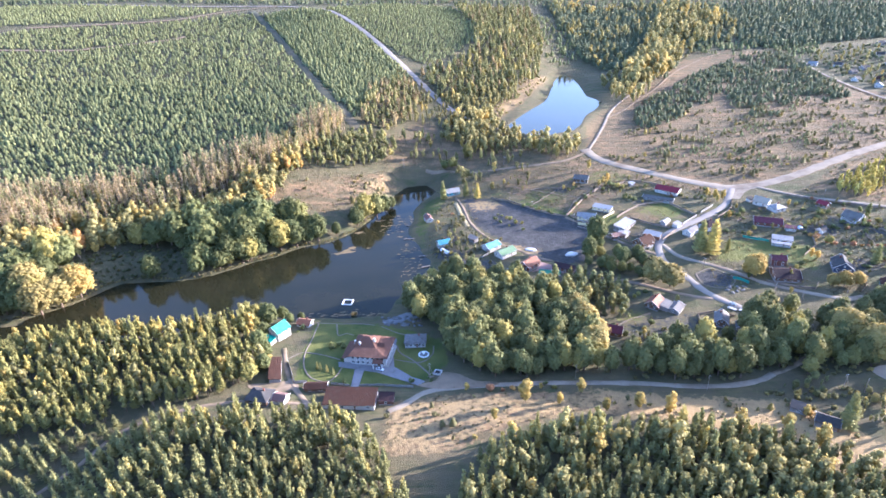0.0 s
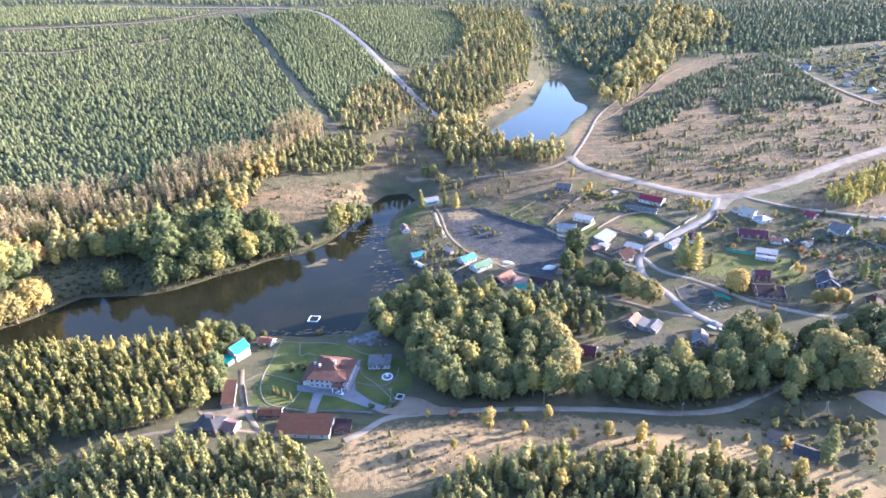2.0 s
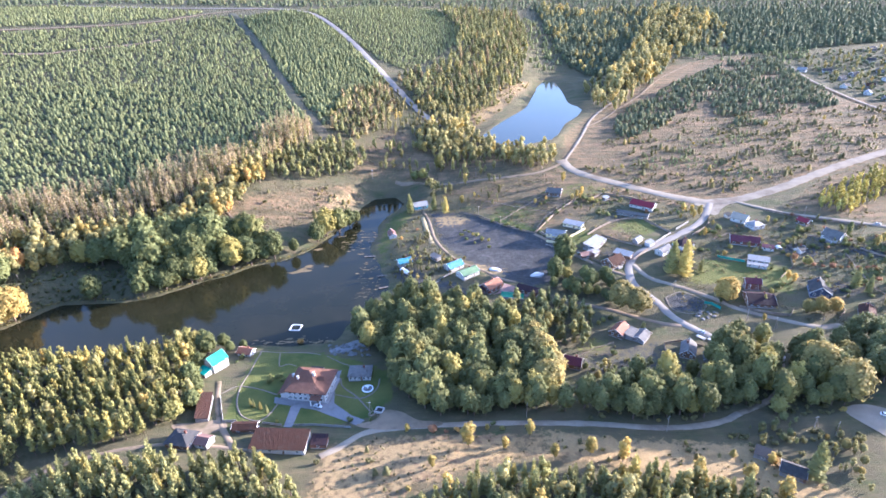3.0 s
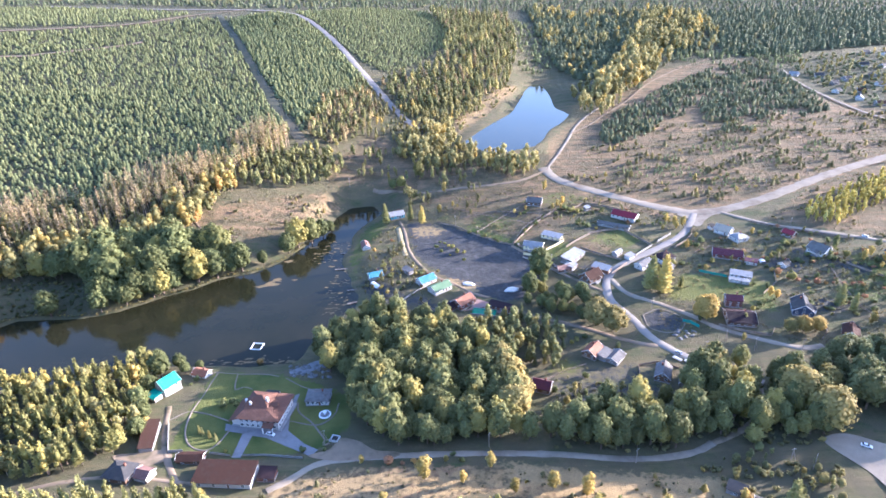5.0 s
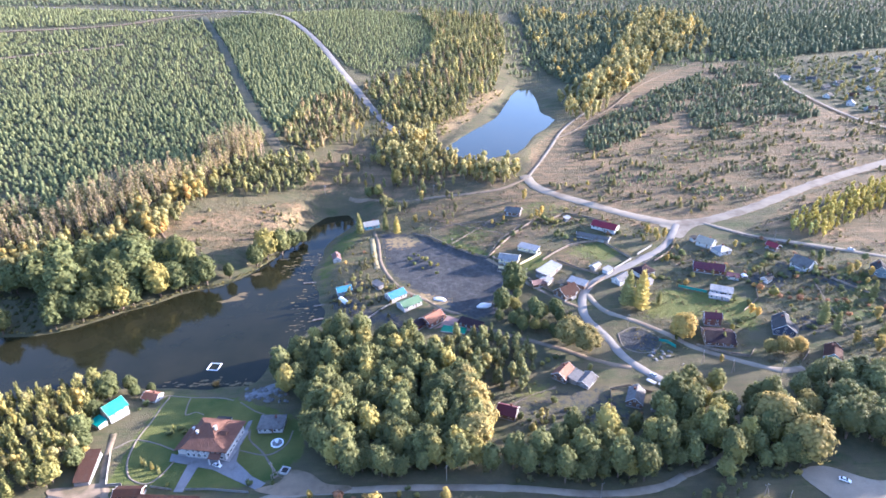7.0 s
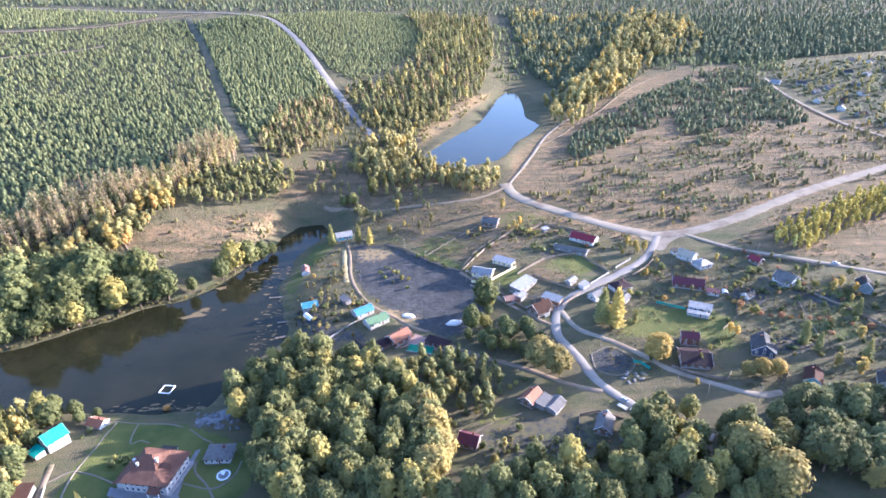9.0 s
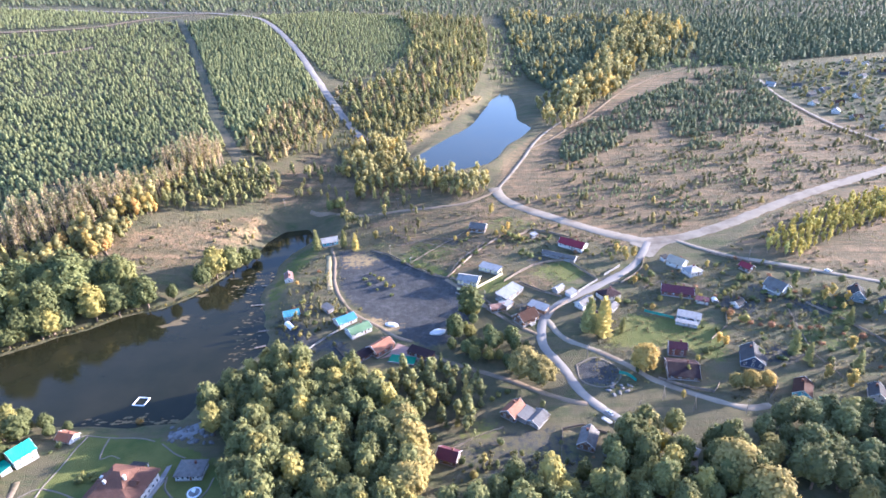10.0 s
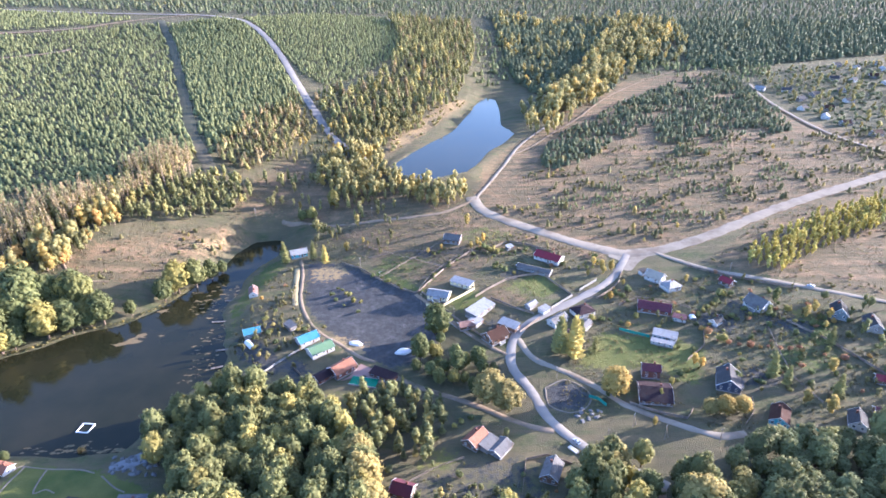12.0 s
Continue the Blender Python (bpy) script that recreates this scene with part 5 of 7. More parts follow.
under = np.concatenate([scatter(poly, 4.0, 110 + k, 0.5, 0.7, [(ROADS["village"], 3.5), (ROADS["south"], 3.5)]) for k, poly in enumerate((ROW, [(150, 232), (205, 236), (214, 222), (176, 212)]))])
plant("grove_undergrowth", shrubs, under, shrub_leaf, bark_mat, "dense bushes under the grove trees", "undergrowth", lo=0.6, hi=1.5)
plant("pond_head_pines", far_kinds, scatter([(165, 990), (240, 1050), (234, 1300), (192, 1350), (180, 1100)], 12, 58), young_pine_leaf, bark_mat, "scattered pines in the valley behind the pond", "pine wood", lo=0.8, hi=2.0)
# Mostly out of view; planted to cast long shade over the gardens.
plant("east_garden_trees", far_slim + broad_kinds[:1], scatter([(345, 325), (350, 420), (420, 405), (520, 430), (520, 330), (400, 290)], 13, 59, keep=0.8), grove_leaf, bark_mat, "trees of the gardens further along the road, added for shade", "tree", lo=0.5, hi=0.95)


# ---------------------------------------------------------------- building parts
def part(name, bm, mat, parent, label=""):
    """Links a bmesh as one mesh object under a thing or part."""
    me = bpy.data.meshes.new(name)
    bmesh.ops.recalc_face_normals(bm, faces=bm.faces)
    bm.to_mesh(me)
    bm.free()
    for m in (mat if isinstance(mat, (list, tuple)) else [mat]):
        me.materials.append(m)
    ob = new(name, me)
    ob.parent = parent
    return tagged(ob, label)


def box(bm, x0, y0, z0, x1, y1, z1):
    bmesh.ops.create_cube(bm, size=1.0, matrix=Matrix.Translation(((x0 + x1) / 2, (y0 + y1) / 2, (z0 + z1) / 2)) @ Matrix.Diagonal((x1 - x0, y1 - y0, z1 - z0, 1)))
    return bm


def one_box(*a):
    return box(bmesh.new(), *a)


def prism(bm, pts, d):
    """A slab: a polygon pushed along d."""
    lo = [bm.verts.new(p) for p in pts]
    hi = [bm.verts.new(Vector(p) + Vector(d)) for p in pts]
    bm.faces.new(lo)
    bm.faces.new(hi[::-1])
    for k in range(len(pts)):
        j = (k + 1) % len(pts)
        bm.faces.new((lo[k], hi[k], hi[j], lo[j]))
    return bm


PANES = {}


def window(parent, at, turn, w, h, trim):
    """A framed window with panes, standing a little proud of the wall."""
    key = (round(w, 2), round(h, 2), trim.name)
    if key not in PANES:
        bm = bmesh.new()
        t, d = 0.12, 0.09
        box(bm, -w / 2 - t, -d, -t, w / 2 + t, d, 0)
        box(bm, -w / 2 - t, -d, h, w / 2 + t, d, h + t)
        box(bm, -w / 2 - t, -d, 0, -w / 2, d, h)
        box(bm, w / 2, -d, 0, w / 2 + t, d, h)
        box(bm, -0.04, -d * 0.8, 0, 0.04, d * 0.8, h)
        fr = bpy.data.meshes.new("window")
        bm.to_mesh(fr)
        bm.free()
        fr.materials.append(trim)
        bm = one_box(-w / 2, -0.05, 0, w / 2, 0.05, h)
        pa = bpy.data.meshes.new("pane")
        bm.to_mesh(pa)
        bm.free()
        pa.materials.append(glass_mat)
        PANES[key] = (fr, pa)
    fr = new("window", PANES[key][0])
    fr.parent = parent
    fr.matrix_basis = pose(*at, 0, 0, turn)
    pa = new("pane", PANES[key][1])
    pa.parent = fr


def gable_roof(bm, L, W, H, rh, over=0.5, t=0.16):
    ex, ey = L / 2 + over, W / 2 + over
    drop = rh * over / (W / 2)
    for s in (-1, 1):
        prism(bm, [(-ex, 0, H + rh), (ex, 0, H + rh), (ex, s * ey, H - drop), (-ex, s * ey, H - drop)], (0, 0, t))
    return bm


def hip_roof(bm, L, W, H, rh, over=0.6, t=0.16, ridge=None):
    ex, ey = L / 2 + over, W / 2 + over
    r = max(0.05, (L - W) / 2) if ridge is None else ridge
    a, b, c, d = (-ex, -ey, H), (ex, -ey, H), (ex, ey, H), (-ex, ey, H)
    p, q = (-r, 0, H + rh), (r, 0, H + rh)
    for pts in ((a, b, q, p), (b, c, q), (c, d, p, q), (d, a, p)):
        prism(bm, pts, (0, 0, t))
    return bm


def house(name, label, x, y, turn, L, W, H, rh, wall, roof, kind="gable", trim=None, win=(3, 2), chimney=True, floors=1, plinth=0.5, door=True, category="house", group="", z=None, porch=None):
    """A house: plinth, walls with gables, roof with overhang, framed windows, door and chimney."""
    trim = trim or white_trim
    base = tagged(new(name), label, category, group)
    base.matrix_basis = pose(x, y, (zat(x, y) if z is None else z), 0, 0, turn)
    part("plinth", one_box(-L / 2 - 0.1, -W / 2 - 0.1, -1.6, L / 2 + 0.1, W / 2 + 0.1, plinth), plinth_mat, base)
    bm = bmesh.new()
    top = [(-L / 2, -W / 2, plinth), (-L / 2, W / 2, plinth), (-L / 2, W / 2, H), (-L / 2, 0, H + rh), (-L / 2, -W / 2, H)] if kind == "gable" else \
          [(-L / 2, -W / 2, plinth), (-L / 2, W / 2, plinth), (-L / 2, W / 2, H), (-L / 2, -W / 2, H)]
    prism(bm, top, (L, 0, 0))
    body = part("wall", bm, wall, base)
    bm = bmesh.new()
    if kind == "gable":
        gable_roof(bm, L, W, H, rh)
    elif kind == "hip":
        hip_roof(bm, L, W, H, rh)
    else:
        prism(bm, [(-L / 2 - 0.4, -W / 2 - 0.4, H), (L / 2 + 0.4, -W / 2 - 0.4, H), (L / 2 + 0.4, W / 2 + 0.4, H + rh), (-L / 2 - 0.4, W / 2 + 0.4, H + rh)], (0, 0, 0.16))
    top_ob = part("roof", bm, roof, base)
    if kind == "gable":
        ex, ey, drop = L / 2 + 0.53, W / 2 + 0.55, rh * 0.5 / (W / 2)
        for sx in (-1, 1):
            chevron = [(sx * ex, -ey, H - drop - 0.1), (sx * ex, 0, H + rh - 0.1), (sx * ex, ey, H - drop - 0.1), (sx * ex, ey, H - drop + 0.2), (sx * ex, 0, H + rh + 0.2), (sx * ex, -ey, H - drop + 0.2)]
            part("bargeboard", prism(bmesh.new(), chevron, (sx * 0.06, 0, 0)), trim, base)
    fh = (H - plinth) / floors
    wh = min(1.5, fh * 0.52)
    for f in range(floors):
        zz = plinth + fh * f + fh * 0.3
        for n, span, off, turns in ((win[0], L, W / 2, (0, 180)), (win[1], W, L / 2, (90, -90))):
            for k in range(n):
                u = ((k + 0.5) / n - 0.5) * span
                if turns[0] == 0:
                    window(base, (u, -off - 0.02, zz), 0, 1.1, wh, trim)
                    window(base, (u, off + 0.02, zz), 0, 1.1, wh, trim)
                else:
                    window(base, (off + 0.02, u, zz), 90, 1.1, wh, trim)
                    window(base, (-off - 0.02, u, zz), 90, 1.1, wh, trim)
    if kind == "gable" and rh > 2.2 and win[1]:
        for s in (-1, 1):
            window(base, (s * (L / 2 + 0.02), 0, H + rh * 0.22), 90, 0.9, 1.0, trim)
    if door:
        d = part("door", one_box(-0.5, -0.06, 0, 0.5, 0.06, 2.05), log_wall, base, "dark wooden door")
        d.matrix_basis = pose(L * 0.5 / max(1, win[0]) * 0.98 if win[0] else 0, -W / 2 - 0.04, plinth)
        part("door_handle", one_box(0.34, -0.12, 0.95, 0.42, -0.05, 1.1), metal_mat, d)
    if chimney:
        bm = one_box(-0.4, -0.4, 0, 0.4, 0.4, 1.9)
        box(bm, -0.5, -0.5, 1.9, 0.5, 0.5, 2.1)
        c = part("chimney", bm, brick_wall, base)
        c.matrix_basis = pose(L * 0.18, W * 0.12, H + rh * 0.76 - 0.6)
    if porch:
        w, dep = porch
        bm = bmesh.new()
        prism(bm, [(-w / 2, -W / 2, H * 0.92), (w / 2, -W / 2, H * 0.92), (w / 2, -W / 2 - dep, H * 0.74), (-w / 2, -W / 2 - dep, H * 0.74)], (0, 0, 0.12))
        part("porch_roof", bm, roof, base)
        part("porch_floor", one_box(-w / 2, -W / 2 - dep, -0.6, w / 2, -W / 2 - 0.11, plinth * 0.9), plinth_mat, base)
        for s in (-1, 1):
            part("porch_post", one_box(s * (w / 2 - 0.2) - 0.09, -W / 2 - dep + 0.1, plinth * 0.9, s * (w / 2 - 0.2) + 0.09, -W / 2 - dep + 0.28, H * 0.74), trim, base)
    return base


def fence(label, pts, mat, h=1.7, gap=2.6, rails=False, category="fence", name="fence"):
    """Posts with board or sheet panels between them, following the ground."""
    base = tagged(new(name), label, category, "garden fences")
    ox, oy = pts[0]
    oz = zat(ox, oy)
    base.matrix_basis = pose(ox, oy, oz)
    line = []
    for (ax, ay), (bx, by) in zip(pts, pts[1:]):
        n = max(1, int(math.hypot(bx - ax, by - ay) / gap))
        line += [(ax + (bx - ax) * k / n, ay + (by - ay) * k / n) for k in range(n)]
    line.append(pts[-1])
    post = bpy.data.meshes.new("post")
    bm = one_box(-0.07, -0.07, -0.6, 0.07, 0.07, h + 0.08)
    bm.to_mesh(post)
    bm.free()
    post.materials.append(mat)
    zs = height([p[0] for p in line], [p[1] for p in line])
    for (px, py), pz in zip(line, zs):
        o = new("post", post)
        o.parent = base
        o.location = (px - ox, py - oy, pz - oz)
    for k in range(len(line) - 1):
        a, b = Vector((line[k][0] - ox, line[k][1] - oy, zs[k] - oz)), Vector((line[k + 1][0] - ox, line[k + 1][1] - oy, zs[k + 1] - oz))
        s = Vector((-(b - a).y, (b - a).x, 0)).normalized() * 0.05
        bm = bmesh.new()
        for lo, hi in ((0.35, 0.47), (0.8, 0.92), (1.2, 1.32)) if rails else ((0.08, h),):
            prism(bm, [a + s + Vector((0, 0, lo)), b + s + Vector((0, 0, lo)), b + s + Vector((0, 0, hi)), a + s + Vector((0, 0, hi))], -2 * s)
        part("panel", bm, mat, base)
    return base


def utility_pole(x, y, turn=20, brace=False, h=8.5):
    """A wooden pole with crossarm and insulators, some with a leaning brace."""
    base = tagged(new("utility_pole"), "weathered wooden power pole with crossarm and insulators", "utility pole", "power line poles")
    base.matrix_basis = pose(x, y, zat(x, y), 0, 0, turn)
    sh = Shape()
    stem(sh, (0, 0, -0.8), (0, 0, h), 0.16, 0.11, 8)
    v, f = sh.only(0)
    o = new("mast", mesh_from("mast", v, f, [wood_pole_mat], smooth=True))
    o.parent = base
    part("crossarm", one_box(-0.9, -0.07, h - 0.75, 0.9, 0.07, h - 0.6), wood_pole_mat, base)
    for u in (-0.8, 0.0, 0.8):
        bm = bmesh.new()
        bmesh.ops.create_cone(bm, cap_ends=True, segments=8, radius1=0.08, radius2=0.05, depth=0.24, matrix=Matrix.Translation((u, 0, h - 0.48 if u else h + 0.1)))
        part("insulator", bm, white_trim, base)
    if brace:
        sh = Shape()
        stem(sh, (2.6, -0.6, -0.8), (0.12, 0, h - 1.4), 0.13, 0.1, 8)
        v, f = sh.only(0)
        o = new("brace", mesh_from("brace", v, f, [wood_pole_mat], smooth=True))
        o.parent = base


def car(label, x, y, turn, paint, lift=0.3):
    """A parked saloon: body, cabin, glass, lamps and four wheels."""
    base = tagged(new("car"), label, "car", "parked cars")
    base.matrix_basis = pose(x, y, zat(x, y) + lift, 0, 0, turn)
    bm = bmesh.new()
    side = [(-2.15, 0.35), (-2.2, 0.75), (-2.05, 0.92), (-1.1, 0.98), (0.95, 0.95), (2.0, 0.82), (2.2, 0.65), (2.2, 0.35)]
    prism(bm, [(a, -0.86, b) for a, b in side], (0, 1.72, 0))
    bmesh.ops.bevel(bm, geom=bm.edges[:], offset=0.06, segments=2, affect="EDGES")
    body = part("body", bm, paint, base)
    bm = bmesh.new()
    prism(bm, [(a, -0.74, b) for a, b in ((-1.75, 0.93), (-1.2, 1.42), (0.25, 1.44), (1.05, 0.94))], (0, 1.48, 0))
    bmesh.ops.bevel(bm, geom=bm.edges[:], offset=0.08, segments=2, affect="EDGES")
    part("cabin_glass", bm, glass_mat, base, "dark tinted windows")
    bm = one_box(-1.15, -0.66, 1.40, 0.22, 0.66, 1.475)
    bmesh.ops.bevel(bm, geom=bm.edges[:], offset=0.03, segments=1, affect="EDGES")
    part("car_roof", bm, paint, base)
    for sx in (-1.35, 1.35):
        for sy in (-0.8, 0.8):
            bm = bmesh.new()
            bmesh.ops.create_cone(bm, cap_ends=True, segments=16, radius1=0.33, radius2=0.33, depth=0.2, matrix=Matrix.Translation((sx, sy, 0.33)) @ Matrix.Rotation(radians(90), 4, "X"))
            w = part("wheel", bm, rubber_mat, base)
            bm = bmesh.new()
            bmesh.ops.create_cone(bm, cap_ends=True, segments=12, radius1=0.19, radius2=0.19, depth=0.23, matrix=Matrix.Translation((sx, sy, 0.33)) @ Matrix.Rotation(radians(90), 4, "X"))
            part("rim", bm, metal_mat, w)
    for s in (-0.6, 0.6):
        part("headlight", one_box(2.15, s - 0.18, 0.6, 2.23, s + 0.18, 0.75), white_trim, base)
        part("tail_light", one_box(-2.24, s - 0.18, 0.68, -2.15, s + 0.18, 0.84), crimson_roof, base)


# ---------------------------------------------------------------- the estate by the lake
def estate():
    """The mansion: white walls under a broad brown hipped roof with a lower wing, terrace and chimneys."""
    x, y, t = -44.5, 270.5, -9
    base = tagged(new("mansion"), "large white two-storey mansion with brown hipped roofs", "house")
    base.matrix_basis = pose(x, y, zat(x, y) + 0.3, 0, 0, t)
    part("plinth", one_box(-12.4, -9.2, -1.6, 13.0, 10.6, 0.5), plinth_mat, base)
    part("wall", one_box(-8.0, -8.6, 0.5, 11.6, 9.6, 6.0), white_wall, base, "white rendered walls")
    part("wing_wall", one_box(-12.2, -7.6, 0.5, -8.0, 6.2, 3.4), white_wall, base, "low white wing")
    bm = bmesh.new()
    ov = 1.2
    a, b, c, d = (-9.2, -8.6 - ov, 5.9), (11.6 + ov, -8.6 - ov, 5.9), (11.6 + ov, 9.6 + ov, 5.9), (-9.2, 9.6 + ov, 5.9)
    p, q = (-3.6, 1.4, 10.0), (-2.4, 3.0, 10.0)
    for pts in ((a, b, q, p), (b, c, q), (c, d, p, q), (d, a, p)):
        prism(bm, pts, (0, 0, 0.2))
    part("roof", bm, mansion_roof, base, "broad brown tiled hipped roof")
    bm = bmesh.new()
    hip_roof(bm, 11.5, 10.5, 8.2, 3.0, 0.5, 0.2, 1.5)
    box(bm, -5.4, -4.9, 6.6, 5.4, 4.9, 8.2)
    upper = part("upper_roof", bm, mansion_roof, base, "raised middle hip of brown tiles")
    upper.matrix_basis = pose(-1.2, 2.2, 0)
    bm = bmesh.new()
    prism(bm, [(-13.4, -8.8, 3.3), (-9.0, -8.8, 4.8), (-9.0, 7.4, 4.8), (-13.4, 7.4, 3.3)], (0, 0, 0.18))
    part("wing_roof", bm, mansion_roof, base)
    bm = bmesh.new()
    prism(bm, [(-4.0, 10.8, 4.4), (3.0, 10.8, 4.4), (3.0, 15.5, 3.2), (-4.0, 15.5, 3.2)], (0, 0, 0.18))
    part("terrace_roof", bm, slate_roof, base, "grey terrace roof")
    for px in (-3.7, 2.7):
        part("terrace_post", one_box(px - 0.15, 15.0, -0.8, px + 0.15, 15.3, 3.2), white_trim, base)
    bm = bmesh.new()
    prism(bm, [(5.0, -9.6, 5.2), (10.5, -9.6, 5.2), (10.5, -12.4, 4.2), (5.0, -12.4, 4.2)], (0, 0, 0.18))
    part("porch_roof", bm, mansion_roof, base)
    for px in (5.3, 10.2):
        part("porch_post", one_box(px - 0.2, -12.2, -0.8, px + 0.2, -11.8, 4.2), white_trim, base)
    for cx, cy, cz, w in ((3.4, 0.4, 9.8, 0.5), (-7.6, 0.6, 7.6, 0.45), (-4.0, -2.4, 8.9, 0.45)):
        bm = one_box(cx - w, cy - w, cz - 0.7, cx + w, cy + w, cz + 1.5)
        box(bm, cx - w - 0.12, cy - w - 0.12, cz + 1.5, cx + w + 0.12, cy + w + 0.12, cz + 1.7)
        part("chimney", bm, white_wall, base, "white rendered chimney")
    bm = bmesh.new()
    gable_roof(bm, 3.0, 2.2, 1.0, 0.9, 0.3, 0.12)
    box(bm, -1.4, -1.0, -0.6, 1.4, 1.0, 1.0)
    dm = part("dormer", bm, mansion_roof, base)
    dm.matrix_basis = pose(7.2, 0.4, 7.0, 0, 0, 0)
    for f in (1.2, 3.9):
        for k in range(7):
            window(base, (-6.6 + k * 2.7, -8.63, f), 0, 1.3, 1.5, white_trim)
            window(base, (-6.6 + k * 2.7, 9.63, f), 0, 1.3, 1.5, white_trim)
        for k in range(6):
            window(base, (11.63, -6.8 + k * 2.9, f), 90, 1.3, 1.5, white_trim)
    for k in range(4):
        window(base, (-12.23, -5.6 + k * 3.2, 1.2), 90, 1.2, 1.4, white_trim)
    d = part("door", one_box(7.0, -8.76, 0.5, 8.4, -8.6, 2.8), log_wall, base, "wide dark entrance door")
    part("door_handle", one_box(7.2, -8.84, 1.5, 7.28, -8.76, 1.75), metal_mat, d)
    part("front_step", one_box(5.4, -11.6, -0.6, 10.0, -9.2, 0.35), paving_mat, base)


mansion_roof = surface("mansion_tiles", (0.138, 0.068, 0.044), (0.112, 0.057, 0.038), 0.6, 5.0, (0.155, 0.082, 0.055), 0.7, ribs=3.2, spec=0.15)
estate()
house("garage_block", "long low garage block with brown metal roof", -49, 229.5, -4, 25, 11, 3.0, 1.8, white_wall, rust_roof, "shed", win=(4, 0), chimney=False, category="garage")
house("pergola_house", "brown-roofed garden store beside the drive", -68, 240.0, 0, 11, 5.2, 2.4, 1.2, log_wall, rust_roof, "gable", win=(2, 1), chimney=False, category="garden store")
house("side_shed", "long dark-roofed shed at the wood edge", -92, 253.5, 103, 19, 5.5, 2.6, 1.2, grey_wall, rust_roof, "shed", win=(2, 0), chimney=False, category="shed")
house("dark_cottage", "dark-roofed cottage beside the forest track", -93, 229.5, -12, 11, 9, 3.0, 2.6, log_wall, slate_roof, "hip", win=(2, 2), category="cottage")
house("annex_shed", "pink-roofed annex beside the track", -83, 229.0, -15, 6, 6, 2.8, 1.5, white_wall, pink_roof, "gable", win=(1, 1), chimney=False, category="shed")
house("guest_house", "white guest house with bright turquoise roof", -99.5, 291.5, 58, 9.5, 8.5, 5.4, 3.4, white_wall, teal_roof, "gable", win=(2, 2), floors=2, chimney=False)
house("guest_porch", "turquoise-roofed porch beside the guest house", -103.5, 284.0, -30, 6, 4.5, 2.4, 1.0, white_wall, teal_roof, "shed", win=(1, 1), chimney=False, category="porch")
house("bath_house", "small lakeside bath house with orange roof", -88, 306.5, -16, 8, 6, 2.5, 1.7, white_wall, terracotta_roof, "gable", win=(2, 1), category="bath house")
house("summer_house", "open-sided summer house with grey hipped roof", -19.5, 283, 0, 11.5, 9, 3.0, 2.0, white_wall, pale_slate_roof, "hip", win=(5, 3), category="summer house")
car("white car parked before the mansion", -37.5, 257.0, -22, car_white, 0.2)

house("lean_to", "small wine-roofed lean-to beside the garage", -31.5, 230, -4, 7, 5.5, 2.4, 1.0, brick_wall, wine_slate_roof, "shed", win=(1, 0), chimney=False, category="shed")

# paths, drive and beds of the estate
patch("paving_drive", [(-61, 265), (-54, 263), (-41, 261), (-36, 261), (-34, 268), (-32.5, 287), (-30.5, 288), (-31, 268), (-30, 260), (-20, 250.5), (-13, 246.5), (-16, 242.5), (-26, 248), (-39, 255), (-46, 256.5), (-47, 242), (-51, 242), (-51, 258), (-60, 260)], paving_mat, "grey paved drive round the mansion", "paving", 0.16, False)
patch("paving_court", [(-103, 241), (-92, 244), (-82, 246), (-77, 241), (-84, 236), (-92, 234)], dirt_mat, "sandy court before the dark cottage", "yard", 0.17)
for line, w in (([(-86, 306), (-81, 310), (-80, 298), (-80, 288), (-81, 274), (-79, 261), (-74, 251), (-68, 247), (-63, 247), (-60, 252), (-58, 260)], 1.1), ([(-80, 274), (-72, 272), (-60, 267)], 1.0), ([(-81, 310), (-69, 308), (-54, 307), (-45, 304)], 1.1),
                ([(-69, 308), (-67, 298), (-65, 292), (-61, 294), (-56, 292)], 1.0), ([(-41, 302), (-32, 295), (-26, 292)], 1.0), ([(-31, 267), (-17, 264), (-10, 271), (-9, 280)], 1.0), ([(-30, 281), (-28, 274), (-21, 267), (-17, 262), (-11, 253)], 1.2),
                ([(-89, 267), (-84, 273), (-80, 274)], 1.0), ([(-94, 278), (-92, 272), (-87, 257), (-80, 242), (-69, 226)], 3.6)):
    ribbon("path", line, w * 0.8, path_mat if w < 3 else dirt_mat, "pale winding garden path across the lawn" if w < 3 else "earth side drive along the wood", "path", 0.18, 0.05, 1.2)


def round_pool():
    base = tagged(new("fountain"), "round white stone fountain on the lawn", "fountain")
    base.matrix_basis = pose(-14.5, 271.5, zat(-14.5, 271.5))
    for r0, r1, z0, z1, nm in ((3.0, 3.0, -0.3, 0.45, "basin"), (2.4, 2.2, 0.4, 0.55, "water"), (0.5, 0.35, 0.4, 1.6, "column"), (0.3, 1.0, 1.5, 1.8, "bowl")):
        bm = bmesh.new()
        bmesh.ops.create_cone(bm, cap_ends=True, segments=24, radius1=r0, radius2=r1, depth=z1 - z0, matrix=Matrix.Translation((0, 0, (z0 + z1) / 2)))
        part(nm, bm, white_trim if nm != "water" else paving_mat, base)


round_pool()


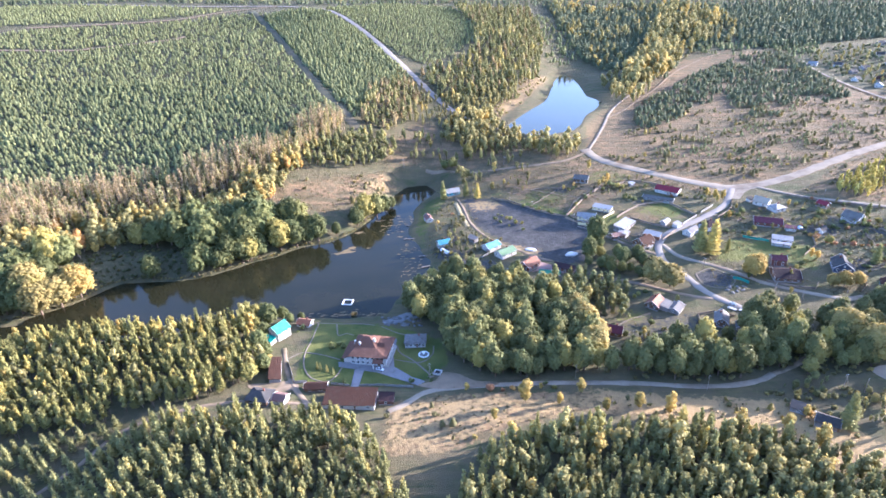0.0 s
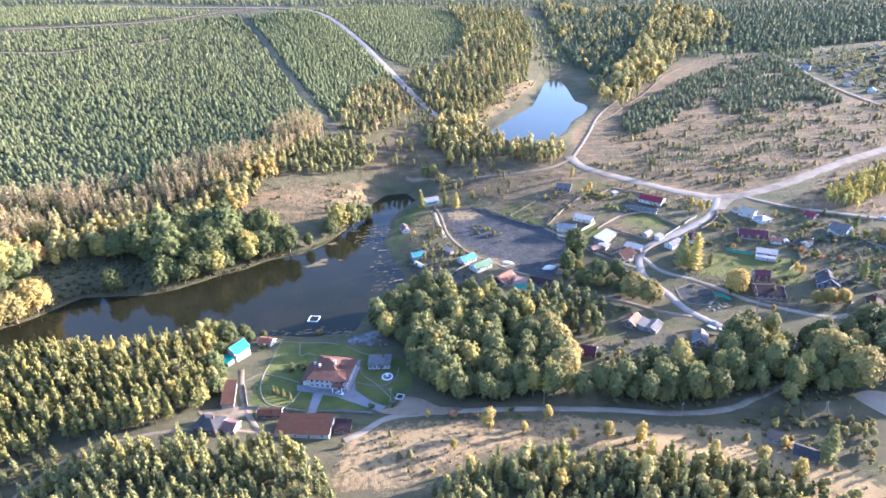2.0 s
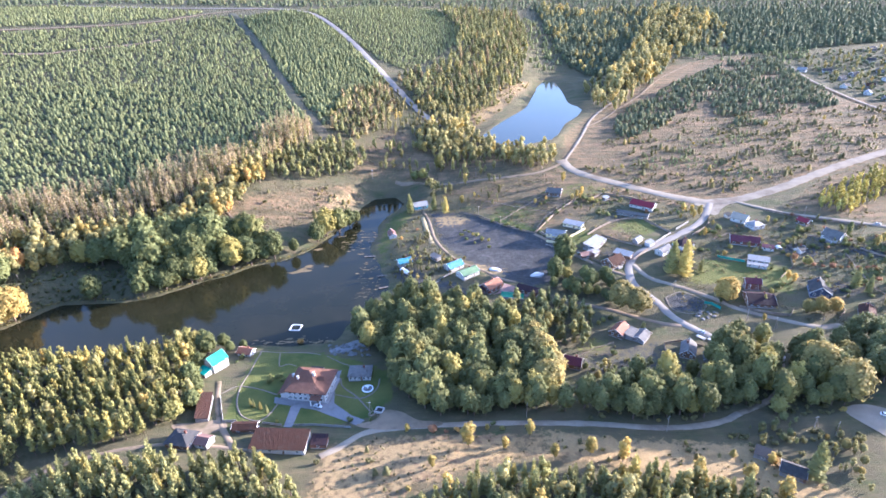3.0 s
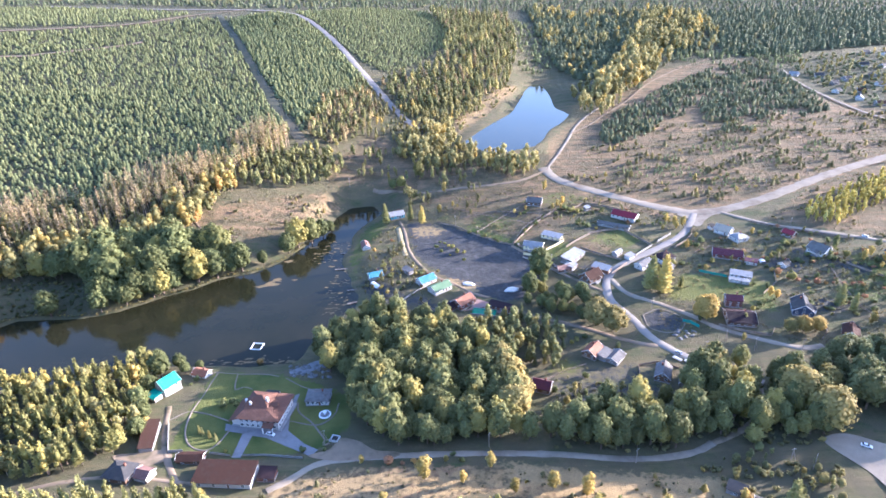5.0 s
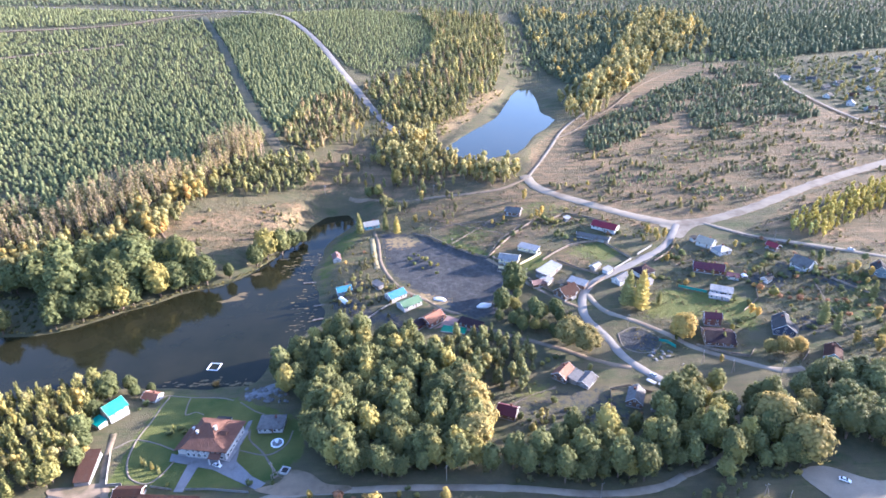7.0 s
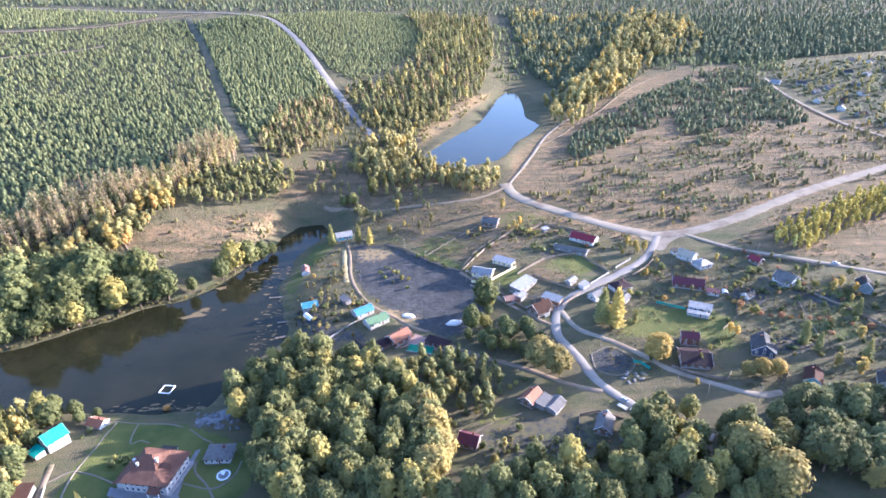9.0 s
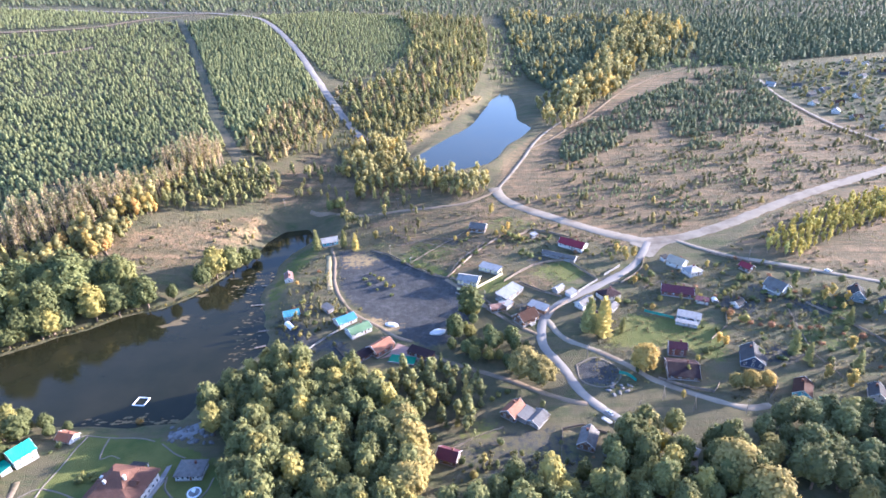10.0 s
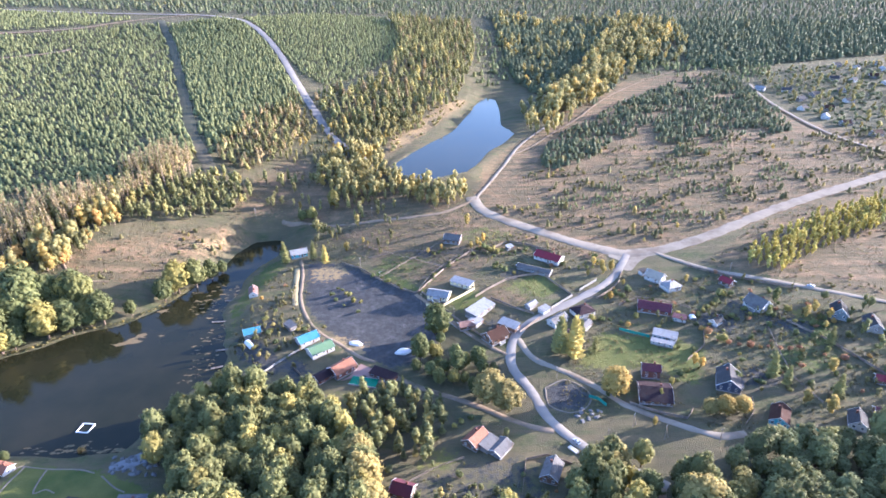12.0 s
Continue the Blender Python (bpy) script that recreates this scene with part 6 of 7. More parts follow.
def well():
    base = tagged(new("well_house"), "square grey stone well house with flat cover", "well")
    base.matrix_basis = pose(-6.6, 253.5, zat(-6.6, 253.5), 0, 0, -15)
    bm = bmesh.new()
    for a in ((-2, -2, 2, -1.5), (-2, 1.5, 2, 2), (-2, -1.5, -1.5, 1.5), (1.5, -1.5, 2, 1.5)):
        box(bm, a[0], a[1], -0.4, a[2], a[3], 1.0)
    part("curb", bm, white_wall, base)
    part("cover", one_box(-1.2, -1.2, 0.2, 1.2, 1.2, 0.9), slate_roof, base)


well()


def swing():
    """A garden swing: two pairs of leaning logs, a beam and a hanging bench."""
    base = tagged(new("garden_swing"), "garden swing of pale logs beside the well", "swing")
    base.matrix_basis = pose(-9.5, 249.5, zat(-9.5, 249.5), 0, 0, 35)
    for s in (-1.8, 1.8):
        for u in (-1.3, 1.3):
            sh = Shape()
            stem(sh, (s * 1.1, u, -0.3), (s, 0, 3.0), 0.11, 0.09, 6)
            v, f = sh.only(0)
            leg = new("leg", mesh_from("leg", v, f, [wood_pole_mat], smooth=True))
            leg.parent = base
    part("beam", one_box(-2.2, -0.1, 2.92, 2.2, 0.1, 3.12), wood_pole_mat, base)
    part("seat", one_box(-1.1, -0.3, 0.6, 1.1, 0.3, 0.7), fence_mat, base)
    part("backrest", one_box(-1.1, 0.25, 0.7, 1.1, 0.32, 1.25), fence_mat, base)
    for s in (-1.0, 1.0):
        part("rope", one_box(s - 0.03, -0.03, 0.7, s + 0.03, 0.03, 2.92), metal_mat, base)


swing()


def timber_stack(x, y, turn, rows=4, L=5.0):
    """Sawn boards laid in a stack on two bearers."""
    base = tagged(new("timber_stack"), "stack of pale sawn boards beside the village road", "timber stack")
    base.matrix_basis = pose(x, y, zat(x, y) + 0.1, 0, 0, turn)
    for s in (-L * 0.3, L * 0.3):
        part("bearer", one_box(s - 0.12, -1.1, 0, s + 0.12, 1.1, 0.2), wood_pole_mat, base)
    for k in range(rows):
        for j in range(5):
            d = 0.12 * math.sin(k * 5.1 + j * 2.3)
            part("board", one_box(-L / 2 + d, -1.05 + j * 0.43, 0.2 + k * 0.13, L / 2 + d, -0.68 + j * 0.43, 0.31 + k * 0.13), white_wall, base)


timber_stack(172.5, 308.5, -52)
timber_stack(177.5, 305.5, -40, 3, 4.0)


def raft():
    base = tagged(new("floating_frame"), "square white floating frame on the lake", "raft")
    base.matrix_basis = pose(-66.4, 335.8, 0.0, 0, 0, -7)
    for k, (a, b, c, d) in enumerate(((-3.3, -3.3, 3.3, -2.8), (-3.3, 2.8, 3.3, 3.3), (-3.3, -2.8, -2.8, 2.8), (2.8, -2.8, 3.3, 2.8))):
        bm = one_box(a, b, -0.1, c, d, 0.45)
        bmesh.ops.bevel(bm, geom=bm.edges[:], offset=0.06, segments=1, affect="EDGES")
        part("pontoon", bm, white_trim, base)


raft()
fence("long white fence along the estate", [(-88, 264), (-84, 254), (-80, 244.5), (-74, 245.2)], white_fence_mat, 1.6)
fence("low pale wall fence before the estate", [(-61.5, 244.5), (-52, 243)], white_fence_mat, 1.3)
fence("low pale wall fence beside the gate", [(-46.4, 243), (-36, 243.2), (-19, 241)], white_fence_mat, 1.3)

# ---------------------------------------------------------------- the village
G = "village houses"
house("shore_house", "white and blue cottage at the creek", 5.5, 514, 20, 12, 8, 3.2, 2.6, teal_wall, white_roof, win=(3, 2), group=G)
house("pink_hut", "small white hut with faded pink roof", -15.5, 461, -75, 10, 5.5, 2.8, 2.0, white_wall, pink_roof, win=(2, 1), group=G, category="hut")
house("blue_cottage", "cottage with bright blue metal roof", -2.8, 411, 22, 9.5, 6.5, 2.8, 2.2, grey_wall, blue_roof, win=(2, 1), group=G)
house("blue_house", "garden house with bright blue metal roof", 33, 401, 38, 12, 8, 3.0, 2.4, white_wall, blue_roof, win=(3, 2), group=G)
house("green_house", "house with pale green metal roof", 42.5, 390.5, 38, 14, 8.5, 3.2, 2.2, white_wall, mint_roof, win=(3, 2), group=G)
house("red_house", "brick house with lit terracotta roof beside the yard", 57.5, 372.5, 44, 13, 9, 3.6, 2.8, brick_wall, terracotta_roof, win=(3, 2), group=G)
house("red_wing", "low wine-brown wing round the paved yard", 81, 366.5, -30, 15, 5.5, 2.6, 1.0, brick_wall, wine_slate_roof, "shed", win=(4, 0), chimney=False, category="outbuilding", group=G)
house("cream_house", "cream house with white metal roof", 112.5, 440, -20, 13.5, 9, 3.4, 2.0, cream_wall, white_roof, win=(3, 2), group=G, chimney=False, porch=(5, 2.2))
house("cream_annex", "low cream annex with white roof", 128, 452, -34, 15, 6, 2.8, 1.2, cream_wall, white_roof, "shed", win=(4, 1), chimney=False, group=G)
house("white_barn", "long barn with white metal roof", 138, 422, 48, 19, 8.5, 3.0, 1.2, grey_wall, white_roof, "shed", win=(3, 1), chimney=False, category="barn", group=G)
house("pink_shed", "small shed with faded brown roof", 128.5, 408, 15, 9, 6, 2.5, 1.5, log_wall, pink_roof, win=(1, 1), chimney=False, category="shed", group=G)
house("log_house", "brown log house with brown roof at the road bend", 145, 395.5, 36, 13, 9.5, 3.4, 3.6, log_wall, rust_roof, win=(3, 2), group=G, porch=(4, 2))
house("grey_cottage", "dark cottage with pale slate roof", 124, 516, -20, 12, 9, 3.2, 3.0, log_wall, pale_slate_roof, win=(3, 2), group=G)
house("tiny_shed", "tiny white-roofed garden shed", 165.6, 501, 30, 5, 3.4, 2.2, 0.8, grey_wall, white_roof, "shed", win=(1, 0), chimney=False, category="shed", group=G)
house("crimson_house", "long house with crimson metal roof", 192, 483.5, -38, 19, 9.5, 3.4, 2.8, white_wall, crimson_roof, win=(5, 2), group=G)
house("grey_longshed", "long low shed with grey slate roof", 179, 468, -30, 24, 5.5, 2.4, 1.3, grey_wall, pale_slate_roof, win=(3, 0), chimney=False, category="shed", group=G)
house("white_shed", "pale beige barn by the road", 184, 408, 40, 12, 6.5, 3.0, 2.0, white_wall, pale_slate_roof, win=(2, 1), chimney=False, category="shed", group=G)
house("wine_house", "house with dark hipped roof by the road", 201, 416, 24, 12, 9.5, 3.2, 2.6, white_wall, wine_slate_roof, "hip", win=(3, 2), group=G)
house("edge_shed", "dark-roofed cottage with white trim and fence", 185, 390, 62, 11, 8, 2.8, 2.4, white_wall, wine_slate_roof, win=(2, 1), chimney=False, category="cottage", group=G)
house("white_cottage", "cottage with beige metal roof near the junction", 258.5, 453, -48, 11, 8.5, 3.2, 3.4, white_wall, beige_roof, win=(2, 2), group=G)
house("pale_cottage", "cottage with pale blue-white roof", 264.5, 441, 20, 10, 9, 3.0, 2.0, white_wall, white_roof, "hip", win=(3, 2), group=G)
house("small_white_shed", "small white shed near the junction", 253, 461, 25, 5, 4, 2.3, 0.9, white_wall, slate_roof, "shed", win=(1, 0), chimney=False, category="shed", group=G)
house("magenta_house", "long house with wine-red metal roof", 246, 417.5, -20, 19, 10, 3.0, 2.6, brick_wall, magenta_roof, win=(4, 2), group=G)
house("magenta_shed", "shed with wine-red roof and white walls", 257, 405, -28, 7.5, 4, 2.5, 1.0, white_wall, magenta_roof, "shed", win=(2, 0), chimney=False, category="shed", group=G)
house("white_longhouse", "long white shed on the green meadow", 242.5, 388.5, -26, 13, 5.5, 2.9, 1.2, white_wall, white_roof, "shed", win=(5, 1), chimney=False, category="shed", group=G)
house("brown_house", "large brown-roofed house beside the gravel lane", 221, 342, -12, 15.5, 15, 2.5, 3.0, log_wall, wine_slate_roof, win=(4, 3), group=G)
house("wine_gable", "tall wine-red outbuilding behind the brown house", 224, 358, -12, 9, 6.5, 5.0, 2.2, brick_wall, magenta_roof, win=(2, 2), floors=2, group=G)
house("brown_hut", "small hut with brown roof", 206.3, 353.5, -80, 7, 6, 2.6, 2.4, log_wall, rust_roof, win=(1, 1), group=G, category="hut")
house("white_trimmed_house", "dark blue house with white trim and wide gable", 261, 348, 68, 14, 11, 3.6, 4.0, navy_wall, slate_roof, win=(3, 3), group=G, porch=(4, 2))
house("pale_hut", "small pale blue hut in the garden", 277, 400, 34, 7, 5, 2.5, 1.8, white_wall, slate_roof, win=(1, 1), group=G, category="hut")
house("red_cottage", "small red-roofed cottage by the gravel road", 302, 442, -60, 8, 6, 2.8, 2.0, log_wall, crimson_roof, win=(2, 1), group=G)
house("grey_house", "grey house with white gable and slate roof", 308, 414, -60, 12, 10, 3.6, 4.0, white_wall, pale_slate_roof, win=(3, 2), group=G, porch=(6, 2))
house("teal_house", "cottage with teal front and brown roof", 273.5, 321, 58, 12, 8, 3.0, 2.8, teal_wall, rust_roof, win=(3, 3), group=G)
house("wine_cottage", "cottage with wine-red metal roof beside the grove", 95, 287.5, -22, 9, 7.5, 3.0, 2.6, log_wall, magenta_roof, win=(2, 2), group=G)
house("old_cottage", "old grey-roofed cottage by the village road", 160, 295, 66, 11, 7.5, 3.0, 3.0, log_wall, pale_slate_roof, win=(3, 2), group=G)
house("old_shed", "weathered shed beside the old cottage", 168.5, 288.5, 70, 6.5, 4.5, 2.3, 1.6, grey_wall, pale_slate_roof, win=(1, 0), chimney=False, category="shed", group=G)
house("brown_cottage", "log cottage with rusty orange roof", 128, 316, 50, 10.5, 8, 3.0, 2.8, log_wall, terracotta_roof, win=(3, 2), group=G)
house("leaning_shed", "grey collapsing shed behind the cottage", 139, 310.5, 50, 10, 7, 2.2, 1.6, grey_wall, pale_slate_roof, win=(1, 1), chimney=False, category="shed", group=G)
house("slope_barn", "grey slate-roofed barn on the dry slope", 170.6, 207.5, -34, 9, 7, 2.8, 2.0, grey_wall, slate_roof, win=(1, 1), chimney=False, category="barn", group=G)
house("slope_shed", "small grey shed beside orange bushes", 163.5, 217.5, -36, 7, 4.5, 2.3, 1.2, grey_wall, slate_roof, "shed", win=(1, 0), chimney=False, category="shed", group=G)
house("east_cottage", "pale cottage with grey roof among trees", 307, 315.5, 60, 10, 7, 3.0, 2.8, white_wall, slate_roof, win=(2, 2), group=G)
house("blue_grey_house", "blue-grey house with steep slate roof", 351, 402, 62, 11, 8.5, 3.4, 4.2, teal_grey_wall, slate_roof, win=(2, 2), group=G)
house("wing_roof_house", "white lean-to beside the rusty cottage", 134, 313, 50, 9, 4.5, 2.6, 0.9, grey_wall, pale_slate_roof, "shed", win=(1, 0), chimney=False, category="outbuilding", group=G)
house("brick_annex", "low dark-roofed annex of the brick house", 48, 367, 44, 10, 6.5, 2.6, 1.4, brick_wall, wine_slate_roof, win=(2, 1), chimney=False, category="outbuilding", group=G)
house("gate_kiosk", "small white gabled kiosk below the brick house", 42.5, 358, 30, 5, 4, 2.3, 1.6, white_wall, white_roof, win=(1, 1), chimney=False, category="kiosk", group=G)
house("tool_shed", "grey tool shed by the sandy track", 19.5, 416, -48, 8, 4.5, 2.2, 0.8, grey_wall, pale_slate_roof, "shed", win=(1, 0), chimney=False, category="shed", group=G)
house("yard_store", "pale-roofed store at the yard wall", 178, 419.5, 40, 7, 4.5, 2.2, 0.9, white_wall, white_roof, "shed", win=(1, 0), chimney=False, category="store", group=G)
house("hedge_shed", "pale shed behind the spruces", 199.5, 402.5, 50, 8, 5, 2.4, 1.4, grey_wall, pale_slate_roof, win=(1, 1), chimney=False, category="shed", group=G)
house("meadow_front", "low white front of the long shed", 239, 382.8, -26, 12, 3, 2.2, 0.5, white_wall, white_roof, "shed", win=(4, 0), chimney=False, category="shed", group=G)
house("blue_grey_barn", "blue-grey barn with slate roof", 363, 389, 70, 12, 8, 3.0, 3.0, grey_wall, slate_roof, win=(2, 1), group=G, category="barn")
house("red_hut", "red-roofed hut in the gardens", 338, 343, -25, 7, 5, 2.6, 1.8, log_wall, crimson_roof, win=(1, 1), group=G, category="hut")
house("wine_barn", "wine-roofed barn in the gardens", 324, 319, -20, 11, 6, 2.8, 2.0, log_wall, magenta_roof, win=(2, 1), group=G, category="barn")
FAR = "far hamlet houses"
for k, (x, y, t) in enumerate(((618, 921, 20), (623, 967, -30), (600, 793, 10), (595, 825, 60), (728, 1027, -20), (751, 1015, 30), (798, 1040, -20), (842, 1083, 70), (784, 1113, 10), (807, 1096, 40), (607, 749, 15), (589, 976, -40), (650, 943, 20), (592, 869, 35), (625, 868, -15), (788, 996, 25), (700, 960, 70), (675, 905, 10), (860, 1120, 35))):
    roof = (slate_roof, slate_roof, rust_roof, white_roof)[k % 4]
    house("hamlet_house", "small distant house with %s roof in the far hamlet" % ("grey slate", "grey slate", "red-brown", "white metal")[k % 4], x, y, t, 12, 9, 3.2, 3.2, white_wall if k % 2 else grey_wall, roof, win=(2, 2), group=FAR, chimney=k % 3 == 0)


def half_tube(name, label, x, y, turn, L, r, mat, category):
    """A low rounded tunnel with closed ends."""
    base = tagged(new(name), label, category)
    base.matrix_basis = pose(x, y, zat(x, y), 0, 0, turn)
    n = 10
    arc = [(-L / 2, math.cos(math.pi * k / n) * r, math.sin(math.pi * k / n) * r * 0.95) for k in range(n + 1)]
    part("cover", prism(bmesh.new(), arc, (L, 0, 0)), mat, base)
    for k in range(5):
        u = -L / 2 + L * k / 4
        bm = bmesh.new()
        hoop = [(u - 0.05, math.cos(math.pi * j / n) * (r + 0.04), math.sin(math.pi * j / n) * (r * 0.95 + 0.04)) for j in range(n + 1)]
        part("hoop", prism(bm, hoop, (0.1, 0, 0)), metal_mat, base)


half_tube("garden_tunnel", "white plastic garden tunnel near the blue cottage", -1.5, 400.5, -50, 9, 1.8, white_trim, "greenhouse")
half_tube("storage_tank", "white rounded tank beside the wine-roofed shed", 265.8, 406.5, 80, 4.5, 1.9, white_trim, "tank")


def mound(name, label, x, y, rx, ry, h, mat, category, turn=0, seed=1):
    """A heap with an uneven outline."""
    r = np.random.default_rng(seed)
    v, f = ICO2
    w = v * np.array((rx, ry, h)) * r.uniform(0.82, 1.15, (len(v), 1))
    w[:, 2] = np.maximum(w[:, 2], -0.3)
    ob = new(name, mesh_from(name, w, f, [mat], smooth=False))
    ob.matrix_basis = pose(x, y, zat(x, y), 0, 0, turn)
    return tagged(ob, label, category)


mound("sand_mound", "pale heap of sand on the dark field", 91, 389, 5.0, 3.0, 1.6, sand_mat, "sand heap", 20)
mound("sand_mound", "pale spread of sand by the track", 62, 398, 4.5, 2.6, 0.9, sand_mat, "sand heap", -20, 2)
for k in range(9):
    mound("stone_mound", "heap of grey rubble beside the gravel lane", 184 + 2.6 * math.cos(k * 2.4) * (1 + k * 0.22), 331 + 2.0 * math.sin(k * 2.4) * (1 + k * 0.2), 1.3 + 0.3 * (k % 3), 1.1, 0.6, stone_mat, "rubble heap", k * 40, 5 + k)

for x, y, b in ((64.5, 246, 0), (127.7, 235, 0), (174.3, 358, 0), (203.7, 321, 1), (215.7, 312, 1), (239.5, 308, 0), (100.7, 434, 0), (121.4, 416, 0), (141.6, 395, 0), (72, 465, 0), (55.7, 488, 0), (-42, 573, 0),
                (57.6, 566, 0), (379, 559, 0), (326, 528, 0), (309.6, 455, 0), (193, 232, 1), (200.6, 228, 0), (-10.8, 250.3, 1), (252.5, 547, 0), (291, 532, 0), (189.5, 569, 0), (189, 312, 0), (227, 286, 0), (15, 447, 0), (280, 622, 0), (430, 600, 0)):
    utility_pole(x, y, (x * 7 + y * 3) % 60, bool(b))

car("white saloon parked on the grey parking place", 229.5, 238.5, -32, car_white, 0.38)
car("silver car standing on the village road", 175, 313, 118, car_silver, 0.34)
car("white van-like car on the gravel road", 353, 434, -30, car_white, 0.32)

fence("weathered board fence beside the dark field", [(40, 497), (55, 487), (72, 467), (86, 454), (97, 447)], fence_mat, 1.3)
fence("white picket fence along the dirt lane", [(103, 428), (112, 420), (122, 408), (131, 398)], white_fence_mat, 1.1, 2.2, rails=True)
fence("rail fence of the garden plots", [(97, 447), (108, 470), (126, 492), (140, 498)], fence_mat, 1.4, rails=True)
fence("rail fence across the dry gardens", [(55, 520), (78, 503), (98, 490), (116, 478)], fence_mat, 1.3, rails=True)
fence("board fence along the dirt lane", [(101, 447), (114, 429), (125, 413), (138, 397)], fence_mat, 1.6)
fence("grey board fence round the barn yard", [(136, 437), (147, 447), (158, 456), (170, 461), (184, 464), (190, 452), (199, 436)], fence_mat, 1.7)
fence("dark board fence beside the village road", [(160, 399), (166, 405), (174, 412)], fence_mat, 1.8)
fence("white sheet fence beside the village road", [(205, 442), (212, 448), (219, 454)], white_fence_mat, 1.8)
fence("turquoise sheet fence on the meadow", [(219, 398.5), (226, 394.5), (234, 390)], green_fence_mat, 1.8)
fence("turquoise sheet fence by the gravel lane", [(188, 343), (192, 341), (195, 336)], green_fence_mat, 2.0)
fence("dark board fence before the brown house", [(207, 337), (214, 332), (222, 327.5), (231, 324), (236, 330)], fence_mat, 1.7)
fence("board fence of the garden plot", [(248, 368), (262, 380), (268, 396)], fence_mat, 1.5)
fence("rail fence between gardens", [(300, 330), (296, 350), (300, 372), (305, 395)], fence_mat, 1.4, rails=True)
fence("teal board fence beside the teal house", [(279, 316), (286, 312), (293, 308)], green_fence_mat, 1.6)
fence("pale fence beside the lake gardens", [(14, 373), (21, 382), (28, 390), (34, 396)], white_fence_mat, 1.4)
fence("board fence round the red house yard", [(44, 360), (36, 368), (30, 376)], fence_mat, 1.6)
fence("board fence behind the cream house", [(98, 447), (108, 462), (118, 477), (138, 500)], fence_mat, 1.5, 3.2)
fence("white wall fence along the road", [(178, 417), (184, 423), (192, 430), (199, 436)], white_fence_mat, 1.7, 3.2)
fence("board fence across the barn yard", [(146, 435), (158, 425), (171, 417)], fence_mat, 1.5, 3.2)
fence("cream-painted wall round the house court", [(104, 432), (113, 428), (121, 434.5), (129, 440), (136, 446), (133, 452)], cream_wall, 2.0, 3.2)
fence("rail fence over the eastern meadow", [(70, 470), (84, 484), (98, 498), (112, 512), (128, 526)], fence_mat, 1.3, 3.6, rails=True)
fence("rail fence along the dry meadow", [(60, 500), (84, 506), (108, 502), (130, 492)], fence_mat, 1.3, 3.6, rails=True)
house("yard_shed", "low white-roofed annex at the end of the barn", 134.5, 410.5, 48, 7, 6, 2.6, 0.9, grey_wall, white_roof, "shed", win=(1, 0), chimney=False, category="shed")
house("log_annex", "white-roofed annex of the log house", 154, 404.5, -38, 12, 6, 3.0, 1.2, log_wall, white_roof, "shed", win=(1, 1), chimney=False, category="outbuilding")
house("roadside_shed", "small pale-roofed shed beside the village road", 170.5, 425, 42, 7, 4, 2.4, 1.2, grey_wall, white_roof, win=(2, 0), chimney=False, category="shed")
fence("board fence behind the crimson house", [(150, 500), (166, 512), (180, 506), (196, 496)], fence_mat, 1.4, 3.2)
fence("board fence along the junction gardens", [(240, 466), (234, 452), (226, 442), (214, 432)], fence_mat, 1.6, 3.2)
fence("rail fence behind the wine-roofed house", [(226, 424), (240, 432), (256, 426), (272, 414)], fence_mat, 1.3, 3.2, rails=True)
fence("board fence along the gravel road", [(286, 468), (304, 454), (322, 443), (342, 432)], fence_mat, 1.5, 3.2)
fence("board fence between eastern gardens", [(318, 398), (330, 380), (338, 362), (344, 346)], fence_mat, 1.5, 3.2)
fence("dark board fence beside the teal house", [(256, 318), (264, 326), (268, 336)], fence_mat, 1.5, 3.2)
fence("low board fence round the old cottage", [(146, 286), (150, 304), (160, 306), (170, 300)], fence_mat, 1.3, 3.2)
fence("rail fence across the sunken meadow", [(96, 292), (108, 300), (122, 306)], fence_mat, 1.2, 3.2, rails=True)
patch("pavement_yard", [(57, 364), (62, 368), (67, 379), (76, 373), (84, 364), (80, 361), (70, 369)], surface("pink_paving", (0.30, 0.19, 0.155), (0.25, 0.16, 0.13), 0.4, 4.0), "pink paved yard of the brick house", "yard", 0.2, False)


def pool():
    base = tagged(new("pool_cover"), "green covered garden pool beside the brick yard", "pool")
    base.matrix_basis = pose(70.5, 363, zat(70.5, 363) + 0.25, 0, 0, -14)
    bm = one_box(-7.5, -3.6, -0.8, 7.5, 3.6, 0.35)
    bmesh.ops.bevel(bm, geom=bm.edges[:], offset=0.1, segments=2, affect="EDGES")
    part("cover", bm, tarp_mat, base)
    for s in (-1, 1):
        part("rim", one_box(-7.8, s * 3.6 - 0.2, -0.8, 7.8, s * 3.6 + 0.2, 0.45), plinth_mat, base)


pool()


def jetty(x, y, turn, L):
    base = tagged(new("jetty"), "narrow weathered plank jetty at the lake shore", "jetty", "lake jetties")
    base.matrix_basis = pose(x, y, 0.0, 0, 0, turn)
    n = int(L / 0.6)
    for k in range(n):
        part("plank", one_box(k * 0.6, -0.8, 0.42, k * 0.6 + 0.52, 0.8, 0.5), fence_mat, base)
    for k in range(0, n + 1, 4):
        for s in (-0.7, 0.7):
            part("pile", one_box(k * 0.6 - 0.08, s - 0.08, -2.2, k * 0.6 + 0.08, s + 0.08, 0.42), wood_pole_mat, base)


for x, y, t, L in ((-13, 401, 190, 9), (-26, 432, 186, 9), (-27, 458, 180, 8), (-13, 384, 200, 7)):
    jetty(x, y, t, L)


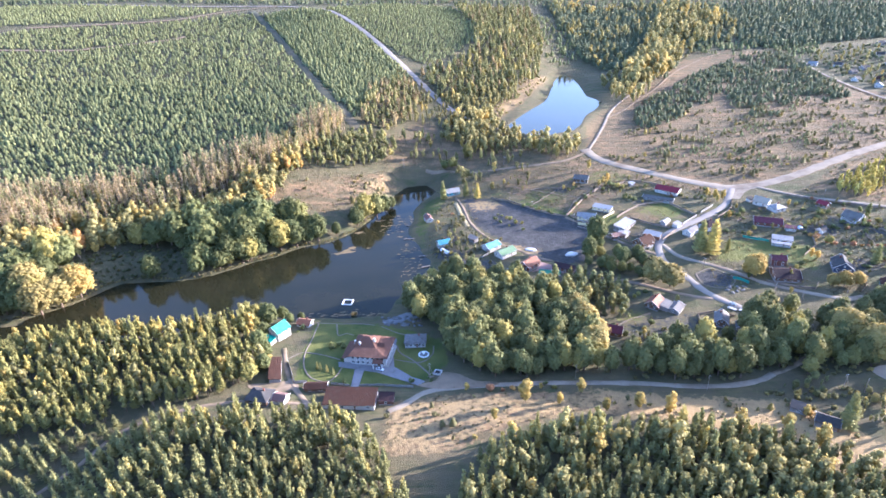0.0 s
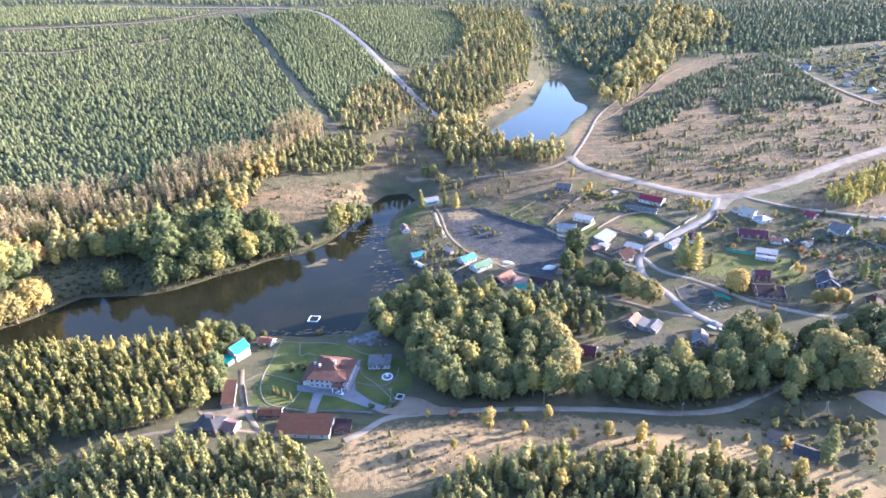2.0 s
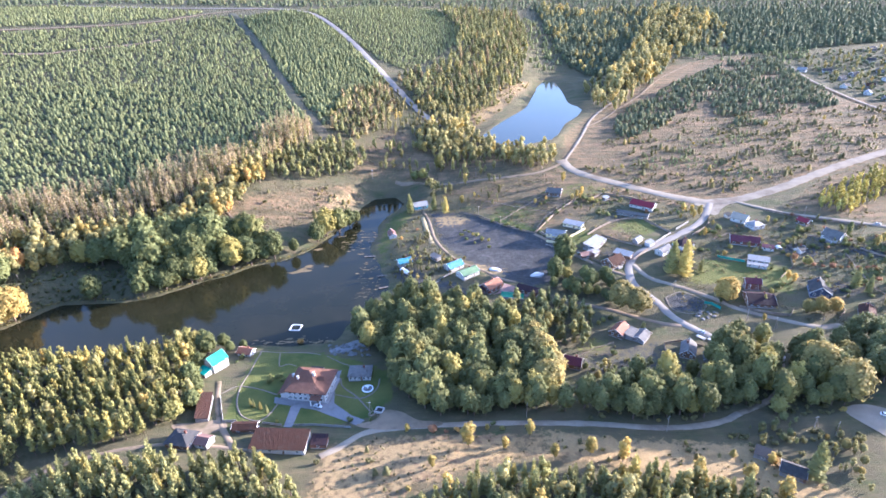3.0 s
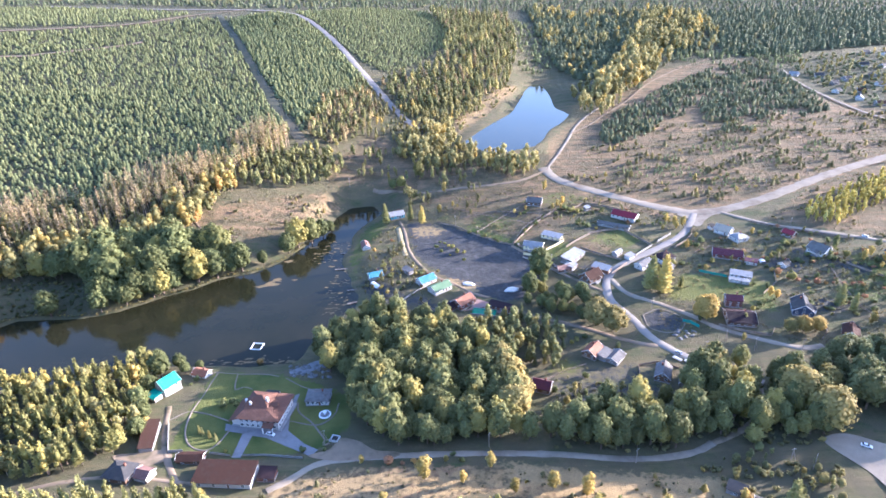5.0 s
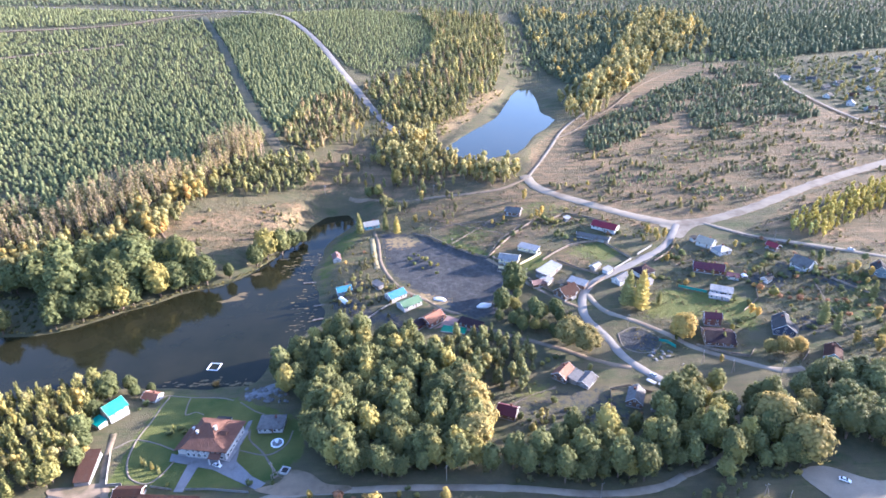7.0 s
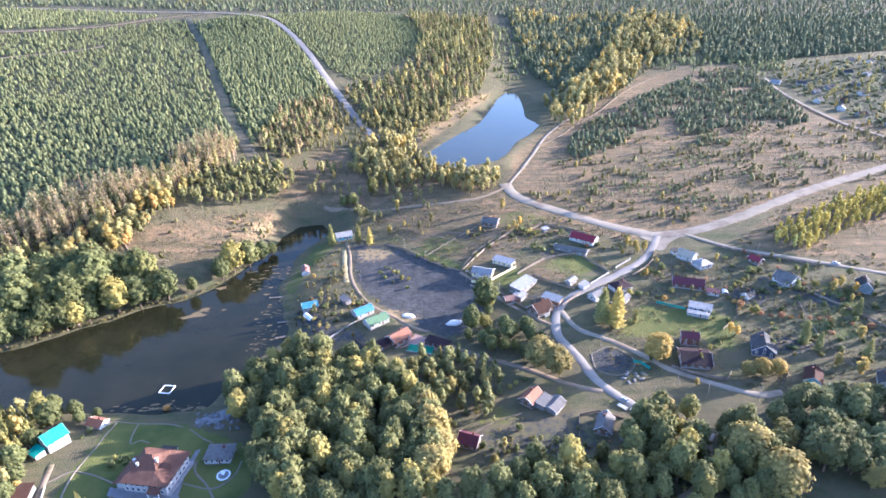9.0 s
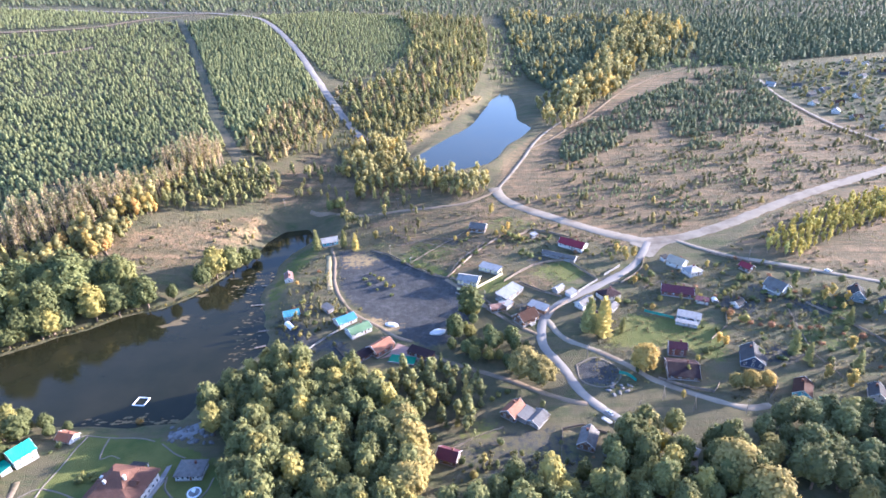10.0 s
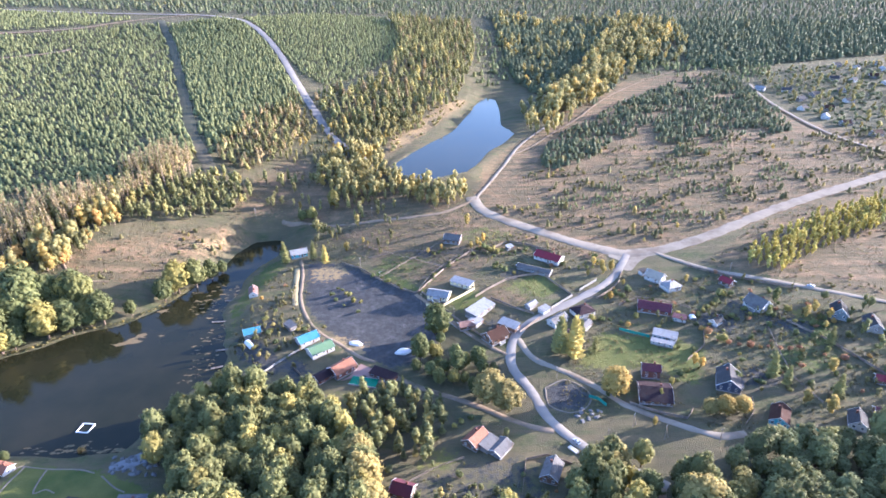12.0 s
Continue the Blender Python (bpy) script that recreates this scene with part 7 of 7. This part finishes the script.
def weeds():
    """Brown floating weed along the village shore."""
    r = np.random.default_rng(5)
    verts, tris = [], []
    spots = [(-80, 412, 5.5), (-76, 417, 4.5), (-84, 409, 3.2), (-72, 446, 4), (-58, 470, 3)]
    spots += [(-26 + r.normal(0, 5.5), 425 + r.uniform(-55, 55), r.uniform(0.3, 1.2)) for _ in range(110)]
    spots += [(-44 + r.normal(0, 7), 455 + r.normal(0, 14), r.uniform(0.4, 1.6)) for _ in range(50)]
    spots += [(-88 + r.uniform(0, 56), 319 + abs(r.normal(0, 2.5)), r.uniform(0.4, 1.5)) for _ in range(60)]
    for x, y, q in spots:
        n = 12
        o = len(verts)
        verts.append((x, y, 0.07))
        for k in range(n):
            a = 2 * math.pi * k / n
            e = q * r.uniform(0.2, 1.4)
            verts.append((x + math.cos(a) * e * 1.5 + 0.4 * e * math.sin(a), y + math.sin(a) * e * 0.7, 0.03))
        tris += [(o, o + 1 + k, o + 1 + (k + 1) % n) for k in range(n)]
    tagged(new("floating_weed", mesh_from("floating_weed", verts, tris, [weed_mat])), "brown floating weed along the lake shore", "water weed", kind="stuff")


weeds()

# stones of the estate's shore garden
for k in range(46):
    a = (k * 0.618) % 1
    x, y = -40 + 22 * a + 2 * math.sin(k * 3.1), 309.5 + 5.5 * math.sin(k * 1.7) - 3 * a
    if edge_distance(np.array([x]), np.array([y]), LAKE)[0] > 0.5:
        mound("garden_stone", "grey boulder of the lakeside rock garden", x, y, 0.9 + 0.5 * (k % 4) / 3, 0.8 + 0.3 * (k % 3), 0.7, stone_mat, "boulder", k * 33, 60 + k)
patch("paving_terrace", [(-36, 305), (-26, 309), (-22, 316), (-27, 318), (-36, 313), (-41, 308)], paving_mat, "grey stone terrace at the lake shore", "terrace", 0.2)

# ---------------------------------------------------------------- single trees of the village and the banks
for x, y, s in ((64, 257, 0.8), (291, 330, 1.0), (317, 352, 1.05), (298, 322, 0.95), (42.5, 514, 0.8), (54, 525, 0.6), (137, 503, 0.7), (142, 508, 0.6), (226, 462, 0.8), (232, 466, 0.8), (235, 447, 0.6), (222, 430, 0.6), (214, 321, 0.55), (36, 225, 1.5), (52, 223, 0.8), (336, 390, 0.6), (343, 398, 0.65), (147, 512, 0.7), (144, 505, 0.6), (136, 541, 0.9), (226, 467, 0.8), (222, 474, 0.7), (215, 461, 0.6), (115, 505, 0.5), (215, 323, 0.45), (253, 362, 0.8), (250, 364, 0.7)):
    yellow.put(x, y, s)
for x, y, s in ((64, 232, 0.8), (89, 220, 1.2), (102, 216, 1.1), (73, 218, 0.9), (150, 203, 1.2), (158, 192, 1.2), (130, 206, 1.0), (20, 212, 0.8), (277, 447, 0.7), (164, 213, 0.6), (8, 236, 0.6), (45, 236, 0.5), (-142, 600, 1.0), (-135, 585, 0.9), (-150, 560, 1.0), (105, 500, 0.6), (330, 400, 0.8), (338, 405, 0.7), (-97, 262, 0.7), (-108, 275, 0.8)):
    yellow.put(x, y, s)
yellow.end()
poplar = Trees("poplar_tree", [slim_tree(280 + s, 13, 1.7, 9, 34) for s in range(2)], willow_leaf, bark_mat, "slim pale green poplar beside a house", "poplar", "birches and poplars")
birches = Trees("birch_tree", [slim_tree(290 + s, 10.5 + s, 1.8, 6, 18, 0.42) for s in range(3)], foliage("yellow_green_birch", (0.30, 0.265, 0.07), (0.58, 0.48, 0.12), (0.33, 0.33, 0.11), 0.12, by_tree=False), pale_bark_mat, "yellow-green birch in planted rows", "birch", "birches and poplars")
birches.fill(scatter(BIRCH_ROWS, 5.6, 50, 0.3, avoid=[(ROADS["main"], 9), (ROADS["east"], 5)]), 0.8, 1.15)
birches.end()
for x, y, s in ((319, 415, 1.0), (323, 419, 0.7), (197, 341, 0.8), (223, 339, 0.75)):
    poplar.put(x, y, s)
poplar.end()
spruce = Trees("spruce_tree", [conifer(300 + s, 14, 3.4, 13, 10, 0.06) for s in range(2)], single_pine_leaf, bark_mat, "tall dark green garden spruce", "spruce", "garden spruces")
for x, y, s in ((180, 380, 1.8), (187, 376, 1.1), (192, 400, 0.45), (195, 394, 0.5), (198, 388, 0.4), (200, 380, 0.4), (300, 388, 0.6), (305, 330, 0.7), (310, 335, 0.55), (178, 205, 0.8), (-3, 505, 0.7), (330, 375, 0.5), (286, 352, 0.6), (290, 345, 0.5), (18, 508, 0.6), (25, 515, 0.7), (28, 500, 0.6)):
    spruce.put(x, y, s)
for x, y in ((-71, 258), (-69, 256.8), (-65.2, 255), (-63.2, 254), (-61.5, 253)):
    spruce.put(x, y, 0.17, 1.2, label="young thuja on the estate lawn")
spruce.end()
GARDEN_PLOTS = [[(130, 480), (175, 465), (205, 470), (235, 488), (200, 515), (150, 530)], [(195, 400), (235, 440), (300, 460), (345, 430), (300, 400), (240, 395)], [(255, 355), (280, 410), (340, 420), (370, 380), (340, 330), (290, 335)],
                [(-20, 400), (-12, 480), (10, 500), (30, 420), (40, 380), (20, 370)], [(95, 270), (120, 300), (160, 300), (170, 270), (150, 262)]]
avoid_roads = [(ROADS[k], w) for k, w in (("main", 7), ("village", 5), ("loop", 4), ("east", 4), ("lane", 3), ("track", 3), ("grove_lane", 4))]
bush = Trees("garden_bush", [shrub(310 + s, 3.0, 1.9, 6, 22) for s in range(4)], willow_leaf, bark_mat, "leafy green garden bush turning yellow", "bush", "garden bushes")
orange = Trees("orange_bush", [shrub(320 + s, 3.2, 2.0, 6, 24) for s in range(3)], orange_leaf, bark_mat, "orange-red autumn bush in the gardens", "bush", "autumn bushes")
for k, plot in enumerate(GARDEN_PLOTS):
    pts = scatter(plot, (13, 12, 10, 13, 10)[k], 60 + k, 0.48, 0.75, avoid_roads)
    for j, (x, y) in enumerate(pts):
        (bush, bush, bush, orange)[j % 4].put(x, y, rng.uniform(0.5, 1.35), rng.uniform(0.8, 1.5))
for x, y in ((272, 384), (276, 381), (281, 379), (286, 377), (291, 375), (296, 376), (301, 373), (306, 372), (266, 387), (312, 370), (322, 366), (330, 362), (166, 214), (169, 213), (172, 211), (20, 236), (26, 235), (31, 236), (-178, 470), (-60, 320), (327, 386), (331, 391), (335, 397), (340, 403), (338, 411), (346, 417), (266, 395), (268, 391), (231, 441), (228, 444)):
    orange.put(x, y, rng.uniform(0.8, 1.5), rng.uniform(0.8, 1.2))
for x, y in ((-60, 279), (-63, 281), (-66, 278), (-68, 283), (-90, 296), (-88, 300), (-55, 246), (-20, 246), (-10, 246), (60, 430), (50, 438), (44, 445), (56, 442), (40, 452), (0, 420), (8, 412), (14, 400), (16, 392), (35, 236), (48, 241), (52, 237)):
    bush.put(x, y, rng.uniform(0.6, 1.3))
HEDGES = [[(152, 477), (159, 469), (168, 461)], [(108, 498), (112, 500), (118, 504)], [(146, 504), (152, 498), (160, 492)], [(205, 470), (214, 476), (222, 480), (230, 476)], [(219, 431), (226, 436), (233, 428)], [(258, 410), (264, 400), (270, 392)], [(66, 472), (76, 464), (88, 454)], [(102, 449), (112, 470), (128, 490)], [(150, 505), (165, 492), (178, 500)], [(198, 478), (210, 470), (226, 474)], [(200, 412), (212, 408), (226, 404)], [(246, 378), (258, 372), (266, 364)], [(268, 408), (282, 420), (296, 432)],
          [(232, 350), (240, 356), (250, 362)], [(300, 408), (318, 400), (336, 392)], [(275, 340), (284, 350), (296, 356)], [(110, 318), (118, 326), (128, 330)], [(100, 284), (112, 282), (124, 280)], [(60, 440), (52, 450), (42, 462)]]
for line in HEDGES:
    for c in smooth_line(line, 4.5):
        bush.put(c.x + rng.uniform(-1.5, 1.5), c.y + rng.uniform(-1.5, 1.5), rng.uniform(0.5, 1.2), rng.uniform(0.7, 1.3))
bush.end()
orange.end()
small_mix = [shrub(430 + s, 2.4, 1.3, 4, 10) for s in range(2)] + [slim_tree(440 + s, 5.0, 1.1, 4, 8, 0.4) for s in range(2)]
for k, plot in enumerate(GARDEN_PLOTS):
    plant("garden_shrubs", small_mix, scatter(plot, 7.2, 140 + k, 0.5, 0.8, avoid_roads, 0.045, 0.02), shrub_leaf, bark_mat, "fruit bushes and young trees in the gardens", "bushes", lo=0.4, hi=1.2)

plant("shore_shrubs", small_mix, scatter([(-12, 395), (0, 440), (14, 470), (26, 430), (44, 415), (30, 388), (10, 378)], 5.0, 160, 0.5, 0.75, avoid_roads + [([(-3, 411), (40, 392)], 1), ([(30, 404), (42, 391)], 7), ([(-4, 411), (-1, 411)], 6)]), shrub_leaf, bark_mat, "bushes of the lakeside gardens", "bushes", lo=0.5, hi=1.5)


def tuft_shape(seed):
    r, sh = np.random.default_rng(seed), Shape()
    d = r.normal(0, 1, (6, 3))
    d[:, 2] = np.abs(d[:, 2])
    leaf_cards(sh, d * np.array((0.5, 0.5, 0.25)) + np.array((0, 0, 0.15)), d, 0.42, r)
    return sh


WEED_LAND = [([(-15, 390), (-10, 480), (30, 540), (130, 555), (235, 492), (245, 455), (190, 415), (150, 390), (100, 450), (60, 480), (20, 500), (30, 420)], 3.2), (FIELD, 4.0), (FIELD_EAST, 4.2), (VALLEY, 3.6), ([(-165, 470), (-150, 520), (-60, 575), (-20, 600), (-30, 560), (-60, 500), (-110, 455)], 2.8), ([(170, 330), (190, 400), (250, 450), (300, 455), (370, 420), (370, 330), (300, 310), (240, 318)], 2.9),
             ([(-20, 572), (60, 600), (140, 600), (230, 500), (130, 555), (30, 540)], 3.8)]
weed_spots = np.concatenate([scatter(poly, gap, 150 + k, 0.55, 0.9, avoid_roads + [(ROADS["west"], 3)], 0.05, -0.12) for k, (poly, gap) in enumerate(WEED_LAND)])
plant("weed_tufts", [tuft_shape(450 + s) for s in range(4)], weed_spots, grass_leaf, bark_mat, "rough tufts of grass and weeds over meadow and field", "grass", lo=0.45, hi=1.25)
plot_tufts = np.concatenate([scatter(plot, 3.2, 80 + k, 0.5, 0.5, avoid_roads, 0.05, 0.0) for k, plot in enumerate(GARDEN_PLOTS + [GARDENS])])
plant("garden_plants", [shrub(410 + s, 0.9, 0.8, 2, 5, 0.3) for s in range(3)], plot_tufts, grass_leaf, bark_mat, "low garden plants and weeds between the cottages", "plants", lo=0.5, hi=1.5)
tuft_spots = np.concatenate([scatter(poly, gap, 90 + k, 0.5, 0.7, [(ROADS["south"], 3), (ROADS["main"], 7)], 0.04, -0.1) for k, (poly, gap) in enumerate(((SLOPE, 3.6), (CLEARING, 4.0), (VALLEY, 4.5)))])
plant("grass_tussocks", [shrub(420 + s, 0.7, 0.6, 2, 5, 0.26) for s in range(3)], tuft_spots, grass_leaf, bark_mat, "tussocks of tall dry grass on the slopes", "grass", lo=0.5, hi=1.5)
broad.end()
willow.end()
pines.end()
